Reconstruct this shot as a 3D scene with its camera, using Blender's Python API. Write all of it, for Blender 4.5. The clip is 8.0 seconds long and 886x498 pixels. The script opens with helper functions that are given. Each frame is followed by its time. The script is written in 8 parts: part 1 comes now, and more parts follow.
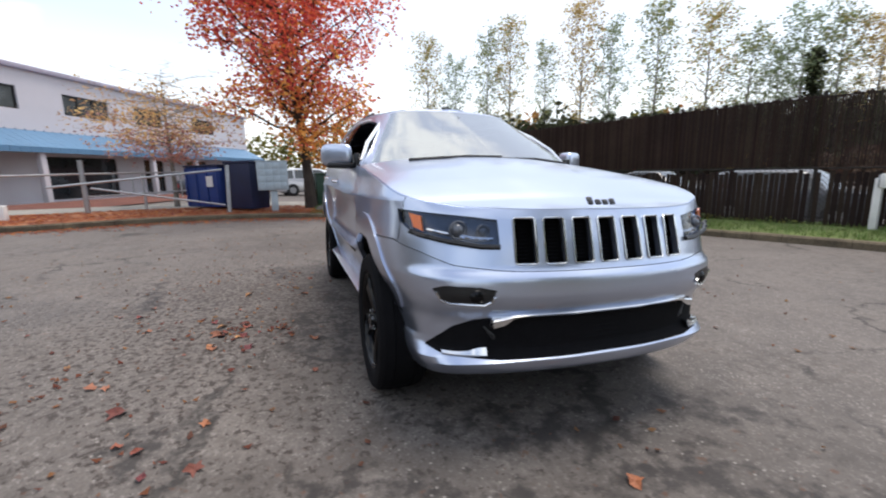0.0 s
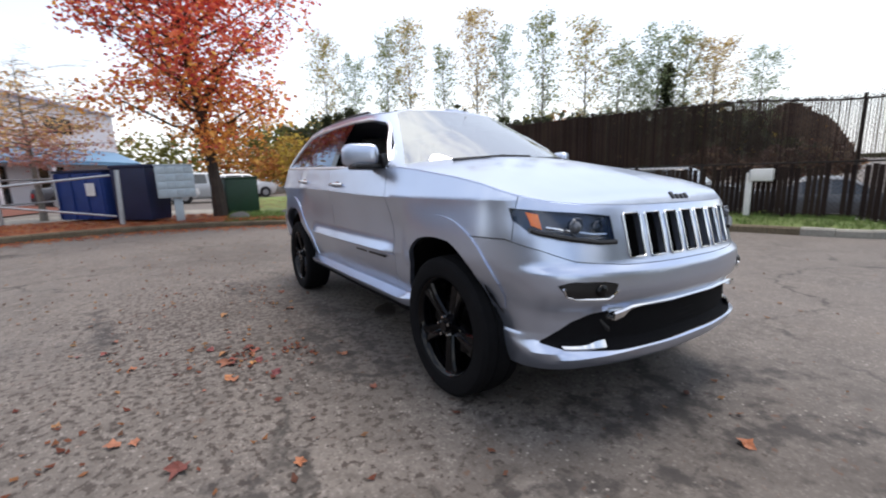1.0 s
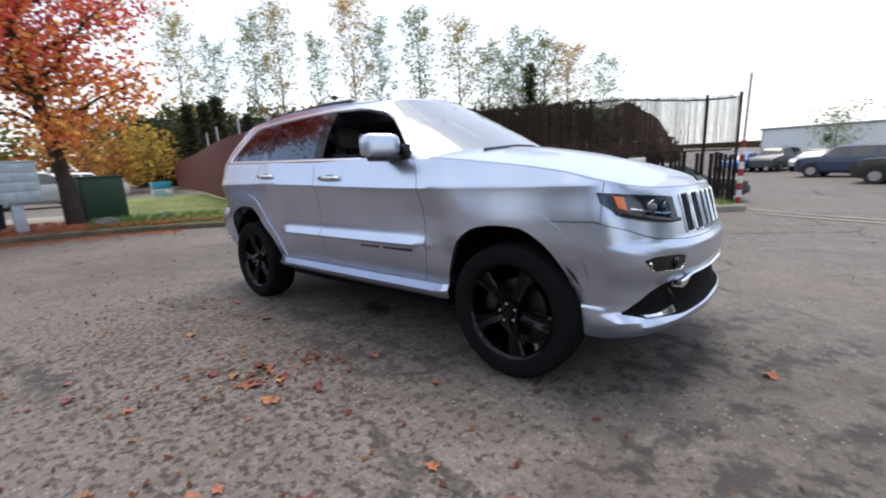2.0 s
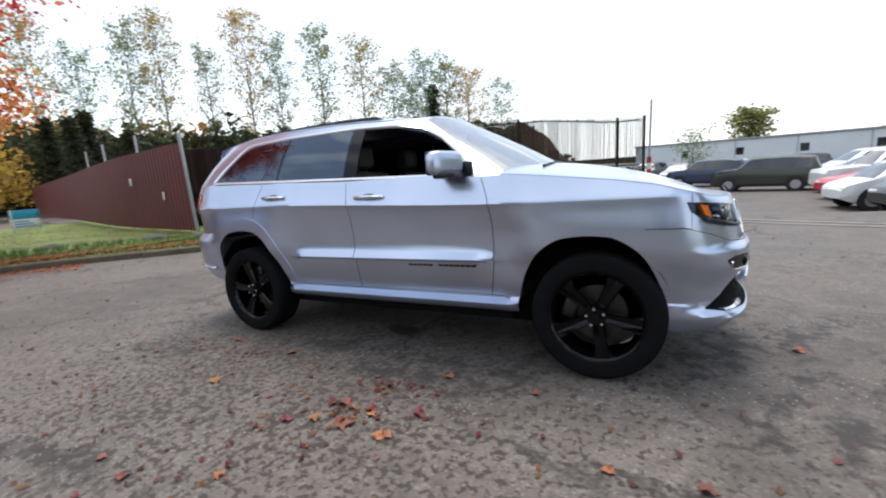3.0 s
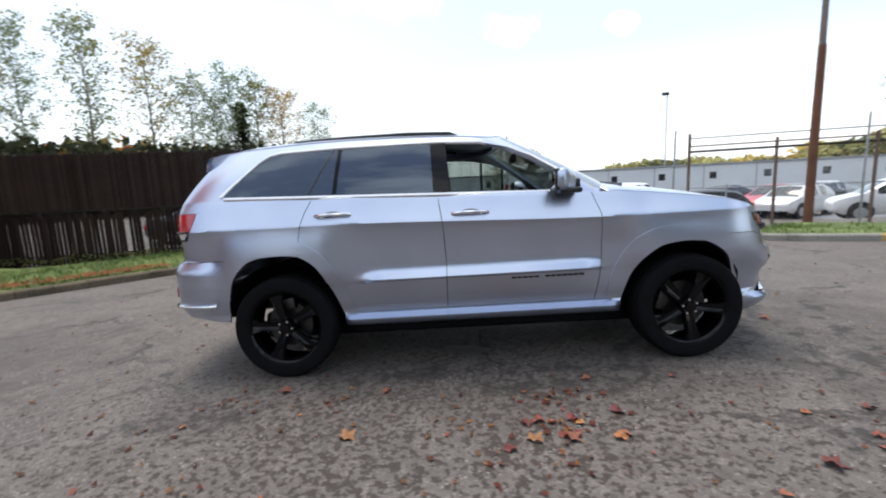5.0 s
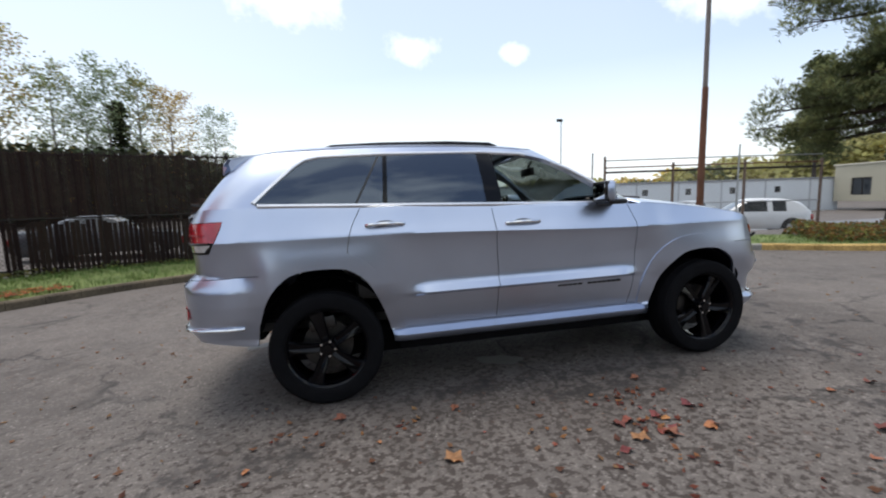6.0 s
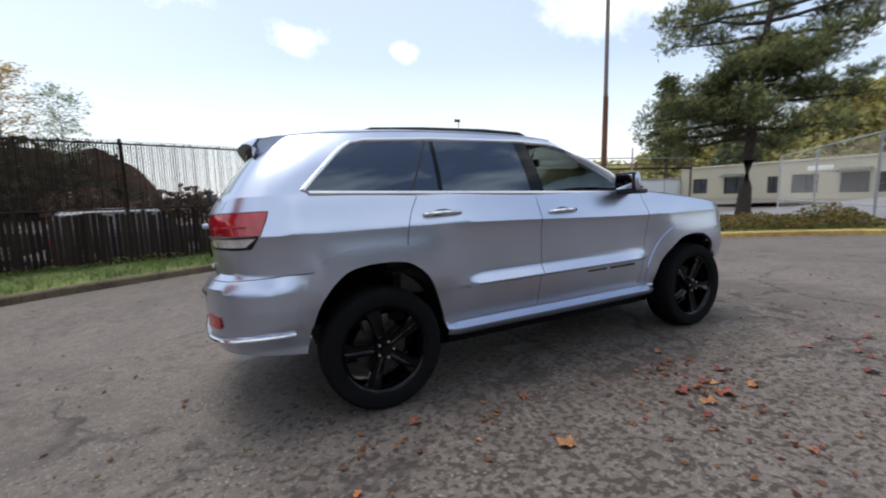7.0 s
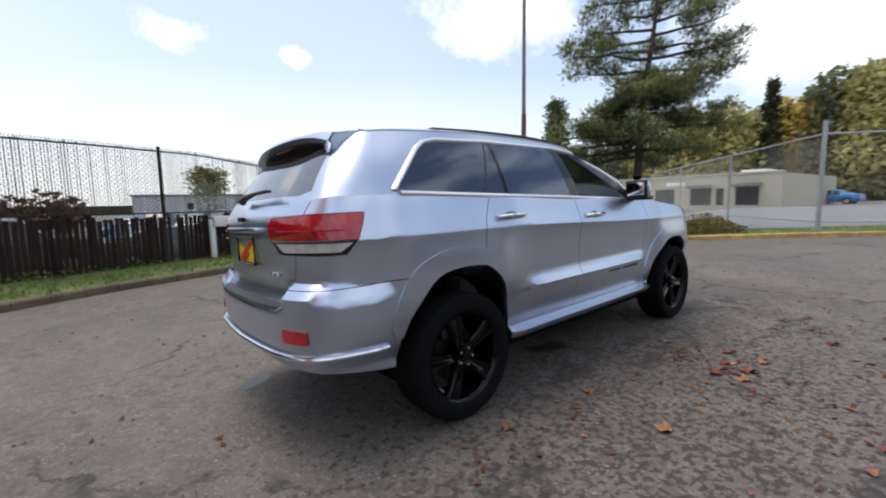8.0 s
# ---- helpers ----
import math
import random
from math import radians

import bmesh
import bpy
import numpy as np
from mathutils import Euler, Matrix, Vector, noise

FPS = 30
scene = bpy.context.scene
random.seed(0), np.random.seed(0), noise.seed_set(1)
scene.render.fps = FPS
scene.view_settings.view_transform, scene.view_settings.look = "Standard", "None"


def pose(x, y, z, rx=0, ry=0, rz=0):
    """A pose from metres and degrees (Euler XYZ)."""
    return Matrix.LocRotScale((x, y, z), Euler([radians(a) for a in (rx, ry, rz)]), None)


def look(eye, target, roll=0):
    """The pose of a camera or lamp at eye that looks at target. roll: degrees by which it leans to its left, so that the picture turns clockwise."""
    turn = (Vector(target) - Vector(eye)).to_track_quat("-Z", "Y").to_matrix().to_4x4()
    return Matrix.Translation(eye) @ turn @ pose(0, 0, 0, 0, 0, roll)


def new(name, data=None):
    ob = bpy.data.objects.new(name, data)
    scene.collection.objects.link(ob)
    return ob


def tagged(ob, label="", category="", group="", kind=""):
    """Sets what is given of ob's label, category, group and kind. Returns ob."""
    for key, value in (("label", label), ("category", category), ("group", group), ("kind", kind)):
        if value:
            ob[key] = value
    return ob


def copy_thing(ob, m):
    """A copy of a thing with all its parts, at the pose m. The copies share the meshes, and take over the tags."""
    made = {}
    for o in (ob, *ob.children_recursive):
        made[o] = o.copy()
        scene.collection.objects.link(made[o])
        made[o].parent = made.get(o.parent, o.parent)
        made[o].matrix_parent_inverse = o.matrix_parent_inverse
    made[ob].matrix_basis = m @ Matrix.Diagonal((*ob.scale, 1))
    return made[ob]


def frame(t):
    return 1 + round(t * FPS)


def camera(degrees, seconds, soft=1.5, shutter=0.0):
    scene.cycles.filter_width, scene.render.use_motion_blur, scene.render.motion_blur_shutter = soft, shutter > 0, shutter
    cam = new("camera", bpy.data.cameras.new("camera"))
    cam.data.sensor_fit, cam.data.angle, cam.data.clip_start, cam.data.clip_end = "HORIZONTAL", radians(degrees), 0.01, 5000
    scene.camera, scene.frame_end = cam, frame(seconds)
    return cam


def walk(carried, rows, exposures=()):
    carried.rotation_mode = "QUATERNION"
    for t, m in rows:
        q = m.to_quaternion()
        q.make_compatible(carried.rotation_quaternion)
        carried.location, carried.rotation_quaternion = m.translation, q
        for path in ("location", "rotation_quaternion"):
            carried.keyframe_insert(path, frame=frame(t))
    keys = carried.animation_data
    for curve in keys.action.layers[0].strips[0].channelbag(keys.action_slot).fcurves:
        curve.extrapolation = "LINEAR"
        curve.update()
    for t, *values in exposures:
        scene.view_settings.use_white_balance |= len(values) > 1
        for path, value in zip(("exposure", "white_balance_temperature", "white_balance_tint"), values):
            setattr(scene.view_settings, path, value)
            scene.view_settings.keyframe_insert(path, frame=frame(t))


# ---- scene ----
cam = camera(93.5, 8.0, soft=2.0, shutter=0.4)
# the lot leans a little: LEVEL turns the car's own frame into the upright world
UP = Vector((0.018, -0.033, 1.0)).normalized()
LEVEL = UP.rotation_difference(Vector((0, 0, 1))).to_matrix().to_4x4()
PATH = [
    (0, (3.681, -1.28, 1.123), (1.818, -0.621, 0.815), 0.4),
    (0.5, (3.479, -1.694, 1.114), (1.701, -0.829, 0.813), -0.3),
    (1, (3.246, -2.068, 1.118), (1.586, -0.993, 0.816), -0.9),
    (1.5, (2.976, -2.431, 1.122), (1.475, -1.144, 0.824), -1.4),
    (1.7, (2.842, -2.564, 1.122), (1.423, -1.194, 0.795), -1.9),
    (2.8, (1.957, -3.274, 1.157), (0.978, -1.555, 0.858), -3.3),
    (3, (1.782, -3.351, 1.171), (0.86, -1.6, 0.881), -3.7),
    (3.5, (1.321, -3.563, 1.189), (0.624, -1.708, 0.916), -3.6),
    (4, (0.833, -3.721, 1.185), (0.315, -1.805, 0.941), -4.2),
    (4.5, (0.351, -3.817, 1.211), (0.065, -1.849, 0.995), -2.7),
    (4.7, (0.143, -3.857, 1.214), (-0.058, -1.881, 0.981), -3.1),
    (5.8, (-1.026, -3.745, 1.219), (-0.703, -1.778, 1.059), -3.2),
    (6, (-1.211, -3.703, 1.237), (-0.816, -1.751, 1.06), -3.0),
    (6.5, (-1.697, -3.502, 1.24), (-1.071, -1.618, 0.997), -3.6),
    (7, (-2.178, -3.28, 1.231), (-1.315, -1.489, 1.017), -3.2),
    (7.5, (-2.624, -3.003, 1.225), (-1.552, -1.327, 1.022), -3.5),
    (8, (-3.044, -2.666, 1.235), (-1.773, -1.133, 1.047), -3.0),
]
walk(cam, [(t, LEVEL @ look(eye, target, roll)) for t, eye, target, roll in PATH],
     exposures=[(0.0, 1.12, 6800, 13), (1.5, 1.19, 6800, 14), (3.0, 1.18, 6700, 11), (4.7, 1.16, 6650, 11), (6.0, 0.82, 6650, 11), (8.0, 0.82, 6700, 12)])

# ==== world and sun ====
SUN_AZ, SUN_EL = math.radians(116), math.radians(73)     # from +x towards +y; height
world = bpy.data.worlds.new("sky")
scene.world = world
world.use_nodes = True
wn, wl = world.node_tree.nodes, world.node_tree.links
wn.clear()
w_out = wn.new("ShaderNodeOutputWorld")
w_bg = wn.new("ShaderNodeBackground")
w_sky = wn.new("ShaderNodeTexSky")
w_sky.sky_type = 'NISHITA'
w_sky.sun_disc = False
w_sky.sun_elevation = SUN_EL
w_sky.sun_rotation = math.pi / 2 - SUN_AZ
w_sky.air_density, w_sky.dust_density, w_sky.ozone_density = 1.1, 1.0, 1.2
w_co = wn.new("ShaderNodeTexCoord")
w_map = wn.new("ShaderNodeMapping")
w_map.inputs["Scale"].default_value = (1.0, 1.0, 2.6)
w_map.inputs["Location"].default_value = (0.35, 0.1, 1.1)
w_n = wn.new("ShaderNodeTexNoise")
w_n.inputs["Scale"].default_value = 2.4
w_n.inputs["Detail"].default_value = 7.0
w_n.inputs["Roughness"].default_value = 0.55
w_ramp = wn.new("ShaderNodeMapRange")
w_ramp.inputs["From Min"].default_value, w_ramp.inputs["From Max"].default_value = 0.42, 0.61
w_puff = wn.new("ShaderNodeTexNoise")
w_puff.inputs["Scale"].default_value, w_puff.inputs["Detail"].default_value, w_puff.inputs["Roughness"].default_value = 11.0, 8.0, 0.62


def sky_math(op, a, b):
    m = wn.new("ShaderNodeMath"); m.operation = op
    for i, v in enumerate((a, b)):
        if isinstance(v, (int, float)):
            m.inputs[i].default_value = v
        else:
            wl.new(v, m.inputs[i])
    return m.outputs["Value"]


def sky_range(src, a, b, c, d):
    m = wn.new("ShaderNodeMapRange")
    m.interpolation_type = 'SMOOTHSTEP'
    for key, v in (("From Min", a), ("From Max", b), ("To Min", c), ("To Max", d)):
        m.inputs[key].default_value = v
    wl.new(src, m.inputs["Value"])
    return m.outputs["Result"]


# thin cloud veil, thicker on one side
w_sun = wn.new("ShaderNodeVectorMath"); w_sun.operation = 'DOT_PRODUCT'
VEIL_AZ = math.radians(140)
w_sun.inputs[1].default_value = (math.cos(VEIL_AZ), math.sin(VEIL_AZ), -0.3)
w_veil = wn.new("ShaderNodeMapRange")
w_veil.inputs["From Min"].default_value = 0.45
w_veil.inputs["From Max"].default_value = 1.0
w_veil.inputs["To Min"].default_value = 0.34
w_veil.inputs["To Max"].default_value = 0.55
w_max = wn.new("ShaderNodeMath"); w_max.operation = 'MAXIMUM'
w_mix = wn.new("ShaderNodeMix"); w_mix.data_type = 'RGBA'
w_mix.inputs["B"].default_value = (6.6, 7.1, 7.5, 1)
wl.new(w_co.outputs["Generated"], w_map.inputs["Vector"])
wl.new(w_map.outputs["Vector"], w_n.inputs["Vector"])
wl.new(w_n.outputs["Fac"], w_ramp.inputs["Value"])
wl.new(w_co.outputs["Generated"], w_puff.inputs["Vector"])
# fair-weather clouds: compass, height, half-width and half-height in degrees
w_cloud = None
for az, el, ra, rb in ((42, 23, 10.5, 6.0), (9, 17, 12.0, 6.0), (97, 24, 7.5, 4.0), (82, 19, 3.6, 2.4), (68.5, 18, 1.9, 1.5), (-25, 24, 13, 6), (160, 54, 22, 10)):
    mp = wn.new("ShaderNodeMapping"); mp.vector_type = 'TEXTURE'
    mp.inputs["Rotation"].default_value = (0, -math.radians(el), math.radians(az))
    mp.inputs["Scale"].default_value = (1000, math.radians(ra), math.radians(rb))
    wl.new(w_co.outputs["Generated"], mp.inputs["Vector"])
    ln = wn.new("ShaderNodeVectorMath"); ln.operation = 'LENGTH'
    wl.new(mp.outputs["Vector"], ln.inputs[0])
    lump = sky_math('SUBTRACT', sky_math('MULTIPLY', w_puff.outputs["Fac"], 2.0), ln.outputs["Value"])
    w_cloud = lump if w_cloud is None else sky_math('MAXIMUM', w_cloud, lump)
w_cloud = sky_range(w_cloud, -.35, .75, 0, 1)
# broken cloud overhead and on the street side
w_z = wn.new("ShaderNodeSeparateXYZ")
wl.new(w_co.outputs["Generated"], w_z.inputs[0])
w_over = sky_math('MAXIMUM', sky_range(w_z.outputs["Z"], .50, .64, 0, 1), sky_range(w_z.outputs["Y"], -.25, -.5, 0, 1))
w_cloud = sky_math('MAXIMUM', w_cloud, sky_math('MULTIPLY', w_ramp.outputs["Result"], w_over))
wl.new(w_co.outputs["Generated"], w_sun.inputs[0])
wl.new(w_sun.outputs["Value"], w_veil.inputs["Value"])
wl.new(w_cloud, w_max.inputs[0])
wl.new(w_veil.outputs["Result"], w_max.inputs[1])
# white haze low over the horizon
w_sep = wn.new("ShaderNodeSeparateXYZ")
wl.new(w_co.outputs["Generated"], w_sep.inputs[0])
w_low = wn.new("ShaderNodeMapRange")
w_low.inputs["From Min"].default_value, w_low.inputs["From Max"].default_value = 0.04, 0.44
w_low.inputs["To Min"].default_value, w_low.inputs["To Max"].default_value = 0.85, 0.0
wl.new(w_sep.outputs["Z"], w_low.inputs["Value"])
w_all = wn.new("ShaderNodeMath"); w_all.operation = 'MAXIMUM'
wl.new(w_max.outputs["Value"], w_all.inputs[0])
wl.new(w_low.outputs["Result"], w_all.inputs[1])
# clearer air on the opposite side
w_side = wn.new("ShaderNodeMapRange")
w_side.inputs["From Min"].default_value, w_side.inputs["From Max"].default_value = -0.75, 0.0
w_side.inputs["To Min"].default_value, w_side.inputs["To Max"].default_value = 0.46, 1.0
wl.new(w_sun.outputs["Value"], w_side.inputs["Value"])
w_thin = wn.new("ShaderNodeMath"); w_thin.operation = 'MULTIPLY'
wl.new(w_all.outputs["Value"], w_thin.inputs[0])
wl.new(w_side.outputs["Result"], w_thin.inputs[1])
w_fin = wn.new("ShaderNodeMath"); w_fin.operation = 'MAXIMUM'
wl.new(w_thin.outputs["Value"], w_fin.inputs[0])
wl.new(w_cloud, w_fin.inputs[1])
wl.new(w_fin.outputs["Value"], w_mix.inputs["Factor"])
wl.new(w_sky.outputs["Color"], w_mix.inputs["A"])
wl.new(w_mix.outputs["Result"], w_bg.inputs["Color"])
wl.new(w_bg.outputs["Background"], w_out.inputs["Surface"])
w_bg.inputs["Strength"].default_value = 0.105
sun_data = bpy.data.lights.new("sun", 'SUN')
sun_data.energy, sun_data.angle, sun_data.color = 1.3, math.radians(34), (1.0, 0.95, 0.88)
sun = new("sun", sun_data)
sun.matrix_world = look((0, 0, 0), (-math.cos(SUN_AZ) * math.cos(SUN_EL), -math.sin(SUN_AZ) * math.cos(SUN_EL), -math.sin(SUN_EL)))
sun.location = (-20, 26, 25)

# ==== materials ====
def mat(name, base, rough=0.6, metal=0.0, var=0.25, scale=6.0, fine=60.0, bump=0.0, bump_scale=None, coat=0.0, tint=None, rnd=0.0, spec=0.5, island=0.0):
    """A principled surface whose colour wavers at two sizes, with fine relief."""
    m = bpy.data.materials.new(name)
    m.use_nodes = True
    n, l = m.node_tree.nodes, m.node_tree.links
    b = n["Principled BSDF"]
    b.inputs["Metallic"].default_value = metal
    b.inputs["Coat Weight"].default_value = coat
    b.inputs["Coat Roughness"].default_value = 0.04
    b.inputs["Specular IOR Level"].default_value = spec
    co = n.new("ShaderNodeTexCoord")
    big, small = n.new("ShaderNodeTexNoise"), n.new("ShaderNodeTexNoise")
    for t, s in ((big, scale), (small, fine)):
        t.inputs["Scale"].default_value = s
        t.inputs["Detail"].default_value = 5.0
        l.new(co.outputs["Object"], t.inputs["Vector"])
    mixn = n.new("ShaderNodeMix")
    mixn.inputs["Factor"].default_value = 0.45
    l.new(big.outputs["Fac"], mixn.inputs["A"])
    l.new(small.outputs["Fac"], mixn.inputs["B"])
    mr = n.new("ShaderNodeMapRange")
    mr.inputs["From Min"].default_value, mr.inputs["From Max"].default_value = 0.3, 0.7
    l.new(mixn.outputs["Result"], mr.inputs["Value"])
    col = n.new("ShaderNodeMix"); col.data_type = 'RGBA'
    dark = [max(0.0, c * (1 - var)) for c in base]
    light = [min(1.0, c * (1 + var)) for c in (tint or base)]
    col.inputs["A"].default_value, col.inputs["B"].default_value = (*dark, 1), (*light, 1)
    l.new(mr.outputs["Result"], col.inputs["Factor"])
    last = col.outputs["Result"]
    if rnd or island:
        src = n.new("ShaderNodeNewGeometry").outputs["Random Per Island"] if island else n.new("ShaderNodeObjectInfo").outputs["Random"]
        amount = island or rnd
        hsv = n.new("ShaderNodeHueSaturation")
        r2 = n.new("ShaderNodeMapRange")
        r2.inputs["To Min"].default_value, r2.inputs["To Max"].default_value = 1 - amount, 1 + amount
        l.new(src, r2.inputs["Value"])
        l.new(r2.outputs["Result"], hsv.inputs["Value"])
        r3 = n.new("ShaderNodeMapRange")
        r3.inputs["To Min"].default_value, r3.inputs["To Max"].default_value = 0.5 - amount * 0.06, 0.5 + amount * 0.06
        l.new(src, r3.inputs["Value"])
        l.new(r3.outputs["Result"], hsv.inputs["Hue"])
        l.new(last, hsv.inputs["Color"])
        last = hsv.outputs["Color"]
    l.new(last, b.inputs["Base Color"])
    rr = n.new("ShaderNodeMapRange")
    rr.inputs["To Min"].default_value, rr.inputs["To Max"].default_value = max(0.0, rough - 0.08), min(1.0, rough + 0.08)
    l.new(big.outputs["Fac"], rr.inputs["Value"])
    l.new(rr.outputs["Result"], b.inputs["Roughness"])
    if bump:
        bt = n.new("ShaderNodeTexNoise")
        bt.inputs["Scale"].default_value = bump_scale or fine
        bt.inputs["Detail"].default_value = 4.0
        l.new(co.outputs["Object"], bt.inputs["Vector"])
        bn = n.new("ShaderNodeBump")
        bn.inputs["Strength"].default_value = bump
        bn.inputs["Distance"].default_value = 0.01
        l.new(bt.outputs["Fac"], bn.inputs["Height"])
        l.new(bn.outputs["Normal"], b.inputs["Normal"])
    return m


def glass(name, tint, rough=0.02, ior=1.5):
    """A thin pane: tinted see-through with a mirror gloss that grows at grazing angles."""
    m = bpy.data.materials.new(name)
    m.use_nodes = True
    n, l = m.node_tree.nodes, m.node_tree.links
    n.clear()
    out = n.new("ShaderNodeOutputMaterial")
    tr, gl, mx, lw = n.new("ShaderNodeBsdfTransparent"), n.new("ShaderNodeBsdfGlossy"), n.new("ShaderNodeMixShader"), n.new("ShaderNodeLayerWeight")
    tr.inputs["Color"].default_value = (*tint, 1)
    gl.inputs["Roughness"].default_value = rough
    lw.inputs["Blend"].default_value = 0.5
    f0 = ((ior - 1) / (ior + 1)) ** 2
    pw, ma = n.new("ShaderNodeMath"), n.new("ShaderNodeMath")
    pw.operation, ma.operation = 'POWER', 'MULTIPLY_ADD'
    pw.inputs[1].default_value, ma.inputs[1].default_value, ma.inputs[2].default_value = 4.5, 1 - f0, f0
    l.new(lw.outputs["Facing"], pw.inputs[0])
    l.new(pw.outputs["Value"], ma.inputs[0])
    l.new(ma.outputs["Value"], mx.inputs["Fac"])
    l.new(tr.outputs["BSDF"], mx.inputs[1])
    l.new(gl.outputs["BSDF"], mx.inputs[2])
    l.new(mx.outputs["Shader"], out.inputs["Surface"])
    return m


# ==== mesh helpers ====
def smoothstep(a, b, v):
    k = min(1.0, max(0.0, (v - a) / (b - a)))
    return k * k * (3 - 2 * k)


def finish(name, bm, material, smooth=True, angle=38):
    me = bpy.data.meshes.new(name)
    bm.to_mesh(me)
    bm.free()
    for m in (material if isinstance(material, (list, tuple)) else [material]):
        me.materials.append(m)
    if smooth:
        me.polygons.foreach_set("use_smooth", [True] * len(me.polygons))
        me.set_sharp_from_angle(angle=math.radians(angle))
    return me


def part(name, bm, material, parent=None, label="", smooth=True, angle=38, kind=""):
    ob = new(name, finish(name, bm, material, smooth, angle))
    if parent:
        ob.parent = parent
    return tagged(ob, label=label, kind=kind)


def empty(name, label, category, group="", kind="", m=None):
    ob = new(name)
    ob.empty_display_size = 0.2
    if m is not None:
        ob.matrix_world = m
    return tagged(ob, label, category, group, kind)


def box(bm, x0, x1, y0, y1, z0, z1, bevel=0.0, m=None):
    r = bmesh.ops.create_cube(bm, size=1.0, matrix=Matrix.LocRotScale(((x0 + x1) / 2, (y0 + y1) / 2, (z0 + z1) / 2), None, (x1 - x0, y1 - y0, z1 - z0)))
    vs = r["verts"]
    if bevel:
        es = list({e for v in vs for e in v.link_edges})
        r = bmesh.ops.bevel(bm, geom=es, offset=bevel, segments=2, affect='EDGES', profile=0.5)
        vs = list({v for f in r["faces"] for v in f.verts} | {v for v in vs if v.is_valid})
    if m is not None:
        bmesh.ops.transform(bm, matrix=m, verts=vs)
    return vs


def rod(bm, a, b, r0, r1=None, seg=10, caps=True):
    a, b = Vector(a), Vector(b)
    d = b - a
    q = d.to_track_quat('Z', 'Y').to_matrix().to_4x4()
    m = Matrix.Translation((a + b) / 2) @ q
    return bmesh.ops.create_cone(bm, cap_ends=caps, segments=seg, radius1=r0, radius2=r0 if r1 is None else r1, depth=d.length, matrix=m)["verts"]


def tube(bm, pts, r, seg=8, closed=False, taper=None):
    """A round bar along a line of points."""
    pts = [Vector(p) for p in pts]
    n = len(pts)
    rings = []
    ref = Vector((0, 0, 1))
    for i, p in enumerate(pts):
        a = pts[(i - 1) % n] if (closed or i) else p
        b = pts[(i + 1) % n] if (closed or i < n - 1) else p
        t = (b - a).normalized()
        u = t.cross(ref)
        if u.length < 0.05:
            u = t.cross(Vector((1, 0, 0)))
        u.normalize()
        w = u.cross(t)
        rad = r if taper is None else r * taper[i]
        rings.append([bm.verts.new(p + rad * (math.cos(k * math.tau / seg) * u + math.sin(k * math.tau / seg) * w)) for k in range(seg)])
    for i in range(n if closed else n - 1):
        A, B = rings[i], rings[(i + 1) % n]
        for k in range(seg):
            bm.faces.new((A[k], A[(k + 1) % seg], B[(k + 1) % seg], B[k]))
    if not closed:
        bm.faces.new(rings[0][::-1])
        bm.faces.new(rings[-1])


def ribbon(bm, rows):
    """Quads between rows of points, each row as long as the next."""
    vs = [[bm.verts.new(p) for p in row] for row in rows]
    for A, B in zip(vs, vs[1:]):
        for i in range(len(A) - 1):
            bm.faces.new((A[i], A[i + 1], B[i + 1], B[i]))
    return vs


def thick(bm, t):
    bmesh.ops.recalc_face_normals(bm, faces=bm.faces)
    bmesh.ops.solidify(bm, geom=bm.faces[:], thickness=t)
    bmesh.ops.recalc_face_normals(bm, faces=bm.faces)
    return bm


def spline(pts, n):
    """n points evenly along a smooth line through the given ones."""
    P = [Vector(p) for p in pts]
    fine = []
    for i in range(len(P) - 1):
        p0, p1, p2, p3 = P[max(0, i - 1)], P[i], P[i + 1], P[min(len(P) - 1, i + 2)]
        for k in range(24):
            t = k / 24
            fine.append(0.5 * ((2 * p1) + (p2 - p0) * t + (2 * p0 - 5 * p1 + 4 * p2 - p3) * t * t + (3 * p1 - p0 - 3 * p2 + p3) * t ** 3))
    fine.append(P[-1])
    acc = [0.0]
    for a, b in zip(fine, fine[1:]):
        acc.append(acc[-1] + (b - a).length)
    out, j = [], 0
    for i in range(n):
        s = acc[-1] * i / (n - 1)
        while j < len(acc) - 2 and acc[j + 1] < s:
            j += 1
        k = (s - acc[j]) / max(1e-9, acc[j + 1] - acc[j])
        out.append(fine[j].lerp(fine[j + 1], k))
    return out


def table(rows, v):
    """Linear look-up in (key, value) rows."""
    if v <= rows[0][0]:
        return rows[0][1]
    for (a, p), (b, q) in zip(rows, rows[1:]):
        if v <= b:
            return p + (q - p) * (v - a) / (b - a)
    return rows[-1][1]


def height(x, y):
    """The ground: a gently leaning lot, level further off, lower in the far car park and higher towards the street."""
    yy = 4.5 * math.tanh(y / 4.5) if y > 0 else 8 * math.tanh(y / 8)
    return (0.018 * 6 * math.tanh(x / 6) - 0.033 * yy - 0.62 * smoothstep(8.2, 13.0, y) * smoothstep(-12, 0, x) + 0.55 * smoothstep(14, 40, x) * (1 - smoothstep(8, 20, y)))

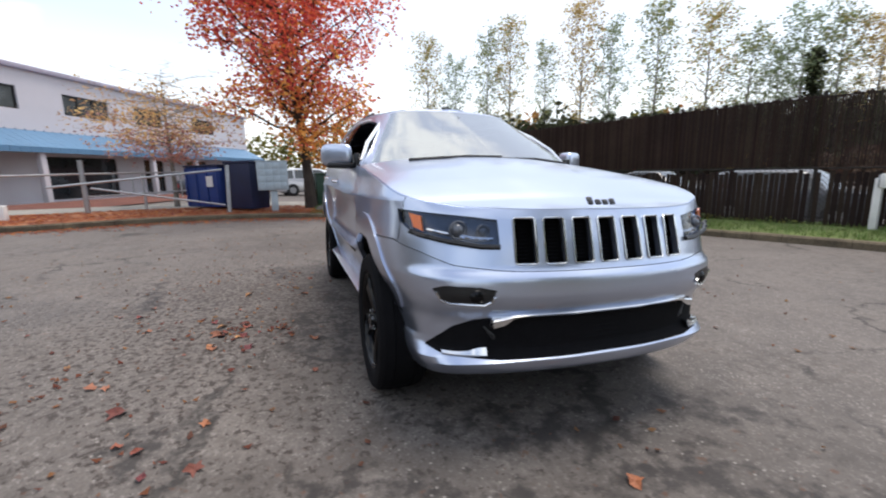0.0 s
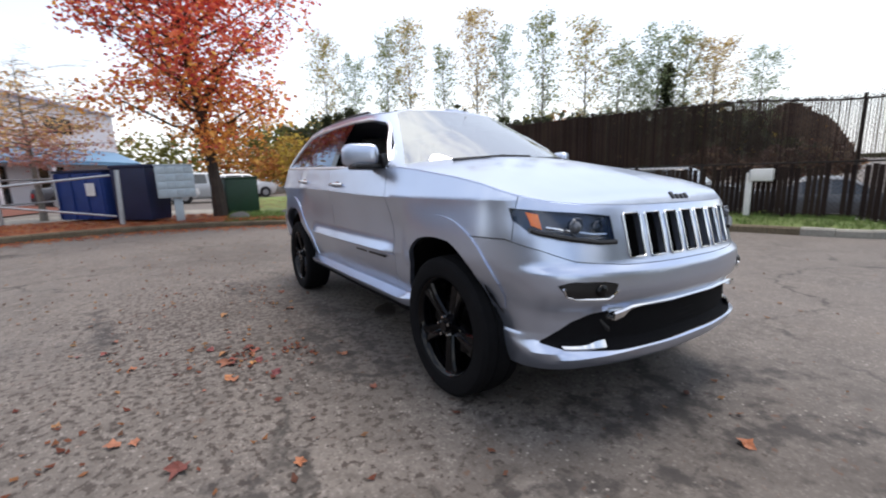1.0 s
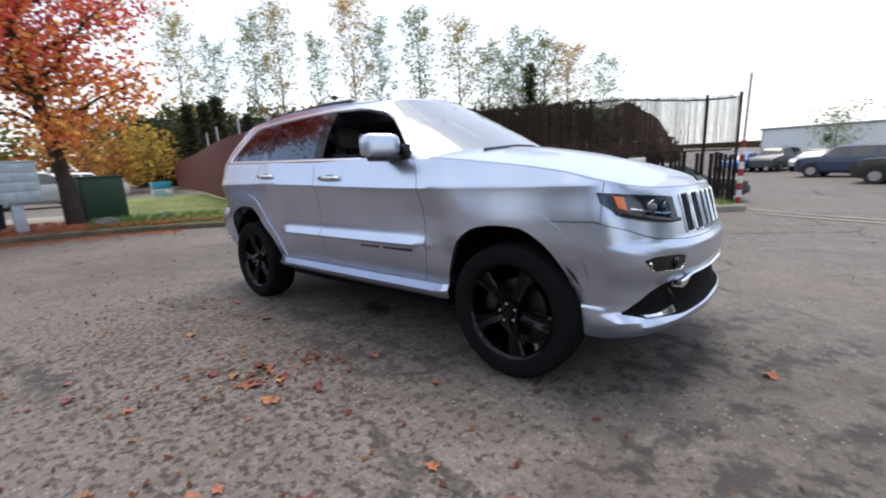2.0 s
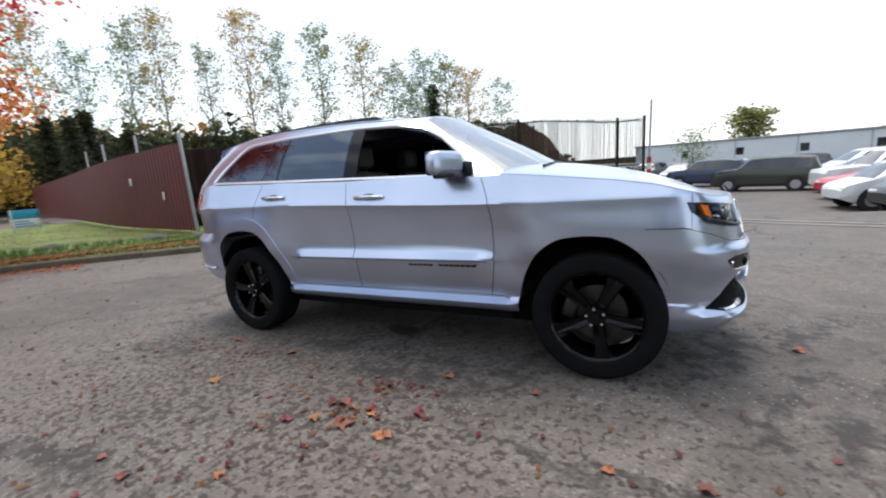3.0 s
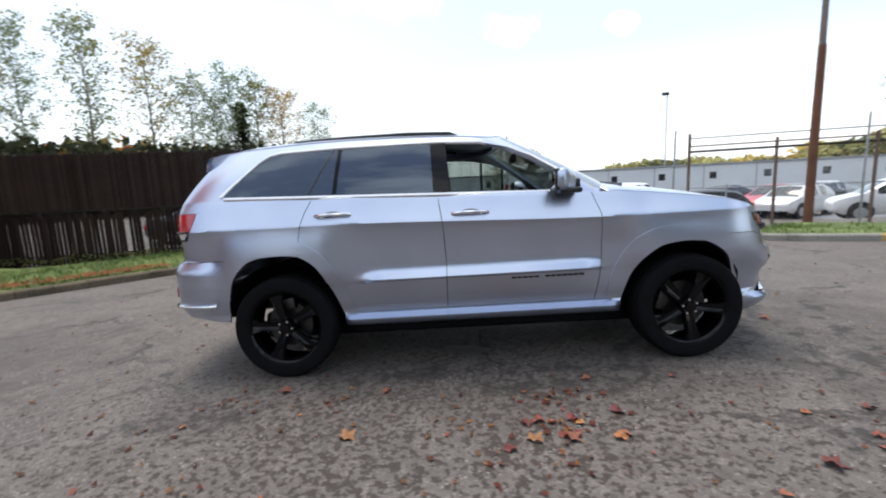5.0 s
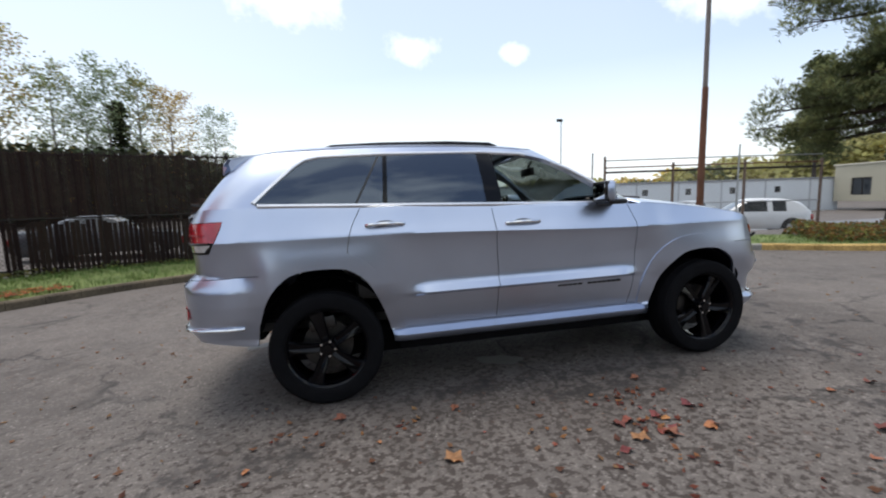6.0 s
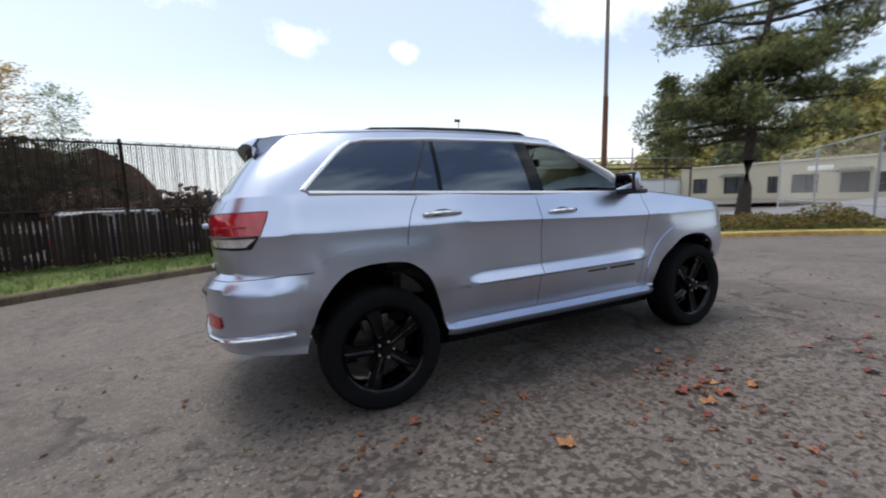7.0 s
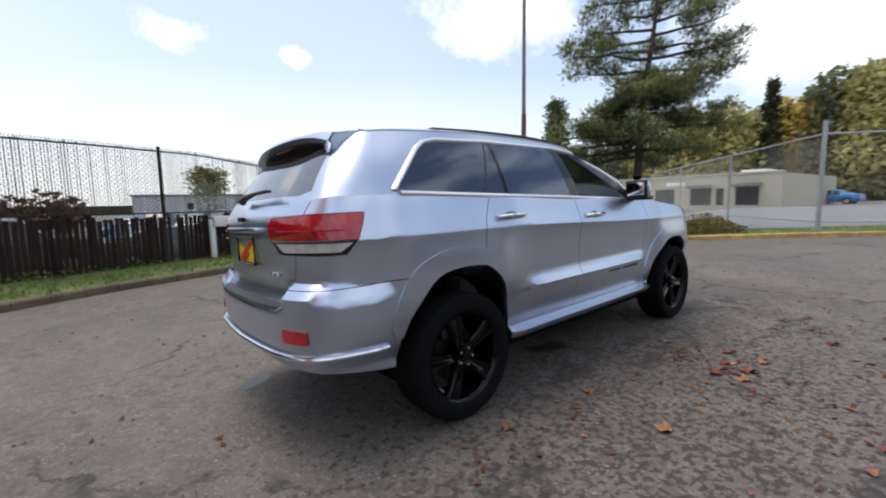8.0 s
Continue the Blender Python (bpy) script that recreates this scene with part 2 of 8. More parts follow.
# ==== surfaces of the place ====
def asphalt():
    m = bpy.data.materials.new("asphalt")
    m.use_nodes = True
    n, l = m.node_tree.nodes, m.node_tree.links
    b = n["Principled BSDF"]
    co = n.new("ShaderNodeTexCoord")
    def noise_tex(scale, detail=5.0, rough=0.55):
        t = n.new("ShaderNodeTexNoise")
        t.inputs["Scale"].default_value, t.inputs["Detail"].default_value, t.inputs["Roughness"].default_value = scale, detail, rough
        l.new(co.outputs["Object"], t.inputs["Vector"])
        return t
    def ramp(src, a, c, va=0.0, vb=1.0):
        r = n.new("ShaderNodeMapRange")
        r.inputs["From Min"].default_value, r.inputs["From Max"].default_value = a, c
        r.inputs["To Min"].default_value, r.inputs["To Max"].default_value = va, vb
        l.new(src, r.inputs["Value"])
        return r.outputs["Result"]
    def mix(fac, a, c):
        x = n.new("ShaderNodeMix"); x.data_type = 'RGBA'
        l.new(fac, x.inputs["Factor"])
        for key, v in (("A", a), ("B", c)):
            if isinstance(v, tuple):
                x.inputs[key].default_value = (*v, 1)
            else:
                l.new(v, x.inputs[key])
        return x.outputs["Result"]
    big, mid = noise_tex(0.35, 6), noise_tex(2.2, 6)
    col = mix(ramp(big.outputs["Fac"], .35, .65), (.088, .077, .070), (.138, .121, .110))
    col = mix(ramp(mid.outputs["Fac"], .38, .70, 0, .8), col, (.156, .137, .123))
    # aggregate: light and dark stones
    vo = n.new("ShaderNodeTexVoronoi")
    vo.inputs["Scale"].default_value = 85.0
    l.new(co.outputs["Object"], vo.inputs["Vector"])
    sep = n.new("ShaderNodeSeparateColor")
    l.new(vo.outputs["Color"], sep.inputs["Color"])
    col = mix(ramp(sep.outputs["Red"], .80, .95, 0, .32), col, (.32, .29, .27))
    col = mix(ramp(sep.outputs["Green"], .72, .9, 0, .28), col, (.06, .052, .047))
    speck = noise_tex(20, 3, .7)
    col = mix(ramp(speck.outputs["Fac"], .56, .68, 0, .4), col, (.075, .064, .056))
    col = mix(ramp(speck.outputs["Fac"], .44, .33, 0, .28), col, (.25, .22, .20))
    # dark damp blotches and rotting leaf crumbs
    blot = noise_tex(9, 5, .66)
    patch = noise_tex(0.55, 3)
    msk = n.new("ShaderNodeMath"); msk.operation = 'MULTIPLY'
    l.new(ramp(blot.outputs["Fac"], .50, .62), msk.inputs[0])
    l.new(ramp(patch.outputs["Fac"], .40, .56), msk.inputs[1])
    col = mix(ramp(msk.outputs["Value"], 0, 1, 0, .5), col, (.05, .042, .036))
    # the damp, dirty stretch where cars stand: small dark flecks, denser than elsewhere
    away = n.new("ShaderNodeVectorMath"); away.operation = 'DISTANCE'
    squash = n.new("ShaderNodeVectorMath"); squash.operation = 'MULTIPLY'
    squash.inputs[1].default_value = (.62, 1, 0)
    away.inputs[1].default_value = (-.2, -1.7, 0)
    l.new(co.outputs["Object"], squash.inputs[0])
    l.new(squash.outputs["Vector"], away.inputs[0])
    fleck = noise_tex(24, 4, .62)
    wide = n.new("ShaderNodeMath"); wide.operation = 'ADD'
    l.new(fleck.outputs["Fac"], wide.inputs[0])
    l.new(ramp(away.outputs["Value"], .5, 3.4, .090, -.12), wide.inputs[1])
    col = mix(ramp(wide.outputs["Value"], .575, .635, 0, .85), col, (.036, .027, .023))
    # wide damp, dirty stretches with ragged edges, the first also shade painted round the car: (x, y, half-length,
    # half-width, strength)
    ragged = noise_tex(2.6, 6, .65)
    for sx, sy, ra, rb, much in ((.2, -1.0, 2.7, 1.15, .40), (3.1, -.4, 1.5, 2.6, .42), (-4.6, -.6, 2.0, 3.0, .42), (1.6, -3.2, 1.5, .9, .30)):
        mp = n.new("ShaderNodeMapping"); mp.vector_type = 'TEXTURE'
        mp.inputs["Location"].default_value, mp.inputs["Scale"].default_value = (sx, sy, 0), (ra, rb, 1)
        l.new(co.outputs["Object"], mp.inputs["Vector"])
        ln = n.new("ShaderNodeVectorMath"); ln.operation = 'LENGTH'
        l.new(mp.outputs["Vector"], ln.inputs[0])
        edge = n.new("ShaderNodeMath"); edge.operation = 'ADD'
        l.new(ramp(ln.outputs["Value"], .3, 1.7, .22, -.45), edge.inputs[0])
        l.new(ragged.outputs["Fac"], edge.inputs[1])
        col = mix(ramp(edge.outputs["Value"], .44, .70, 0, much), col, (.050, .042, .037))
    # oil drips and damp spots left by parked cars, after two spots of contact shade painted along the car's sill: (x,
    # y, half-length, half-width, turn)
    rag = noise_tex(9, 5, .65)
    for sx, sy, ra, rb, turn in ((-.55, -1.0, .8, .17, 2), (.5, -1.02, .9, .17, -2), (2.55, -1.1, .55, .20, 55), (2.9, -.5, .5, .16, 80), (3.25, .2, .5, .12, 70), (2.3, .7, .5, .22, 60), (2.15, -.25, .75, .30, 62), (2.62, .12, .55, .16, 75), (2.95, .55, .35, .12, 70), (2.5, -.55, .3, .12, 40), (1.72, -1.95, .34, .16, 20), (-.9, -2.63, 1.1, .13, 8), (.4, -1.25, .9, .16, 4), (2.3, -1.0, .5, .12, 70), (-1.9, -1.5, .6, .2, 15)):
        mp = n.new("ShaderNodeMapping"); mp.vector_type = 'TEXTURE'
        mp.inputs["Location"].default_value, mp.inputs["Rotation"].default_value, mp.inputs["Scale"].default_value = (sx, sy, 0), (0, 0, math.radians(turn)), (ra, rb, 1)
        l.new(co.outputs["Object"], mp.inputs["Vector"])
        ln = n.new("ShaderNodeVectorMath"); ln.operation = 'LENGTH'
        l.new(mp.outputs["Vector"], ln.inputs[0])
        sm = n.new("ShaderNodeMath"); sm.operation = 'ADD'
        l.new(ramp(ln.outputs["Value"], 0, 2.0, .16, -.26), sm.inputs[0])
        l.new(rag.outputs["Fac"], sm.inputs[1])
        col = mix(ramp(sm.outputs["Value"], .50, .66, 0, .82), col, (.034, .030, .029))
    crumb = noise_tex(16, 3, .6)
    msk2 = n.new("ShaderNodeMath"); msk2.operation = 'MULTIPLY'
    l.new(ramp(crumb.outputs["Fac"], .64, .70), msk2.inputs[0])
    l.new(ramp(patch.outputs["Fac"], .42, .58), msk2.inputs[1])
    col = mix(ramp(msk2.outputs["Value"], 0, 1, 0, .6), col, (.10, .045, .025))
    # pale grit
    grit = n.new("ShaderNodeTexVoronoi")
    grit.inputs["Scale"].default_value = 30.0
    l.new(co.outputs["Object"], grit.inputs["Vector"])
    gs = n.new("ShaderNodeSeparateColor")
    l.new(grit.outputs["Color"], gs.inputs["Color"])
    gm = n.new("ShaderNodeMath"); gm.operation = 'MULTIPLY'
    l.new(ramp(gs.outputs["Blue"], .88, .90), gm.inputs[0])
    l.new(ramp(grit.outputs["Distance"], .12, .26, .5, 0), gm.inputs[1])
    col = mix(gm.outputs["Value"], col, (.40, .37, .34))
    # cracks: wandering edges of large cells
    warp = noise_tex(1.4, 5, .7)
    wv = n.new("ShaderNodeVectorMath"); wv.operation = 'MULTIPLY_ADD'
    wv.inputs[1].default_value = (.9, .9, 0)
    l.new(warp.outputs["Color"], wv.inputs[0])
    l.new(co.outputs["Object"], wv.inputs[2])
    cr = n.new("ShaderNodeTexVoronoi")
    cr.feature = 'DISTANCE_TO_EDGE'
    cr.inputs["Scale"].default_value = .42
    l.new(wv.outputs["Vector"], cr.inputs["Vector"])
    gate = n.new("ShaderNodeMath"); gate.operation = 'MULTIPLY'
    l.new(ramp(cr.outputs["Distance"], .002, .014, 1, 0), gate.inputs[0])
    l.new(ramp(noise_tex(.8, 4).outputs["Fac"], .46, .56), gate.inputs[1])
    col = mix(ramp(gate.outputs["Value"], 0, 1, 0, .85), col, (.030, .027, .025))
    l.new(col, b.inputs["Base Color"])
    l.new(ramp(big.outputs["Fac"], .3, .7, .62, .92), b.inputs["Roughness"])
    b.inputs["Specular IOR Level"].default_value = 0.35
    add = n.new("ShaderNodeMath"); add.operation = 'ADD'
    l.new(vo.outputs["Distance"], add.inputs[0])
    l.new(noise_tex(30, 4).outputs["Fac"], add.inputs[1])
    bn = n.new("ShaderNodeBump")
    bn.inputs["Strength"].default_value, bn.inputs["Distance"].default_value = 0.28, 0.006
    l.new(add.outputs["Value"], bn.inputs["Height"])
    l.new(bn.outputs["Normal"], b.inputs["Normal"])
    return m


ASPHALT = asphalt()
STREET = mat("street_asphalt", (.17, .175, .185), rough=.85, var=.15, scale=.6, fine=30, bump=.2, bump_scale=60)
CONCRETE = mat("old_concrete", (.26, .25, .22), rough=.9, var=.35, scale=2.5, fine=40, bump=.5, bump_scale=50)
KERBTAN = mat("stained_kerb", (.085, .065, .042), rough=.9, var=.5, scale=2.5, fine=30, bump=.5, bump_scale=50, tint=(.125, .10, .065))
YELLOWKERB = mat("worn_yellow_kerb", (.42, .27, .07), rough=.85, var=.5, scale=3.5, fine=25, bump=.4, bump_scale=50, tint=(.5, .33, .12))
GRASS = mat("grass_soil", (.07, .11, .024), rough=.95, var=.5, scale=1.3, fine=22, bump=.8, bump_scale=40, tint=(.13, .17, .05))
LEAFBED = mat("leaf_litter", (.33, .095, .05), rough=.9, var=.6, scale=2.2, fine=28, bump=.9, bump_scale=45, tint=(.34, .15, .07))
MULCH = mat("mulch_bed", (.13, .045, .03), rough=.95, var=.4, scale=2, fine=24, bump=.8, bump_scale=40)
GALV = mat("galvanised_steel", (.42, .43, .44), rough=.42, metal=.75, var=.2, scale=6, fine=60)
RUST = mat("rusty_steel", (.17, .075, .045), rough=.8, metal=.2, var=.4, scale=3, fine=40, bump=.2)
DARKPOST = mat("dark_post", (.03, .024, .022), rough=.7, metal=.2, var=.3, scale=4, fine=50)
SLAT = mat("brown_slat", (.022, .013, .010), rough=.75, var=.35, scale=1.2, fine=16, rnd=.35, spec=.2)
STRIP = mat("brown_strip", (.045, .026, .020), rough=.75, var=.35, scale=1.2, fine=16, island=.3, spec=.2)
POSTBROWN = mat("brown_grey_post", (.17, .115, .088), rough=.75, var=.35, scale=3, fine=40)
REDPANEL = mat("red_brown_sheet", (.145, .034, .030), rough=.55, var=.25, scale=.8, fine=14, bump=.15, bump_scale=12)
WHITEWALL = mat("white_render", (.66, .63, .66), rough=.85, var=.07, scale=.8, fine=20, bump=.2, bump_scale=60)
GREYWALL = mat("pale_metal_siding", (.66, .69, .71), rough=.6, var=.08, scale=.5, fine=8)
BEIGEWALL = mat("beige_block_wall", (.43, .40, .31), rough=.9, var=.08, scale=.5, fine=10, bump=.2, bump_scale=20)
AWNING = mat("blue_metal_roof", (.10, .22, .36), rough=.45, metal=.2, var=.15, scale=.8, fine=12)
DARKGLASS = mat("window_dark_glass", (.03, .035, .04), rough=.08, var=.5, scale=1.4, fine=8, coat=.6)
WHITEPAINT = mat("white_paint", (.72, .72, .70), rough=.6, var=.1, scale=6, fine=40)
GREYBOX = mat("grey_mailbox", (.42, .49, .53), rough=.5, metal=.2, var=.12, scale=5, fine=40)
BLUEBIN = mat("blue_steel_bin", (.015, .045, .20), rough=.5, var=.25, scale=2.5, fine=30)
NAVYBIN = mat("navy_steel_bin", (.008, .014, .05), rough=.5, var=.3, scale=2.5, fine=30)
GREENBOX = mat("green_utility_box", (.010, .045, .022), rough=.5, var=.2, scale=4, fine=40)

# ==== the ground, one sheet to the horizon ====
bm = bmesh.new()
radii = [0.0, .6, 1.2, 1.8, 2.5, 3.2, 4, 5, 6, 7, 8, 9, 10, 11.5, 13, 15, 17, 19, 22, 26, 30, 36, 44, 60, 90, 150, 300, 700, 1800]
seg = 72
rings = [[bm.verts.new((0, 0, 0))]]
for r in radii[1:]:
    rings.append([bm.verts.new((r * math.cos(k * math.tau / seg), r * math.sin(k * math.tau / seg), height(r * math.cos(k * math.tau / seg), r * math.sin(k * math.tau / seg)))) for k in range(seg)])
for k in range(seg):
    bm.faces.new((rings[0][0], rings[1][k], rings[1][(k + 1) % seg]))
for a, b in zip(rings[1:], rings[2:]):
    for k in range(seg):
        bm.faces.new((a[k], b[k], b[(k + 1) % seg], a[(k + 1) % seg]))
tagged(part("ground", bm, ASPHALT), "worn grey asphalt lot with damp stains and painted shade beside the car", "ground", kind="structure")

# ==== kerbs and verges ====
KERB_BACK = [(-7.3, -12.5), (-7.6, -9.5), (-8.0, -7.2), (-8.9, -5.3), (-9.6, -3.4), (-9.75, -1.8), (-9.5, -.3), (-8.95, .95), (-7.85, 2.35), (-6.7, 3.83), (-5.5, 5.15), (-4.25, 5.97), (-3.0, 6.62), (-1.4, 7.15), (-.2, 7.45), (1.1, 7.65), (1.75, 8.05)]
KERB_RIGHT = [(6.1, 6.4), (5.95, 5.6), (6.3, 4.95), (7.0, 4.5), (7.9, 4.15), (9.3, 3.15), (10.9, 2.1), (12.2, .7), (13.8, -1.5), (16.5, -5.0), (20, -9)]


def offset(line, d):
    out = []
    for i, p in enumerate(line):
        t = (line[min(i + 1, len(line) - 1)] - line[max(i - 1, 0)]).normalized()
        out.append(p + Vector((-t.y, t.x, 0)) * d)
    return out


def kerb(name, pts, sign, material, label, n=60, h=.14, w=.15):
    """A kerb of single stones; sign tells on which side of the line the verge lies."""
    line = spline([(x, y, 0) for x, y in pts], n)
    back = offset(line, sign * w)
    root = empty(name, label, "kerb", kind="structure")
    for i in range(0, n - 1):
        bm = bmesh.new()
        a, b, c, d = line[i], line[i + 1], back[i + 1], back[i]
        a, b, c, d = a.lerp(b, .008), b.lerp(a, .008), c.lerp(d, .008), d.lerp(c, .008)
        def z(p):
            return height(p.x, p.y)
        jitter = random.uniform(-.006, .006)
        inn = .025
        a2, b2 = a.lerp(d, inn / w), b.lerp(c, inn / w)
        low = [bm.verts.new((p.x, p.y, z(p) - .1)) for p in (a, b, c, d)]
        mid = [bm.verts.new((p.x, p.y, z(p) + h - .03 + jitter)) for p in (a, b)]
        top = [bm.verts.new((p.x, p.y, z(p) + h + jitter)) for p in (a2, b2, c, d)]
        bm.faces.new((low[0], low[1], mid[1], mid[0]))
        bm.faces.new((mid[0], mid[1], top[1], top[0]))
        bm.faces.new(top)
        bm.faces.new((low[1], low[2], top[2], top[1], mid[1]))
        bm.faces.new((low[3], low[0], mid[0], top[0], top[3]))
        bm.faces.new((low[2], low[3], top[3], top[2]))
        bmesh.ops.recalc_face_normals(bm, faces=bm.faces)
        part("kerb_stone", bm, CONCRETE if sign > 0 and 0 < a.x < 7.7 else material, root, smooth=False)
    return line, back


random.seed(4)
back_line, back_inner = kerb("kerb_back", KERB_BACK, 1, KERBTAN, "worn concrete kerb along the fence", 58)
right_line, right_inner = kerb("kerb_right", KERB_RIGHT, 1, YELLOWKERB, "worn yellow painted kerb by the street", 46)


def verge(name, line, widths, material, label, lift=.13, rise=0.0, steps=9, sign=1, rough=.02):
    """A strip of raised soil behind a kerb."""
    bm = bmesh.new()
    rows = []
    for i, p in enumerate(line):
        t = (line[min(i + 1, len(line) - 1)] - line[max(i - 1, 0)]).normalized()
        nrm = Vector((-t.y, t.x, 0)) * sign
        w = widths(i / (len(line) - 1))
        row = []
        for k in range(steps + 1):
            q = p + nrm * (w * k / steps - .02)
            s = k / steps
            zz = height(q.x, q.y) + lift + rise * smoothstep(0, .5, s) - (.35 if k == steps else 0) + (noise.noise(Vector((q.x * 1.7, q.y * 1.7, 0))) * rough if 0 < k < steps else 0)
            row.append((q.x, q.y, zz))
        rows.append(row)
    ribbon(bm, rows)
    bmesh.ops.recalc_face_normals(bm, faces=bm.faces)
    if bm.faces[:][0].normal.z < 0:
        bmesh.ops.reverse_faces(bm, faces=bm.faces)
    return tagged(part(name, bm, material), label, "verge", kind="structure")


n1 = 25     # where leaf litter gives way to grass along the back kerb
verge("verge_leaves", spline(back_inner[:n1 + 1], 40), lambda s: 3.6, LEAFBED, "soil strip deep in fallen red leaves", rise=.02)
verge("verge_grass", spline(back_inner[n1:], 60), lambda s: 4.8 - 2.2 * smoothstep(.0, .45, s), GRASS, "grass strip below the slatted fence", rise=.10)
verge("verge_street", spline(right_inner, 50), lambda s: 2.6, GRASS, "rough grass strip by the street", rise=.03)


def grass_blades(name, area, n, label, h0=.05, h1=.13, seed=1):
    """Tufts of short blades, one object."""
    rng = random.Random(seed)
    bm = bmesh.new()
    for _ in range(n):
        x, y, z = area(rng)
        for _ in range(3):
            a = rng.uniform(0, math.tau)
            w = rng.uniform(.004, .009)
            h = rng.uniform(h0, h1)
            dx, dy = math.cos(a), math.sin(a)
            bx, by = x + rng.uniform(-.04, .04), y + rng.uniform(-.04, .04)
            lean = rng.uniform(.0, .06)
            v = [bm.verts.new(q) for q in ((bx - dy * w, by + dx * w, z - .02), (bx + dy * w, by - dx * w, z - .02), (bx + dx * lean, by + dy * lean, z + h))]
            bm.faces.new(v)
    return tagged(part(name, bm, BLADE, smooth=False), label, "grass", kind="stuff")


BLADE = mat("grass_blade", (.11, .185, .034), rough=.8, var=.3, scale=2, fine=30, island=.45, tint=(.12, .17, .04))


def strip_area(line, sign, w0, w1, lift, rise, width):
    def area(rng):
        i = rng.randrange(len(line) - 1)
        p = line[i].lerp(line[i + 1], rng.random())
        t = (line[i + 1] - line[i]).normalized()
        d = rng.uniform(w0, w1)
        q = p + Vector((-t.y, t.x, 0)) * sign * d
        return q.x, q.y, height(q.x, q.y) + lift + rise * smoothstep(0, .5, d / width) - .005
    return area


grass_blades("grass", strip_area(spline(back_inner[n1:], 60), 1, .0, 2.2, .13, .10, 3.2), 7000, "green grass tufts along the fence", seed=2)
grass_blades("grass", strip_area(spline(right_inner, 50), 1, .05, 2.0, .13, .03, 2.6), 4500, "dry green grass by the yellow kerb", h0=.03, h1=.09, seed=3)

# apron joint lines where the drive to the far car park leaves the lot
bm = bmesh.new()
for dd in (0, .42):
    line = spline([(1.7, 7.9 + dd, 0), (2.6, 7.25 + dd, 0), (4.2, 6.45 + dd, 0), (6.1, 5.7 + dd, 0)], 24)
    other = offset(line, .09)
    rows = [[(a.x, a.y, height(a.x, a.y) + .012), (b.x, b.y, height(b.x, b.y) + .016)] for a, b in zip(line, other)]
    ribbon(bm, rows)
tagged(part("gutter_line", bm, CONCRETE), "concrete gutter edging across the drive", "gutter", kind="structure")

# ==== slatted fence round the back ====
FENCE = spline([(-14.5, 5.2, 0), (-11.5, 5.9, 0), (-9.0, 6.45, 0), (-6.0, 7.25, 0), (-3.2, 8.0, 0), (-1.2, 8.75, 0), (.4, 9.05, 0), (1.40, 9.18, 0)], 352)
F_TOP, F_MID = 2.55, 1.16


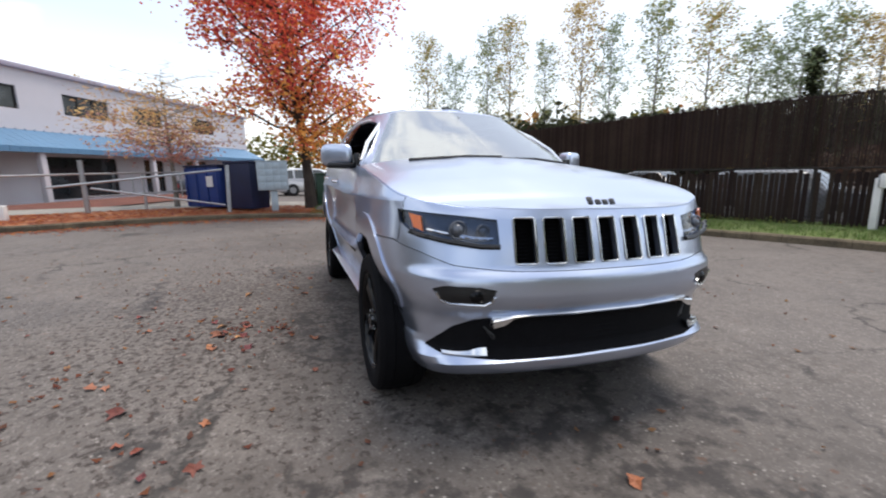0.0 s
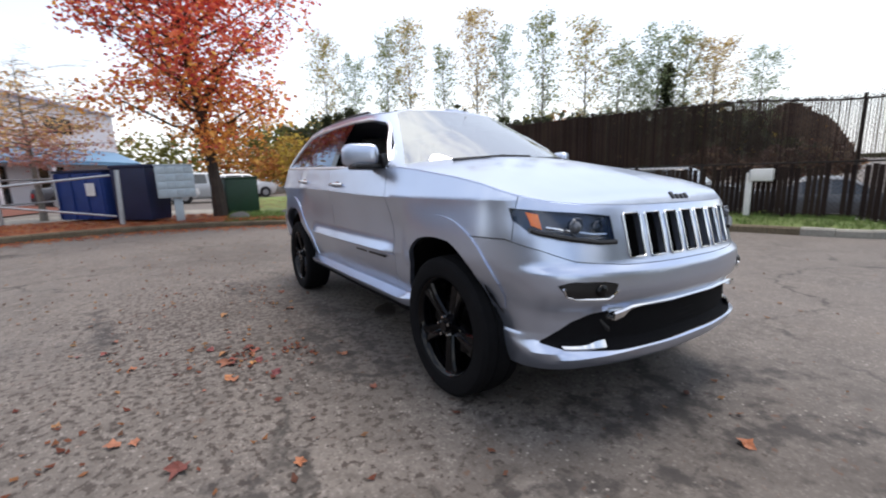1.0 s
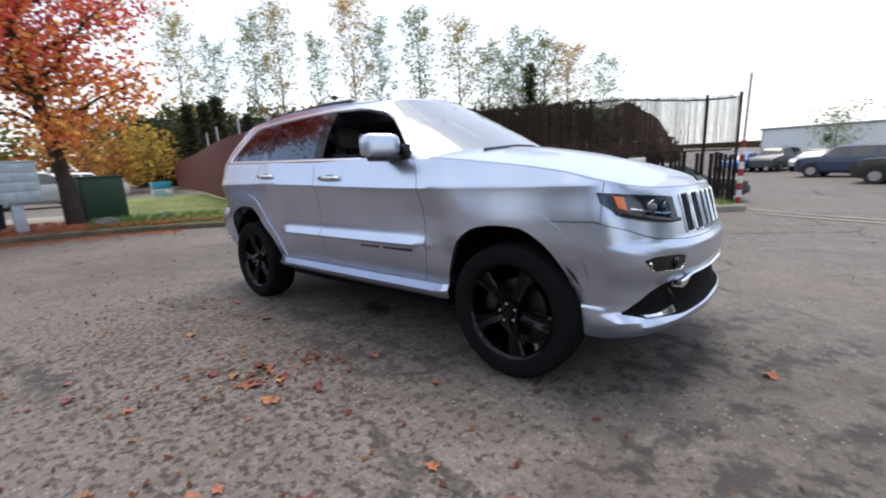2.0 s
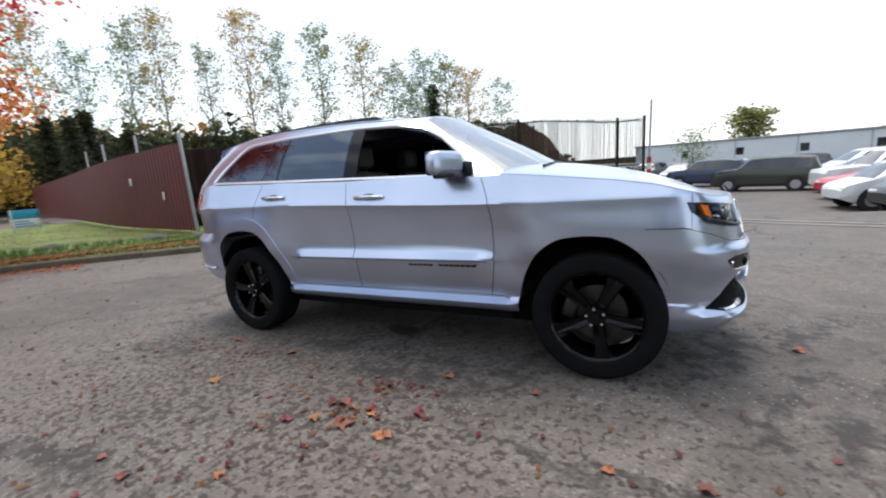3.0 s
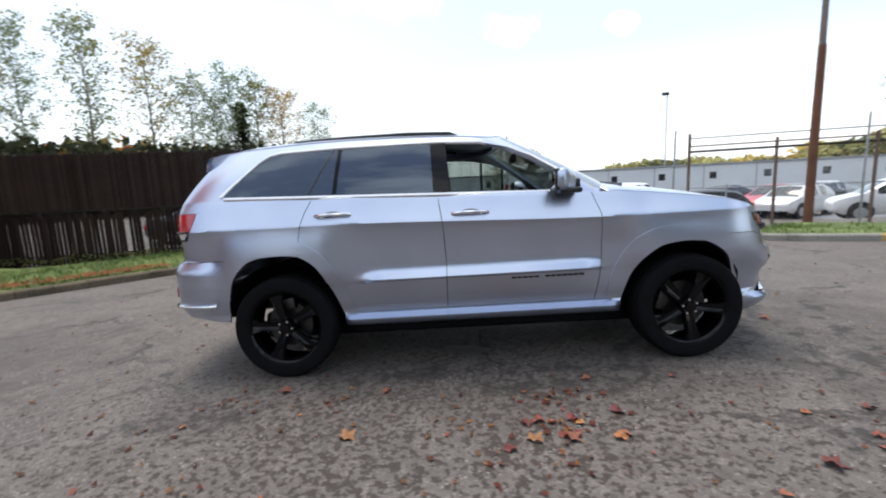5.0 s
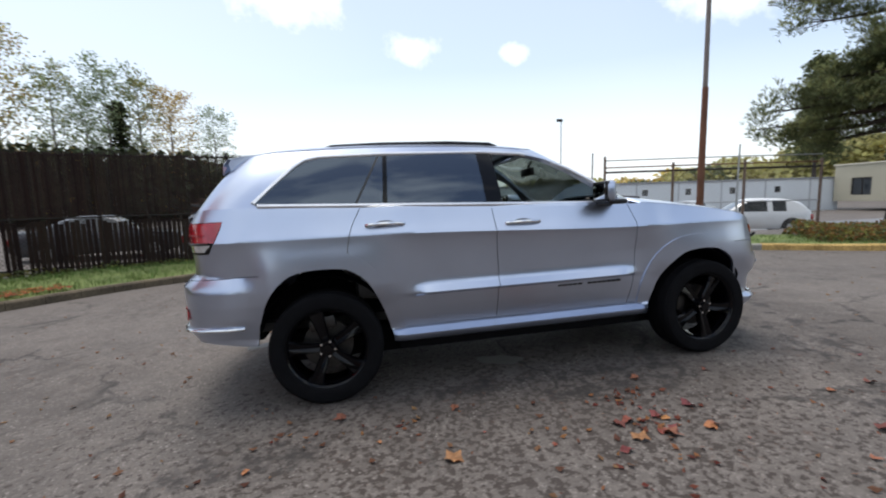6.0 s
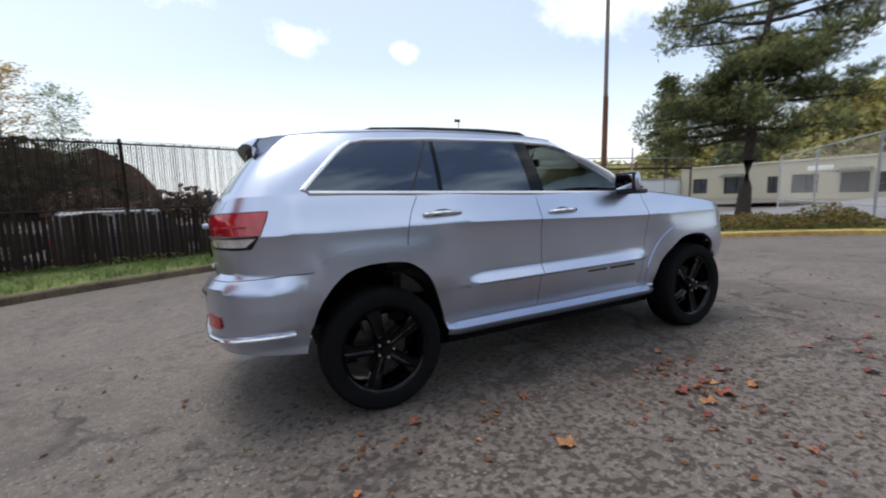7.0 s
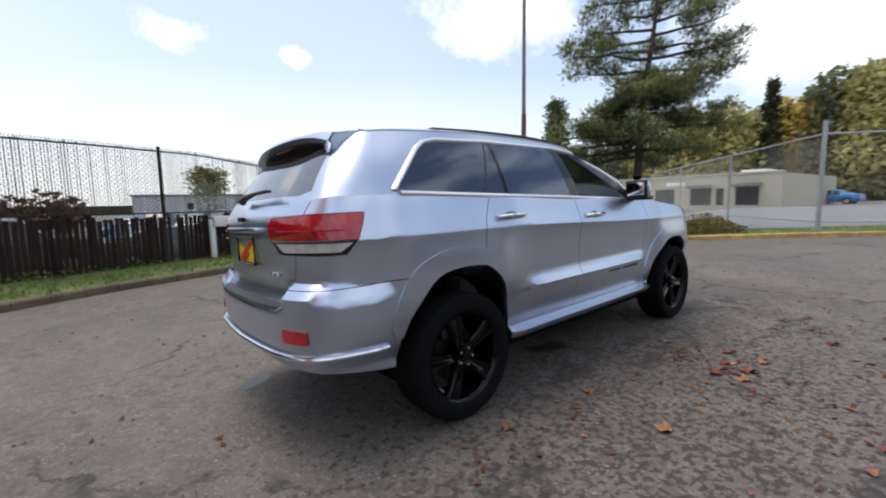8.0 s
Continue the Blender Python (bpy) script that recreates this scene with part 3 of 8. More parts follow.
def fence():
    root = empty("slatted_fence", "tall dark brown slatted chain-link fence behind the grass strip", "fence", kind="structure")
    acc = 0.0
    slat = bmesh.new()
    box(slat, -.039, .039, -.006, .006, 0, 1.0)
    slat_me = finish("slat", slat, SLAT, smooth=False)
    rng = random.Random(8)
    last_post, last_slat, last_strip = -9, -9, -9
    strips = bmesh.new()
    for i in range(len(FENCE) - 1):
        a, b = FENCE[i], FENCE[i + 1]
        t = (b - a)
        ang = math.atan2(t.y, t.x)
        g = height(a.x, a.y) + .2
        top = F_TOP - .20 * smoothstep(-1.4, .9, a.x)
        acc += t.length
        if acc - last_post > 2.6 or i == len(FENCE) - 2:
            last_post = acc
            bm = bmesh.new()
            tube(bm, [(a.x, a.y + .06, g - .3), (a.x, a.y + .06, top + .08)], .035, 8)
            part("post", bm, DARKPOST, root)
        if acc - last_slat >= .068:
            last_slat = acc
            if rng.random() > .03:
                z0, z1 = g - .12, F_MID - .06 + rng.uniform(-.07, .05)
                ob = new("slat", slat_me)
                ob.parent = root
                ob.matrix_local = Matrix.LocRotScale((a.x, a.y, z0), Euler((rng.uniform(-.008, .008), rng.uniform(-.008, .008), ang + rng.uniform(-.12, .12))), (rng.uniform(.9, 1.15), 1, z1 - z0))
        # thin strips that stand edge on in the upper wire
        if acc - last_strip >= .044:
            last_strip = acc
            box(strips, -.029, .029, -.0022, .0022, F_MID + .045, top + rng.uniform(-.03, .03), 0, Matrix.LocRotScale((a.x, a.y, 0), Euler((0, 0, math.radians(84) + rng.uniform(-.15, .15))), None))
    tagged(part("slat_strip", strips, STRIP, root, smooth=False), kind="stuff")
    for zz in (F_TOP - .03, F_MID + .01, .32):
        bm = bmesh.new()
        tube(bm, [(p.x, p.y + .03, zz - (.20 * smoothstep(-1.4, .9, p.x) if zz > 2 else 0) if zz > .5 else height(p.x, p.y) + zz) for p in FENCE[::6]], .02, 6)
        part("rail", bm, DARKPOST, root)
    # the twisted wire ends along the top
    bm = bmesh.new()
    for k in range(0, len(FENCE) - 1):
        p = FENCE[k].lerp(FENCE[k + 1], .5)
        zt = F_TOP - .20 * smoothstep(-1.4, .9, p.x)
        d = (FENCE[k + 1] - FENCE[k]).normalized()
        tube(bm, [(p.x - d.x * .02, p.y - d.y * .02 + .02, zt - .05), (p.x, p.y + .02, zt + .015), (p.x + d.x * .022, p.y + d.y * .022 + .02, zt + .05)], .007, 4)
    tagged(part("wire_end", bm, DARKPOST, root, smooth=False), kind="stuff")
    # the wire mesh itself
    bm = bmesh.new()
    pts = FENCE[::2]
    step = (pts[1] - pts[0]).length
    z0, z1 = .05, F_TOP
    for s in (1, -1):
        for start in range(-int((z1 - z0) / step / 1.0), len(pts)):
            run = []
            for k in range(int((z1 - z0) / step) + 1):
                i = start + k if s > 0 else start + int((z1 - z0) / step) - k
                if 0 <= i < len(pts):
                    run.append((pts[i].x, pts[i].y + .02, z0 + k * step))
            if len(run) > 1:
                tube(bm, run[::6] + ([run[-1]] if (len(run) - 1) % 6 else []), .0042, 3)
    tagged(part("wire_mesh", bm, DARKPOST, root, smooth=False), kind="stuff")
    return root


fence()
# striped end post with a high rod
root = empty("striped_post", "red and white banded post at the fence end", "post")
ex, ey = 1.49, 9.15
g = height(ex, ey) + .1
for k in range(9):
    bm = bmesh.new()
    z = g + k * .16
    tube(bm, [(ex, ey, z), (ex, ey, z + .16)], .055, 12)
    part("band", bm, WHITEPAINT if k % 2 else mat("red_band", (.35, .03, .03), rough=.6), root)
bm = bmesh.new()
tube(bm, [(ex, ey, g + 1.4), (ex + .02, ey, 2.80)], .028, 8)
part("rod", bm, GALV, root)

# ==== red-brown sheet gate left of the fence ====
root = empty("sheet_gate", "red-brown corrugated sheet gate panel beside the lawn", "gate", kind="structure")
GATE = spline([(-10.2, 4.1, 0), (-13, 4.42, 0), (-15.8, 4.8, 0), (-20.5, 5.95, 0), (-25.8, 7.25, 0), (-36.2, 9.4, 0)], 25)
p0, p1 = GATE[0], GATE[-1]
gtop = [(0, 2.60), (.21, 2.46), (.6, 2.26), (1, 1.98)]
for i in range(24):
    bm = bmesh.new()
    a, b = GATE[i], GATE[i + 1]
    cols = 10
    d = (b - a).normalized()
    nrm = Vector((-d.y, d.x, 0))
    rows = []
    for k in range(cols + 1):
        q = a.lerp(b, k / cols * .992)
        f = (i + k / cols) / 24
        off = .012 * (1 if k % 2 else -1)
        rows.append([(q.x + nrm.x * off, q.y + nrm.y * off, .08), (q.x + nrm.x * off, q.y + nrm.y * off, table(gtop, f))])
    ribbon(bm, rows)
    thick(bm, .006)
    part("sheet", bm, REDPANEL, root, smooth=False)
bm = bmesh.new()
tube(bm, [(p0.x + .1, p0.y - .02, -.2), (p0.x - .05, p0.y - .02, 2.85)], .05, 10)
part("post", bm, GALV, root, "grey steel gate post")
for i in (3, 6, 9):
    bm = bmesh.new()
    q = GATE[i]
    tube(bm, [(q.x, q.y + .15, -.1), (q.x, q.y + .15, 3.1)], .04, 8)
    part("post", bm, GALV, root)
dirv = GATE[2] - GATE[0]
for i, z in ((3, 1.62), (1, 1.12)):
    q = GATE[i].lerp(GATE[i + 1], .4)
    bm = bmesh.new()
    box(bm, -.07, .07, -.012, .012, -.12, .12, .004, pose(q.x, q.y - .05, z, 0, 0, math.degrees(math.atan2(dirv.y, dirv.x))))
    part("notice", bm, WHITEPAINT, root, "small faded white notice")

# ==== the silver off-road car ====
PAINT = mat("silver_paint", (0.505, 0.567, 0.70), rough=0.28, metal=0.92, var=0.05, scale=3.0, fine=900.0, coat=0.45, tint=(0.52, 0.582, 0.715))
for link in list(PAINT.node_tree.links):
    if link.to_socket.name == "Roughness" and link.to_node.type == 'BSDF_PRINCIPLED':
        PAINT.node_tree.links.remove(link)
PAINT.node_tree.nodes["Principled BSDF"].inputs["Roughness"].default_value = 0.275
BLACK = mat("black_plastic", (0.018, 0.018, 0.019), rough=0.55, var=0.2, scale=30, fine=300, bump=0.15, bump_scale=400)
GLOSSBLACK = mat("gloss_black", (0.002, 0.002, 0.003), rough=0.07, var=0.2, scale=10, fine=100, spec=0.25)
RUBBER = mat("tyre_rubber", (0.007, 0.007, 0.008), rough=0.8, var=0.3, scale=14, fine=120, bump=0.3, bump_scale=120, spec=0.08)
CHROME = mat("chrome", (0.80, 0.81, 0.82), rough=0.16, metal=1.0, var=0.04, scale=8, fine=80)
TRIM = mat("satin_trim", (.86, .87, .89), rough=.32, metal=.8, var=.04, scale=8, fine=80)
STEEL = mat("brake_steel", (0.07, 0.068, 0.066), rough=0.42, metal=1.0, var=0.2, scale=12, fine=90)
DARKTRIM = mat("dark_trim", (0.008, 0.008, 0.009), rough=0.35, var=0.2, scale=20, fine=200)
LEATHER = mat("black_leather", (0.10, 0.092, 0.088), rough=0.36, var=0.3, scale=9, fine=160, bump=0.25, bump_scale=220)
REDLENS = mat("red_lens", (0.40, 0.008, 0.018), rough=0.10, var=0.4, scale=9, fine=45, coat=0.9)
CLEARLENS = mat("clear_lens", (0.74, 0.75, 0.77), rough=0.12, metal=0.45, var=0.35, scale=18, fine=70, coat=1.0)
AMBER = mat("amber_lens", (0.75, 0.16, 0.015), rough=0.15, var=0.15, scale=20, fine=90, coat=0.8)
LAMPDARK = mat("lamp_housing", (0.075, 0.10, 0.14), rough=0.2, metal=0.5, var=0.4, scale=14, fine=60)
PRIVACY = glass("privacy_glass", (0.11, 0.12, 0.13), 0.01, 2.1)
SCREEN = glass("windscreen_glass", (0.62, 0.68, 0.66), 0.02, 6.5)
for node in PRIVACY.node_tree.nodes:
    if node.type == 'BSDF_GLOSSY':
        node.inputs["Color"].default_value = (.66, .80, 1.0, 1)
LENSGLASS = glass("lamp_glass", (0.55, 0.62, 0.72), 0.02, 1.6)
PLATEYELLOW = mat("yellow_plate", (0.85, 0.62, 0.02), rough=0.4, var=0.06, scale=20, fine=200)
INKRED = mat("red_ink", (0.55, 0.03, 0.02), rough=0.5, var=0.1)

PLAN = spline([(2.285, 0, 0), (2.28, .2, 0), (2.25, .42, 0), (2.20, .6, 0), (2.12, .75, 0), (1.985, .86, 0), (1.78, .92, 0), (1.5, .94, 0), (1.1, .945, 0), (.6, .945, 0), (0, .95, 0),
               (-.6, .95, 0), (-1.1, .955, 0), (-1.5, .955, 0), (-1.85, .94, 0), (-2.12, .89, 0), (-2.29, .80, 0), (-2.38, .62, 0), (-2.415, .35, 0), (-2.43, 0, 0)], 150)
TOPLINE = [(-2.42, 1.30), (-2.2, 1.325), (-1.85, 1.325), (-1.2, 1.295), (-.3, 1.262), (.5, 1.228), (.95, 1.230), (1.2, 1.201), (1.55, 1.156), (1.76, 1.12), (1.92, 1.075), (2.05, 1.045), (2.16, 1.03), (2.26, 1.02)]
LOWLINE = [(-2.42, .475), (-2.3, .46), (-2.0, .425), (-1.8, .41), (-.9, .366), (.9, .366), (1.75, .30), (1.95, .28), (2.1, .303), (2.2, .325), (2.26, .335)]
SIDE = [(.25, .14), (.33, .11), (.365, .078), (.38, .056), (.405, .038), (.413, .036), (.428, .074), (.440, .104), (.455, .102), (.48, .097), (.54, .079), (.62, .060), (.70, .048), (.80, .045), (.87, .040), (.94, .031), (1.0, .019), (1.035, .008), (1.047, .002), (1.052, .0), (1.068, .005), (1.11, .019), (1.16, .034), (1.22, .050), (1.27, .065), (1.33, .081)]
PLAIN = [(.25, .15), (.33, .115), (.385, .10), (.42, .095), (.455, .092)]      # below the bumpers' sides, with no sill lip
LEDGE = [(.60, 0), (.676, .004), (.690, .036), (.699, .038), (.752, .006), (.785, 0)]
NOSE = [(.25, .15), (.29, .085), (.33, .042), (.355, .017), (.378, .002), (.39, .0), (.402, .014), (.435, .06), (.56, .055), (.60, .035), (.62, .012), (.67, .0), (.735, .003), (.755, .010), (.77, .030), (.785, .038), (.9, .066), (.98, .090), (1.02, .105), (1.06, .14), (1.12, .19)]
TAIL = [(.30, .22), (.40, .12), (.46, .06), (.53, .016), (.555, .0), (.575, .012), (.70, .006), (.82, .0), (.865, .004), (.88, .03), (.895, .075), (1.0, .078), (1.12, .062), (1.2, .058), (1.25, .075), (1.33, .12)]
ZROWS = [.25, .29, .33, .36, .378, .39, .402, .413, .428, .440, .455, .48, .51, .54, .58, .62, .66, .676, .690, .699, .715, .73, .742, .752, .768, .785, .80, .835, .87, .885, .90, .94, .98, 1.01, 1.035, 1.047, 1.052, 1.068, 1.09, 1.12, 1.155, 1.19, 1.22, 1.25, 1.28, 1.31, 1.34]
ARCH_F = [(.985, .1), (.985, .41), (1.01, .52), (1.055, .64), (1.13, .75), (1.24, .828), (1.32, .848), (1.41, .857), (1.50, .853), (1.58, .836), (1.70, .75), (1.77, .62), (1.81, .50), (1.83, .38), (1.83, .1)]
ARCH_R = [(-1.895, .1), (-1.895, .43), (-1.865, .58), (-1.82, .70), (-1.75, .805), (-1.66, .880), (-1.57, .905), (-1.47, .913), (-1.37, .91), (-1.28, .893), (-1.17, .81), (-1.09, .66), (-1.04, .52), (-1.01, .40), (-1.01, .1)]
FLARE_F = [(.97, .4545), (.90, .4545), (.892, .50), (.910, .60), (.975, .75), (1.07, .875), (1.20, .945), (1.41, .968), (1.58, .948), (1.735, .865), (1.835, .73), (1.865, .62), (1.855, .56), (1.76, .56)]
FLARE_R = [(-1.83, .58), (-1.915, .58), (-1.945, .66), (-1.89, .80), (-1.79, .94), (-1.63, 1.005), (-1.47, 1.022), (-1.31, 1.005), (-1.16, .925), (-1.035, .75), (-.965, .58), (-.935, .4545), (-1.03, .4545)]


def crease_rise(x):
    """How far the shoulder crease climbs towards the tail."""
    return .058 * smoothstep(1.1, -1.2, x)


def body_point(i, z):
    c = PLAN[i]
    true_z = z
    z = z - crease_rise(c.x) * smoothstep(.80, 1.0, z)
    t = (PLAN[min(i + 1, 149)] - PLAN[max(i - 1, 0)]).normalized()
    n = Vector((-t.y, t.x, 0))
    if i == 0:
        n = Vector((1, 0, 0))
    if i == 149:
        n = Vector((-1, 0, 0))
    if n.dot(Vector((c.x * .4, c.y, 0))) < 0:
        n = -n
    k = smoothstep(.12, .92, abs(n.x))
    lip = smoothstep(-1.05, -.95, c.x) * (1 - smoothstep(.92, 1.0, c.x))
    low = table(SIDE, z) if z >= .455 else table(PLAIN, z) + (table(SIDE, z) - table(PLAIN, z)) * lip
    side = low - table(LEDGE, z) * smoothstep(-.95, -.72, c.x) * (1 - smoothstep(.74, .90, c.x))
    # the crease fades out over the rear quarter and the front wing
    if .6 < z < 1.06:
        fade = .95 * smoothstep(-.80, -1.15, c.x) * (1 - smoothstep(-1.75, -2.0, c.x)) + .95 * smoothstep(.92, 1.15, c.x)
        side *= 1 - fade * smoothstep(.6, .8, z)
    # the wings over the wheels lean in from lower down
    if .8 < z:
        wing = smoothstep(.95, 1.2, c.x) + smoothstep(-.95, -1.2, c.x) * (1 - smoothstep(-1.75, -1.95, c.x))
        side += .014 * wing * smoothstep(.86, 1.04, z)
    # the flat door skin dips behind the front arch and ahead of the rear one
    if z > .5:
        side += .016 * math.exp(-((c.x - .95) / .25) ** 2) * smoothstep(.5, .7, z) * (1 - smoothstep(.85, 1.0, z))
    if c.x < -1.75:
        side -= .050 * smoothstep(-1.82, -2.06, c.x) * smoothstep(.885, .80, true_z) * smoothstep(.40, .62, true_z)
    # between the bumper's corners the tailgate reaches further down
    dip = .088 * (1 - smoothstep(.56, .61, c.y)) * smoothstep(.60, .70, true_z) * (1 - smoothstep(.90, 1.08, true_z))
    end = table(NOSE, true_z) if c.x > 0 else table(TAIL, true_z + dip)
    d = side * (1 - k) + end * k
    p = c - n * d
    return Vector((p.x, max(0.0, p.y) if 0 < i < 149 else 0.0, true_z))


def lower_shell():
    bm = bmesh.new()
    rows = []
    for i in range(150):
        x = PLAN[i].x
        lo, hi = table(LOWLINE, x), table(TOPLINE, x)
        if abs(x) > 1.7:
            # the bumpers' rows close up towards their lower rim
            zs = [lo + (z - .25) * (.62 - lo) / (.62 - .25) if z < .62 else z for z in ZROWS]
        else:
            zs = [max(lo, z) for z in ZROWS]
        zs = [z + crease_rise(x) * smoothstep(.80, 1.0, z) for z in zs]
        rows.append([body_point(i, min(hi, z)) for z in zs])
    ribbon(bm, rows)
    bmesh.ops.remove_doubles(bm, verts=bm.verts, dist=0.0008)
    bmesh.ops.dissolve_degenerate(bm, dist=0.0005, edges=bm.edges)
    bmesh.ops.recalc_face_normals(bm, faces=bm.faces)
    return bm


AX = {'x': (1, 2), 'y': (0, 2), 'z': (0, 1)}


def inside(poly, u, v):
    c = False
    for (a, b), (p, q) in zip(poly, poly[1:] + poly[:1]):
        if (b > v) != (q > v) and u < (p - a) * (v - b) / (q - b) + a:
            c = not c
    return c


def cut(bm, poly, axis, cond=lambda c: True):
    """Cuts the outline poly, seen along an axis, into the mesh; gives the faces within."""
    i, j = AX[axis]
    for a, b in zip(poly, poly[1:] + poly[:1]):
        lo = (min(a[0], b[0]) - .004, min(a[1], b[1]) - .004)
        hi = (max(a[0], b[0]) + .004, max(a[1], b[1]) + .004)
        fs = []
        for f in bm.faces:
            us = [v.co[i] for v in f.verts]
            ws = [v.co[j] for v in f.verts]
            if max(us) >= lo[0] and min(us) <= hi[0] and max(ws) >= lo[1] and min(ws) <= hi[1] and cond(f.calc_center_median()):
                fs.append(f)
        if not fs:
            continue
        co, no = [0, 0, 0], [0, 0, 0]
        co[i], co[j] = a
        no[i], no[j] = -(b[1] - a[1]), b[0] - a[0]
        geom = list({v for f in fs for v in f.verts}) + list({e for f in fs for e in f.edges}) + fs
        bmesh.ops.bisect_plane(bm, geom=geom, plane_co=co, plane_no=Vector(no).normalized(), dist=0.0004)
    out = []
    for f in bm.faces:
        c = f.calc_center_median()
        if cond(c) and inside(poly, c[i], c[j]):
            out.append(f)
    return out


def take(bm, faces):
    """Moves faces into a mesh of their own."""
    nb = bmesh.new()
    vmap = {}
    for f in faces:
        vs = []
        for v in f.verts:
            if v not in vmap:
                vmap[v] = nb.verts.new(v.co)
            vs.append(vmap[v])
        try:
            nb.faces.new(vs)
        except ValueError:
            pass
    bmesh.ops.delete(bm, geom=faces, context='FACES')
    return nb


def mirror(bm, both=False):
    """The other half: in place of this one, or joined to it."""
    if not both:
        for v in bm.verts:
            v.co.y = -v.co.y
        bmesh.ops.reverse_faces(bm, faces=bm.faces)
        return bm
    g = bmesh.ops.duplicate(bm, geom=bm.verts[:] + bm.edges[:] + bm.faces[:])["geom"]
    fs = [e for e in g if isinstance(e, bmesh.types.BMFace)]
    for v in [e for e in g if isinstance(e, bmesh.types.BMVert)]:
        v.co.y = -v.co.y
    bmesh.ops.reverse_faces(bm, faces=fs)
    bmesh.ops.remove_doubles(bm, verts=[v for v in bm.verts if abs(v.co.y) < .002], dist=0.003)
    return bm


def edge_in(bm, gap=.0025, depth=.018, proud=0.0, shut=False):
    """Draws a panel's rim in a little and folds it inwards, so that its joint shows."""
    bmesh.ops.recalc_face_normals(bm, faces=bm.faces)
    bm.normal_update()
    if sum(f.normal.dot(f.calc_center_median() - Vector((0, 0, .75))) * f.calc_area() for f in bm.faces) < 0:
        bmesh.ops.reverse_faces(bm, faces=bm.faces)
        bm.normal_update()
    normals = {v: v.normal.copy() for v in bm.verts}
    rim = [e for e in bm.edges if e.is_boundary]
    if shut:
        rim = [e for e in rim if min(v.co.z - table(TOPLINE, v.co.x) for v in e.verts) < -.012]
        top = {v for v in bm.verts if v.co.z > table(TOPLINE, v.co.x) - .004}
    else:
        top = set()
    move = {}
    for e in rim:
        f = e.link_faces[0]
        d = f.calc_center_median() - (e.verts[0].co + e.verts[1].co) / 2
        t = (e.verts[1].co - e.verts[0].co).normalized()
        d = d - t * d.dot(t)
        d.normalize()
        for v in e.verts:
            move[v] = move.get(v, Vector()) + d
    for v, d in move.items():
        if d.length > 1e-6 and v not in top:
            v.co += d.normalized() * gap
    if proud:
        for v, n in normals.items():
            v.co += n * proud
    r = bmesh.ops.extrude_edge_only(bm, edges=rim)
    new_vs = [g for g in r["geom"] if isinstance(g, bmesh.types.BMVert)]
    for v in new_vs:
        best = min((n for n in (e.other_vert(v) for e in v.link_edges) if n in normals), key=lambda o: (o.co - v.co).length, default=None)
        if best is not None:
            v.co -= normals[best] * depth
    return bm


car = empty("car", "silver off-road car with black wheels and an open front window", "car", m=LEVEL)


def both_sides(name, bm, material, parent=car, label="", **kw):
    """A right and a left part out of one half."""
    other = bm.copy()
    mirror(other)
    a = part(name, other, material, parent, label, **kw)
    b = part(name, bm, material, parent, label, **kw)
    return a, b


def rounded(outline, n):
    """The outline with its corners eased; its open ends stay."""
    return [(p.x, p.y) for p in spline([(u, v, 0) for u, v in outline], n)]


shell = lower_shell()
out_side = lambda c: c.y > .45
ARCH_F, ARCH_R = [a[:2] + rounded(a[2:-2], 24) + a[-2:] for a in (ARCH_F, ARCH_R)]
FLARE_F = FLARE_F[:3] + rounded(FLARE_F[3:-2], 22) + FLARE_F[-2:]
FLARE_R = FLARE_R[:2] + rounded(FLARE_R[2:-2], 22) + FLARE_R[-2:]
# wheel openings and flares
for arch, flare in ((ARCH_F, FLARE_F), (ARCH_R, FLARE_R)):
    bmesh.ops.delete(shell, geom=cut(shell, arch, 'y', out_side), context='FACES')
flares = [take(shell, cut(shell, f, 'y', out_side)) for f in (FLARE_F, FLARE_R)]
for fl in flares:
    both_sides("wheel_arch_flare", edge_in(fl, -.002, .03, .008), PAINT)
# sills
sill = take(shell, cut(shell, [(-1.3, .1), (-1.3, .4545), (1.2, .4545), (1.2, .1)], 'y', out_side))
both_sides("side_sill", edge_in(sill, .002, .02, .004), PAINT)
# doors
front_door = take(shell, cut(shell, [(-.262, .45), (-.25, .80), (-.262, 1.06), (-.285, 1.262), (-.285, 1.45), (.68, 1.45), (.735, 1.31), (.79, 1.215), (.835, 1.09), (.85, .95), (.85, .80), (.838, .63), (.805, .45)], 'y', out_side))
rear_door = take(shell, cut(shell, [(-.95, .45), (-.965, .50), (-1.02, .62), (-1.10, .76), (-1.2, .88), (-1.278, .92), (-1.285, 1.02), (-1.262, 1.13), (-1.235, 1.20), (-1.175, 1.31), (-1.10, 1.45), (-.285, 1.45), (-.285, 1.262), (-.262, 1.06), (-.25, .80), (-.262, .45)], 'y', out_side))
fdoors = both_sides("front_door", edge_in(front_door, shut=True), PAINT)
rdoors = both_sides("rear_door", edge_in(rear_door, shut=True), PAINT)
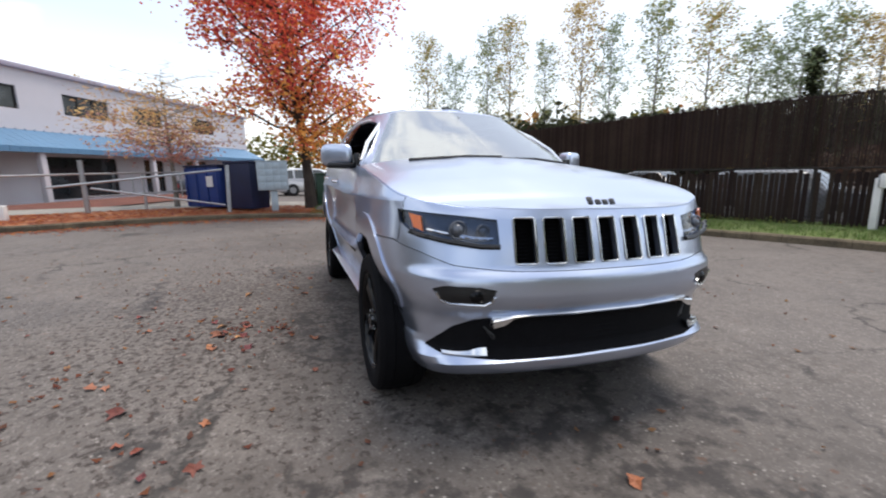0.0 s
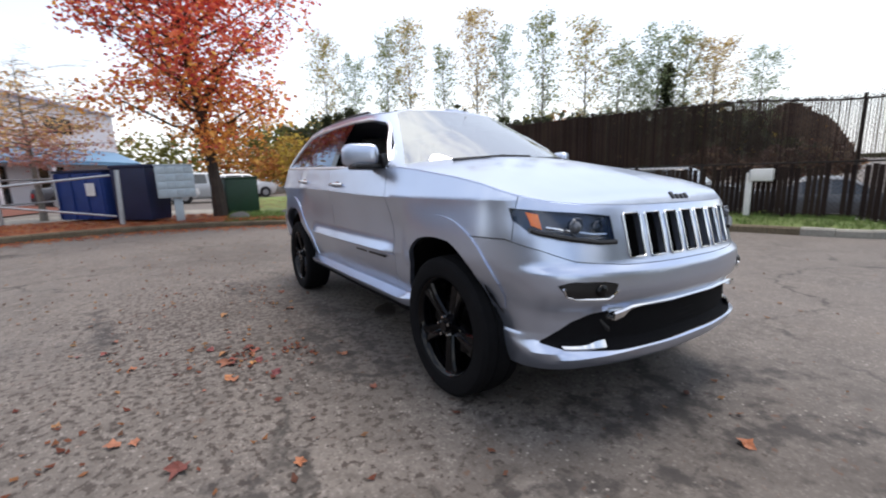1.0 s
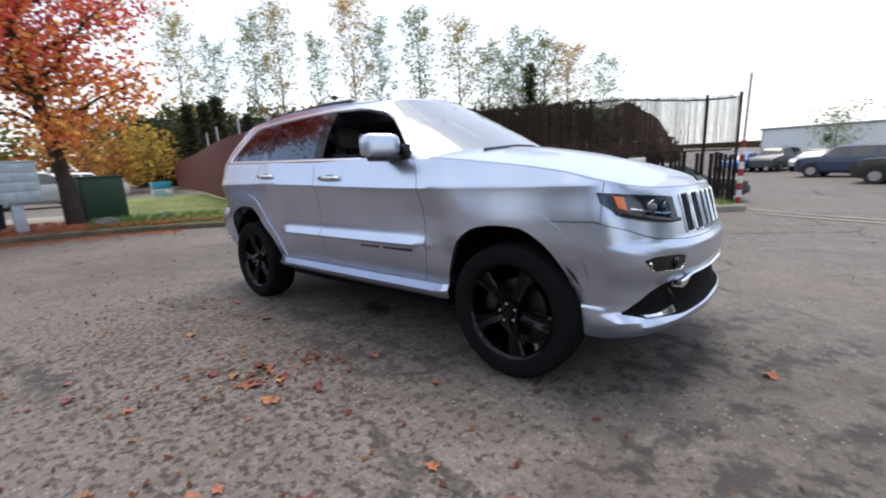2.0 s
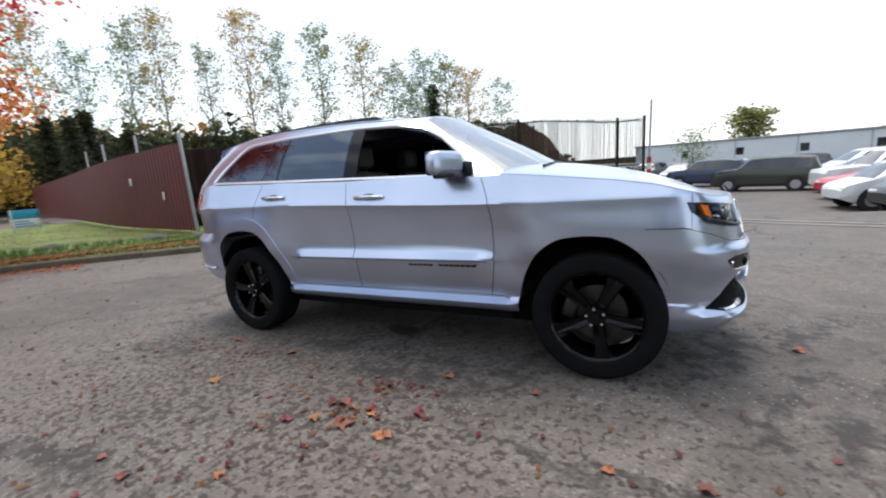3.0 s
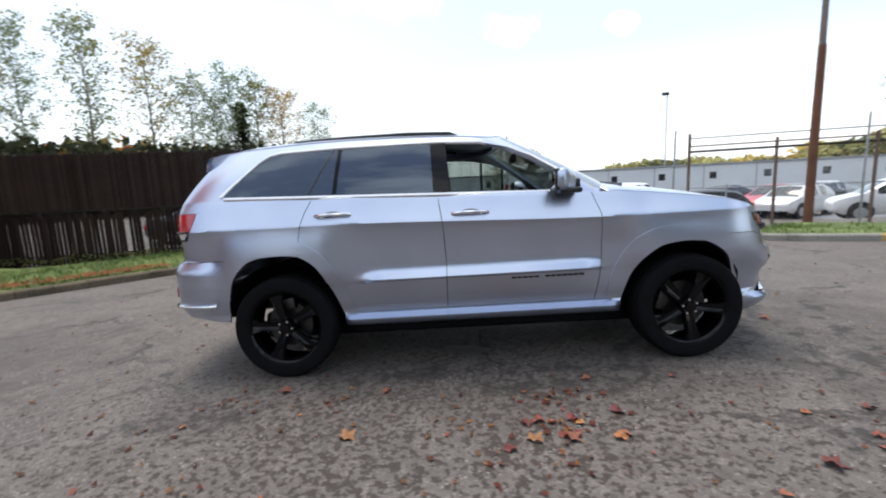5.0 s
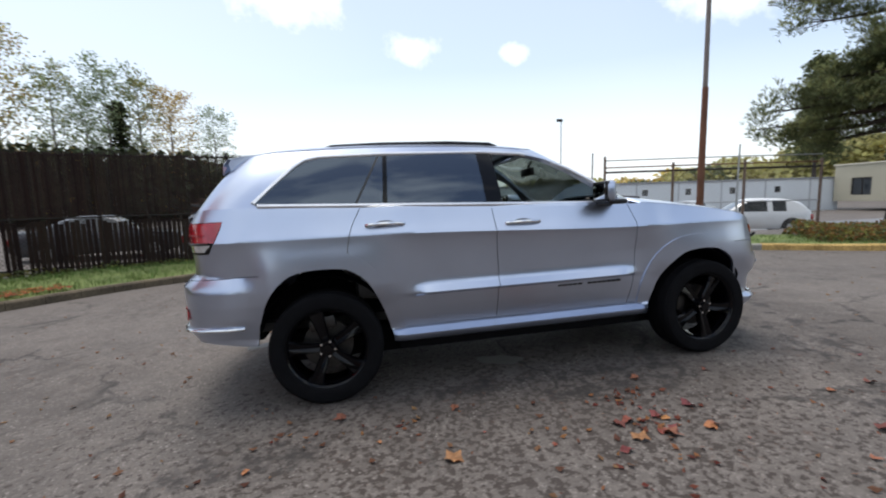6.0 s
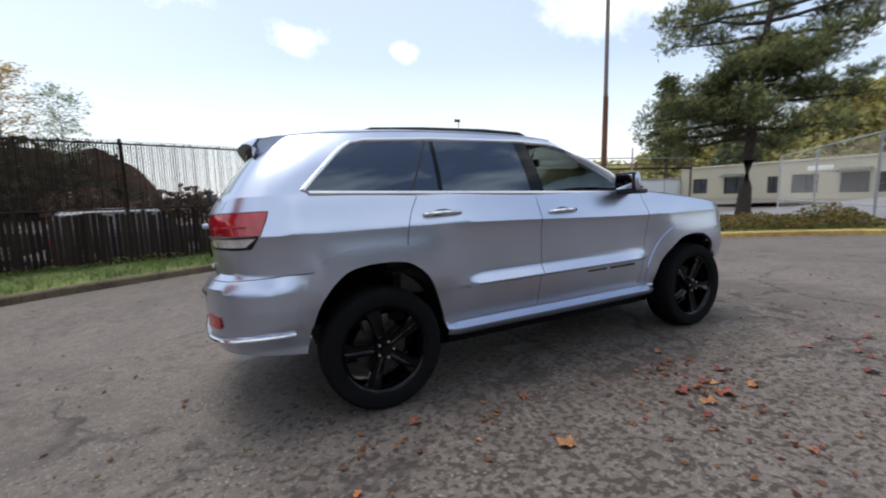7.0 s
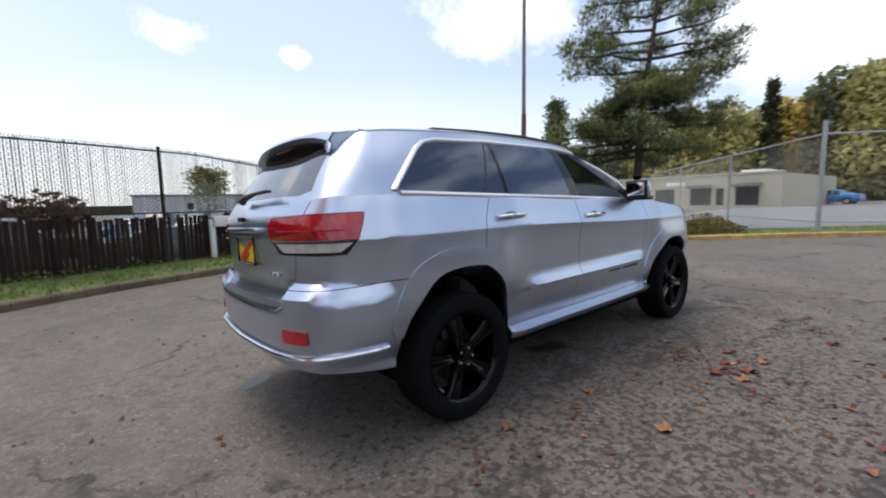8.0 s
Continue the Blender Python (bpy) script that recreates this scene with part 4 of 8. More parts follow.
# front of the car
ahead = lambda c: c.x > 1.85
slots = []
for y in (0, .132, .264, .394):
    w = .047
    p = [(y - w, .807), (y - w + .008, .800), (y + w - .008, .800), (y + w, .807), (y + w - .004, .980), (y + w - .012, .988), (y - w + .006, .988), (y - w - .002, .980)]
    p = [(max(0.0, u), v) for u, v in p] if y == 0 else p
    f = cut(shell, p, 'x', ahead)
    bmesh.ops.delete(shell, geom=f, context='FACES')
    slots.append(p)
lamp_poly = [(.500, .978), (.60, .99), (.76, 1.004), (.862, 1.016), (.858, .965), (.82, .916), (.70, .887), (.58, .869), (.500, .865)]
lamp = take(shell, cut(shell, lamp_poly, 'x', lambda c: c.x > 1.86))
fog = take(shell, cut(shell, [(.535, .70), (.60, .712), (.72, .715), (.765, .70), (.735, .655), (.70, .642), (.58, .64), (.55, .655)], 'x', ahead))
intake = take(shell, cut(shell, [(0, .405), (0, .585), (.42, .58), (.52, .575), (.60, .562), (.68, .528), (.73, .475), (.768, .43), (.72, .415), (.5, .402)], 'x', ahead))
bumper = take(shell, cut(shell, [(1.70, .1), (1.70, .885), (1.90, .885), (2.02, .845), (2.12, .795), (2.22, .772), (2.4, .765), (2.4, .1)], 'y', lambda c: c.x > 1.5))
part("front_bumper", edge_in(mirror(bumper, True)), PAINT, car)
fender = take(shell, cut(shell, [(.70, .3), (.70, 1.4), (1.93, 1.4), (1.93, .8), (1.6, .3)], 'y', lambda c: c.x > .5 and c.y > .45))
both_sides("front_fender", edge_in(fender), PAINT)
nose = take(shell, [f for f in shell.faces if f.calc_center_median().x > 1.5])
grille = part("grille_surround", edge_in(mirror(nose, True), .001, .03), PAINT, car)
for i, p in enumerate(slots):
    for sgn in ((1,) if i == 0 else (1, -1)):
        pp = p if i else [(-.047, .807), (-.039, .800), (.039, .800), (.047, .807), (.045, .980), (.037, .988), (-.037, .988), (-.045, .980)]
        ring = []
        for u, v in pp:
            n = min(range(60), key=lambda k: abs(PLAN[k].y - abs(u)))
            x = body_point(n, v).x
            ring.append((x + .003, sgn * u, v))
        bm = bmesh.new()
        tube(bm, ring, .0045, 6, closed=True)
        part("grille_ring", bm, CHROME, grille, "bright chrome slot frame")
        bm = bmesh.new()
        yc = sum(u for u, v in pp) / len(pp)
        xs = min(r[0] for r in ring) - .03
        for k in range(12):
            z = .81 + .0155 * k
            rod(bm, (xs + .012 - (z - .84) * .25, sgn * yc - .047, z), (xs + .012 - (z - .84) * .25, sgn * yc + .047, z), .0035, seg=5)
        part("grille_mesh", bm, RUBBER, grille)
bm = bmesh.new()
box(bm, 2.02, 2.06, -.49, .49, .76, 1.0)
box(bm, 1.96, 2.02, -.62, .62, .40, .62)
box(bm, 1.70, 2.13, -.66, .66, .355, .40)
part("radiator_screen", bm, RUBBER, car)
# maker's mark: plain dark strokes on the bonnet lip
bm = bmesh.new()
for k, (u, hgt) in enumerate(((-.062, .040), (-.022, .026), (.016, .026), (.054, .030))):
    box(bm, -.006, .006, u - .013, u + .013, -.016, -.016 + hgt, .004)
mark = part("bonnet_mark", bm, DARKTRIM, car, "small dark raised mark")
mark.matrix_local = pose(2.165, 0, 1.052, 0, -38, 0)
# lamps
def lamp_unit(name, bm, material, parent=car, label=""):
    return both_sides(name, edge_in(bm, .002, .02, .002), material, parent, label)


inner = lamp.copy()
def front_point(y, z):
    """The skin at a given half-width of the car's front half."""
    k = next(q for q in range(1, 70) if PLAN[q].y >= y)
    a, b = PLAN[k - 1].y, PLAN[k].y
    return body_point(k - 1, z).lerp(body_point(k, z), (y - a) / (b - a))


amber = bmesh.new()
ribbon(amber, [[front_point(y + (.014 if z1 > .99 else 0) * q / 3, z0 + (z1 - z0) * q / 3) for q in range(4)] for y, z0, z1 in [(y, table([(.815, .924), (.85, .945)], y), table([(.815, .992), (.85, 1.004)], y)) for y in [.818 + .006 * k for k in range(6)]]])
for v in amber.verts:
    v.co += Vector((.7, .7, 0)) * .007
hl = lamp_unit("headlight", lamp, LENSGLASS, car, "clear headlight with dark housing and amber corner")
for sgn, ob in ((-1, hl[0]), (1, hl[1])):
    bm = inner.copy()
    if sgn < 0:
        mirror(bm)
    bm.normal_update()
    bmesh.ops.recalc_face_normals(bm, faces=bm.faces)
    bm.normal_update()
    for v in bm.verts:
        nn = v.normal if v.normal.x > 0 else -v.normal
        v.co -= nn * .03
    part("lamp_housing", bm, LAMPDARK, ob)
    bm = bmesh.new()
    for yy, zz, r in ((.655, .935, .030), (.555, .93, .022)):
        n = min(range(70), key=lambda k: abs(PLAN[k].y - yy))
        x = body_point(n, zz).x - .03
        bmesh.ops.create_uvsphere(bm, u_segments=16, v_segments=10, radius=r, matrix=Matrix.Translation((x, sgn * yy, zz)))
        tube(bm, [(x + .012, sgn * yy + r * 1.25 * math.cos(a), zz + r * 1.25 * math.sin(a)) for a in [k * math.tau / 18 for k in range(18)]], .005, 6, closed=True)
    part("projector", bm, mat("projector_glass", (.12, .13, .15), rough=.08, metal=.4, var=.2) if sgn < 0 else bpy.data.materials["projector_glass"], ob)
    bm = amber.copy()
    if sgn < 0:
        mirror(bm)
    part("amber_marker", edge_in(bm, .002, .02, .002), AMBER, ob, "amber corner marker")
for sgn, ob in ((-1, hl[0]), (1, hl[1])):
    # dark lower border and a bright reflector edge inside the lens
    low = [(y, table([(.475, .870), (.58, .872), (.70, .891), (.80, .914), (.85, .935)], y)) for y in [.50 + .0189 * k for k in range(19)]]
    idx = [min(range(75), key=lambda k: abs(PLAN[k].y - y)) for y, z in low]
    bm = bmesh.new()
    tube(bm, [(body_point(k, z).x + .001, sgn * y, z) for k, (y, z) in zip(idx, low)], .011, 6)
    part("lamp_border", bm, DARKTRIM, ob, "black lower lamp border")
    bm = bmesh.new()
    tube(bm, [(body_point(k, z + .03).x - .022, sgn * y, z + .03) for k, (y, z) in list(zip(idx, low))[1:-4]], .007, 6)
    part("lamp_reflector", bm, CHROME, ob)
fg = lamp_unit("fog_light", fog, DARKTRIM, car, "black fog light bezel with chrome rim")
for sgn, ob in ((-1, fg[0]), (1, fg[1])):
    ring = []
    for u, v in ((.757, .690), (.735, .655), (.70, .642), (.64, .640), (.58, .640), (.552, .652), (.543, .675)):
        n = min(range(75), key=lambda k: abs(PLAN[k].y - u))
        q = body_point(n, v)
        ring.append((q.x + .004, sgn * u, v))
    bm = bmesh.new()
    tube(bm, ring, .006, 6)
    part("fog_rim", bm, CHROME, ob, "chrome rim")
    bm = bmesh.new()
    n = min(range(75), key=lambda k: abs(PLAN[k].y - .62))
    bmesh.ops.create_uvsphere(bm, u_segments=14, v_segments=8, radius=.03, matrix=Matrix.Translation((body_point(n, .675).x - .004, sgn * .60, .675)) @ Matrix.Diagonal((.5, 1.3, 1, 1)))
    part("fog_lens", bm, GLOSSBLACK, ob)
# lower intake: dark duct, louvres, chrome bar and hooks
back = bmesh.ops.extrude_face_region(intake, geom=intake.faces[:])["geom"]
for v in back:
    if isinstance(v, bmesh.types.BMVert):
        v.co.x -= .07
bmesh.ops.delete(intake, geom=[f for f in intake.faces if all(abs(v.co.y) < .0005 for v in f.verts)], context='FACES')
part("lower_intake", mirror(intake, True), RUBBER, car, "black lower air intake")
bm = bmesh.new()
for z in (.46, .485, .51, .535):
    tube(bm, [(2.225 - .16 * (u / .6) ** 2, u, z) for u in [k * .1 - .5 for k in range(11)]], .006, 5)
part("intake_louvre", bm, RUBBER, car)
bm = bmesh.new()
rows = []
for k in range(25):
    u = -.54 + k * .045
    n = min(range(75), key=lambda q: abs(PLAN[q].y - abs(u)))
    q = body_point(n, .62)
    drop = .022 * smoothstep(.42, .54, abs(u))
    wide = .014 * smoothstep(.44, .51, abs(u))
    rows.append([(q.x - .004, u, .598 - drop), (q.x + .004, u, .592 - drop), (q.x - .002 + wide * .35, u, .584 - drop * 1.3 - wide), (q.x - .04, u, .582 - drop * 1.3 - wide)])
ribbon(bm, rows)
thick(bm, .008)
part("chrome_bar", bm, CHROME, car, "polished chrome bumper bar")
for sgn in (-1, 1):
    bm = bmesh.new()
    rows = []
    for k in range(6):
        u = .565 + k * .036
        q = front_point(u, .412)
        up = .022 * (1 - smoothstep(.58, .66, u))
        rows.append([(q.x + .004, sgn * q.y, .412), (q.x + .009, sgn * q.y, .421), (q.x - .004, sgn * q.y, .430 + up), (q.x - .05, sgn * q.y, .430 + up)])
    ribbon(bm, rows)
    thick(bm, .006)
    part("bumper_blade", bm, CHROME, car, "thin chrome lower blade")
    # the polished corner that turns down from the bar's end towards the blade
    bm = bmesh.new()
    rows = []
    for k in range(9):
        w = k / 8
        z = .580 - .150 * w
        u0 = .470 + .085 * smoothstep(0, .8, w)
        u1 = .545 + .040 * smoothstep(.2, 1, w)
        rows.append([front_point(u0 + (u1 - u0) * j / 4, z) + Vector((.006 - .028 * (1 - (j / 2 - 1) ** 2) * w - .02 * w, 0, 0)) for j in range(5)])
    ribbon(bm, [[(p.x, sgn * p.y, p.z) for p in row] for row in rows])
    bmesh.ops.recalc_face_normals(bm, faces=bm.faces)
    thick(bm, .006)
    part("bumper_corner", bm, CHROME, car, "polished chrome corner of the bumper bar")
    bm = bmesh.new()
    tube(bm, [(2.10, sgn * .47, .44), (2.15, sgn * .49, .45), (2.165, sgn * .52, .49), (2.15, sgn * .55, .53), (2.10, sgn * .55, .54)], .011, 8)
    part("tow_hook", bm, BLACK, car, "black tow hook")
# tail
behind = lambda c: c.x < -1.9
RED_XY = [(.41, 1.13), (.40, 1.20), (.44, 1.235), (.70, 1.242), (.96, 1.246), (.96, 1.115), (.44, 1.112)]
CLEAR_XY = [(.44, 1.112), (.96, 1.115), (.96, 1.052), (.80, 1.045), (.50, 1.05)]
def lamp_faces(outline, edge):
    """Faces within an outline seen from behind and, from the side, behind a slanting edge."""
    cut(shell, outline, 'x', lambda c: c.x < -1.95)
    return [f for f in cut(shell, edge, 'y', lambda c: c.y > .35 and c.x < -1.9) if inside(outline, f.calc_center_median().y, f.calc_center_median().z)]


tail_red = take(shell, lamp_faces(RED_XY, [(-2.6, 1.10), (-2.6, 1.25), (-2.035, 1.25), (-2.05, 1.20), (-2.095, 1.10)]))
tail_clear = take(shell, lamp_faces(CLEAR_XY, [(-2.6, 1.04), (-2.6, 1.12), (-2.09, 1.12), (-2.14, 1.04)]))
tl = lamp_unit("tail_light", tail_red, REDLENS, car, "red and clear wraparound tail light")
clear_in = take(tail_clear, cut(tail_clear, [(.475, 1.106), (.885, 1.107), (.845, 1.058), (.545, 1.058)], 'x'))
cl = lamp_unit("reversing_light", tail_clear, DARKTRIM, car, "clear lower lamp with dark border")
for sgn, ob in ((-1, cl[0]), (1, cl[1])):
    bm = clear_in.copy()
    if sgn < 0:
        mirror(bm)
    part("clear_lens", edge_in(bm, .002, .015, .003), CLEARLENS, ob)
for sgn, ob in ((-1, tl[0]), (1, tl[1])):
    bm = bmesh.new()
    line = [body_point(k, 1.113) for k in range(100, 150) if .43 < PLAN[k].y and body_point(k, 1.113).x < -2.1]
    tube(bm, [(p.x * 1.001, sgn * (p.y + .003), p.z) for p in line], .008, 6)
    part("lamp_seam", bm, DARKTRIM, ob)
    bm = bmesh.new()
    for zz in (1.165,):
        line = [body_point(k, zz) for k in range(100, 150) if .45 < PLAN[k].y and body_point(k, zz).x < -2.14]
        tube(bm, [(p.x - .002, sgn * (p.y + .003), p.z) for p in line], .004, 5)
    part("lens_rib", bm, REDLENS, ob)
hatch = take(shell, cut(shell, [(-.1, .797), (-.1, 1.5), (.715, 1.5), (.70, 1.24), (.63, 1.05), (.605, .90), (.575, .797)], 'x', lambda c: c.x < -2.0))
rbump = take(shell, cut(shell, [(-1.80, .2), (-1.80, .895), (-2.05, .885), (-2.25, .878), (-2.6, .878), (-2.6, .2)], 'y', lambda c: c.x < -1.6))
part("rear_bumper", edge_in(mirror(rbump, True)), PAINT, car)
tailgate = part("tailgate", edge_in(mirror(hatch, True), shut=True), PAINT, car)
both_sides("rear_quarter", edge_in(shell, shut=True), PAINT)

# bonnet and roof: crowned skins between the two shoulder lines
def crown(n_rows, edge, rise, cols=28):
    bm = bmesh.new()
    rows = []
    for k in range(n_rows):
        x, w, z = edge(k / (n_rows - 1))
        rows.append([rise(x, w, z, -1 + 2 * c / cols) for c in range(cols + 1)])
    ribbon(bm, rows)
    return bm


top_edge = []
for i in range(0, 75):
    x = PLAN[i].x
    p = body_point(i, table(TOPLINE, x))
    if p.x > .90 and (not top_edge or p.x < top_edge[-1].x - .0005):
        top_edge.append(p)


def bonnet_edge(t):
    f = (t ** 1.6) * (len(top_edge) - 1)
    i = min(int(f), len(top_edge) - 2)
    p = top_edge[i].lerp(top_edge[i + 1], f - i)
    return p.x, max(.004, p.y - .004), p.z


def bonnet_rise(x, w, z, s):
    lift = .070 * (1 - smoothstep(1.2, 2.2, x)) + .012 * (1 - smoothstep(1.9, 2.18, x))
    zz = z + lift * (1 - s * s) ** .8
    ridge = (1 - smoothstep(.28, .38, abs(s * w) + .10 * (x - 1.0))) * .006 * (1 - smoothstep(1.7, 2.1, x))
    return (x, s * w, zz + ridge)


bonnet = part("bonnet", edge_in(crown(60, bonnet_edge, bonnet_rise, 44), .002, .012, .003), PAINT, car)

# greenhouse: belt and roof lines, joined by curved walls
shoulder = []
for i in range(58, 150, 3):
    p = body_point(i, table(TOPLINE, PLAN[i].x))
    if p.x < .70:
        shoulder.append(Vector((p.x, p.y, p.z - .001)))
shoulder[-1].y = 0
BELT = spline([(1.13, 0, 1.272), (1.11, .3, 1.267), (1.03, .58, 1.249), (.93, .74, 1.236), (.80, .835, 1.223)] + shoulder, 160)
ROOF = spline([(.27, 0, 1.733), (.26, .25, 1.728), (.22, .44, 1.713), (.14, .56, 1.693), (.0, .625, 1.693), (-.3, .655, 1.708), (-.7, .665, 1.718), (-1.2, .66, 1.718), (-1.65, .633, 1.703), (-1.84, .605, 1.690), (-1.93, .56, 1.684), (-1.975, .46, 1.684), (-1.985, .3, 1.688), (-1.985, 0, 1.693)], 120)
# match the two lines by their corners: front corner, rear corner
def ranged(line, keys, n):
    idx = [min(range(len(line)), key=lambda k: abs(line[k].y - y) + (0 if (line[k].x > 0) == f else 9)) for y, f in keys]
    idx = [0] + idx + [len(line) - 1]
    out = []
    for (a, b), m in zip(zip(idx, idx[1:]), n):
        for k in range(m):
            f = a + (b - a) * k / m
            i = int(f)
            out.append(line[i].lerp(line[min(i + 1, len(line) - 1)], f - i))
    out.append(line[-1])
    return out


A = ranged(BELT, ((.80, True), (.78, False)), (30, 56, 22))
B = ranged(ROOF, ((.56, True), (.56, False)), (30, 56, 22))
gh = bmesh.new()
rows = []
for a, b in zip(A, B):
    col = []
    for k in range(15):
        t = k / 14
        p = a.lerp(b, t)
        out = Vector((p.x * .25 + (.15 if p.x > .6 else 0), p.y, 0))
        if out.length > 1e-6:
            out.normalize()
        col.append(p + out * (.022 * math.sin(math.pi * t)))
    rows.append(col)
ribbon(gh, rows)
bmesh.ops.recalc_face_normals(gh, faces=gh.faces)
gside = lambda c: c.y > .5
WIN = [(-1.85, 1.348), (-1.75, 1.447), (-1.60, 1.590), (-1.53, 1.635), (-1.44, 1.654), (-1.0, 1.664), (-.29, 1.662), (.04, 1.648), (.25, 1.605), (.42, 1.525), (.58, 1.41), (.70, 1.280), (.72, 1.241), (-.3, 1.275), (-1.2, 1.308), (-1.82, 1.332)]
band = [(-.195, 1.2), (-.215, 1.7), (-.345, 1.7), (-.335, 1.2)]
open_win = take(gh, cut(gh, [(-.195, 1.274), (-.213, 1.662), (.04, 1.648), (.25, 1.605), (.42, 1.525), (.58, 1.41), (.70, 1.282), (.72, 1.246)], 'y', gside))
pillar_faces = cut(gh, [(-.195, 1.274), (-.213, 1.6625), (-.325, 1.6625), (-.315, 1.279)], 'y', gside)
bpil = take(gh, pillar_faces)
rear_glass = take(gh, cut(gh, [(-.325, 1.6625), (-.315, 1.279), (-1.005, 1.3045), (-.975, 1.6645)], 'y', gside))
dpil = take(gh, cut(gh, [(-1.005, 1.3045), (-.975, 1.6645), (-1.005, 1.6645), (-1.035, 1.3055)], 'y', gside))
fixed = take(gh, cut(gh, [(-1.035, 1.3055), (-1.005, 1.6645), (-1.022, 1.6635), (-1.205, 1.3125)], 'y', gside))
seam = take(gh, cut(gh, [(-1.205, 1.3125), (-1.022, 1.6635), (-1.036, 1.663), (-1.222, 1.3135)], 'y', gside))
quarter = take(gh, cut(gh, [(-1.85, 1.348), (-1.75, 1.447), (-1.60, 1.590), (-1.53, 1.635), (-1.44, 1.654), (-1.036, 1.663), (-1.222, 1.3135), (-1.82, 1.336)], 'y', gside))
both_sides("fixed_glass", thick(fixed, .004), PRIVACY, car, "dark tinted fixed corner pane")
both_sides("window_seam", thick(seam, .006), DARKTRIM, car)
screen = take(gh, cut(gh, [(-.1, 1.276), (-.1, 1.719), (.43, 1.707), (.515, 1.686), (.655, 1.475), (.785, 1.258), (.73, 1.252), (.58, 1.262), (.4, 1.271)], 'x', lambda c: c.x > .16 and c.y < .82))
backlight = take(gh, cut(gh, [(-.1, 1.345), (-.1, 1.64), (.50, 1.635), (.56, 1.62), (.67, 1.36), (.60, 1.34), (.3, 1.345)], 'x', lambda c: c.x < -1.9))
both_sides("rear_door_glass", thick(rear_glass, .004), PRIVACY, car, "dark tinted rear door window")
both_sides("quarter_glass", thick(quarter, .004), PRIVACY, car, "dark tinted rear quarter window")
both_sides("door_pillar", thick(bpil, .010), GLOSSBLACK, car, "gloss black pillar cover")
both_sides("rear_pillar_cover", thick(dpil, .010), GLOSSBLACK, car, "gloss black pillar cover")
part("front_door_glass", thick(open_win, .004), glass("clear_side_glass", (0.55, 0.6, 0.58), 0.01, 1.5), car, "clear raised window")
part("windscreen", thick(mirror(screen, True), .006), SCREEN, car, "windscreen mirroring the clouds")
part("rear_window", thick(mirror(backlight, True), .006), glass("rear_window_glass", (.05, .055, .06), .02, 3.6), car, "tinted rear window")
part("cabin_shell", thick(mirror(gh, True), .03), PAINT, car, "silver roof pillars")
# black lining of the cabin openings
bm = bmesh.new()
def wall_y(x, z):
    a = min(A, key=lambda p: abs(p.x - x) + (5 if p.y < .6 else 0))
    b = min(B, key=lambda p: abs(p.x - x) + (5 if p.y < .5 else 0))
    t = (z - a.z) / (b.z - a.z)
    return a.y + (b.y - a.y) * t + .022 * math.sin(math.pi * min(1, max(0, t)))


for sgn in (-1, 1):
    bm = bmesh.new()
    tube(bm, [(x, sgn * (wall_y(x, z) + .001), z) for x, z in WIN], .015, 6, closed=True)
    part("window_trim", bm, TRIM, car, "bright window surround")


def roof_edge(t):
    # rows by x from the front to the back
    x = .268 + (-1.984 - .268) * t
    cand = min(range(len(B) - 1), key=lambda k: 0 if (B[k].x - x) * (B[k + 1].x - x) <= 0 else 1 + abs(B[k].x - x))
    a, b = B[cand], B[cand + 1]
    k = 0 if abs(b.x - a.x) < 1e-6 else min(1, max(0, (x - a.x) / (b.x - a.x)))
    p = a.lerp(b, k)
    return x, max(.004, p.y + .002), p.z


def roof_rise(x, w, z, s):
    lift = .052 * smoothstep(-2.1, -1.5, x) * (1 - smoothstep(-.1, .32, x)) + .006
    return (x, s * w, z + lift * (1 - s * s) ** .6)


part("roof", edge_in(crown(60, roof_edge, roof_rise, 30), 0, .03, .004), PAINT, car)
# roof rails
for sgn in (-1, 1):
    bm = bmesh.new()
    tube(bm, [(x, sgn * y, z) for x, y, z in ((-.12, .585, 1.715), (-.18, .585, 1.738), (-.5, .592, 1.752), (-1.0, .59, 1.752), (-1.35, .58, 1.742), (-1.42, .577, 1.72))], .013, 8)
    part("roof_rail", bm, DARKTRIM, car, "low dark roof rail")
# spoiler over the rear window
bm = bmesh.new()
rows = []
for k in range(25):
    s = -1 + k / 12
    y = s * .598
    back = -2.13 + .07 * s * s
    wing = smoothstep(.80, .98, abs(s))
    rows.append([(-1.93 + .02 * s * s, y, 1.716 - .035 * s ** 4), (-2.04, y, 1.708 - .04 * s ** 4), (back, y, 1.690 - .05 * s ** 4), (back - .012, y, 1.675 - .05 * s ** 4), (back + .01, y, 1.662 - .05 * s ** 4), (-2.03 - .045 * wing, y * (.98 + .04 * wing), 1.635 - .045 * s ** 4 - .03 * wing), (-1.985 - .03 * wing, y * (.97 + .06 * wing), 1.62 - .045 * s ** 4 - .03 * wing)])
ribbon(bm, rows)
bmesh.ops.holes_fill(bm, edges=[e for e in bm.edges if e.is_boundary], sides=0)
sp = part("spoiler", bm, PAINT, car)
for sgn in (-1, 1):
    # thin fin that closes the wing's end against the pillar
    bm = bmesh.new()
    ribbon(bm, [[(x, sgn * (y - .004), z0 + (z1 - z0) * k / 4) for k in range(5)] for x, y, z0, z1 in ((-1.84, .604, 1.655, 1.690), (-1.90, .600, 1.620, 1.690), (-1.96, .594, 1.590, 1.684), (-2.02, .586, 1.575, 1.668), (-2.065, .580, 1.585, 1.640))])
    thick(bm, .018)
    part("spoiler_side", bm, PAINT, sp)
bm = bmesh.new()
rows = []
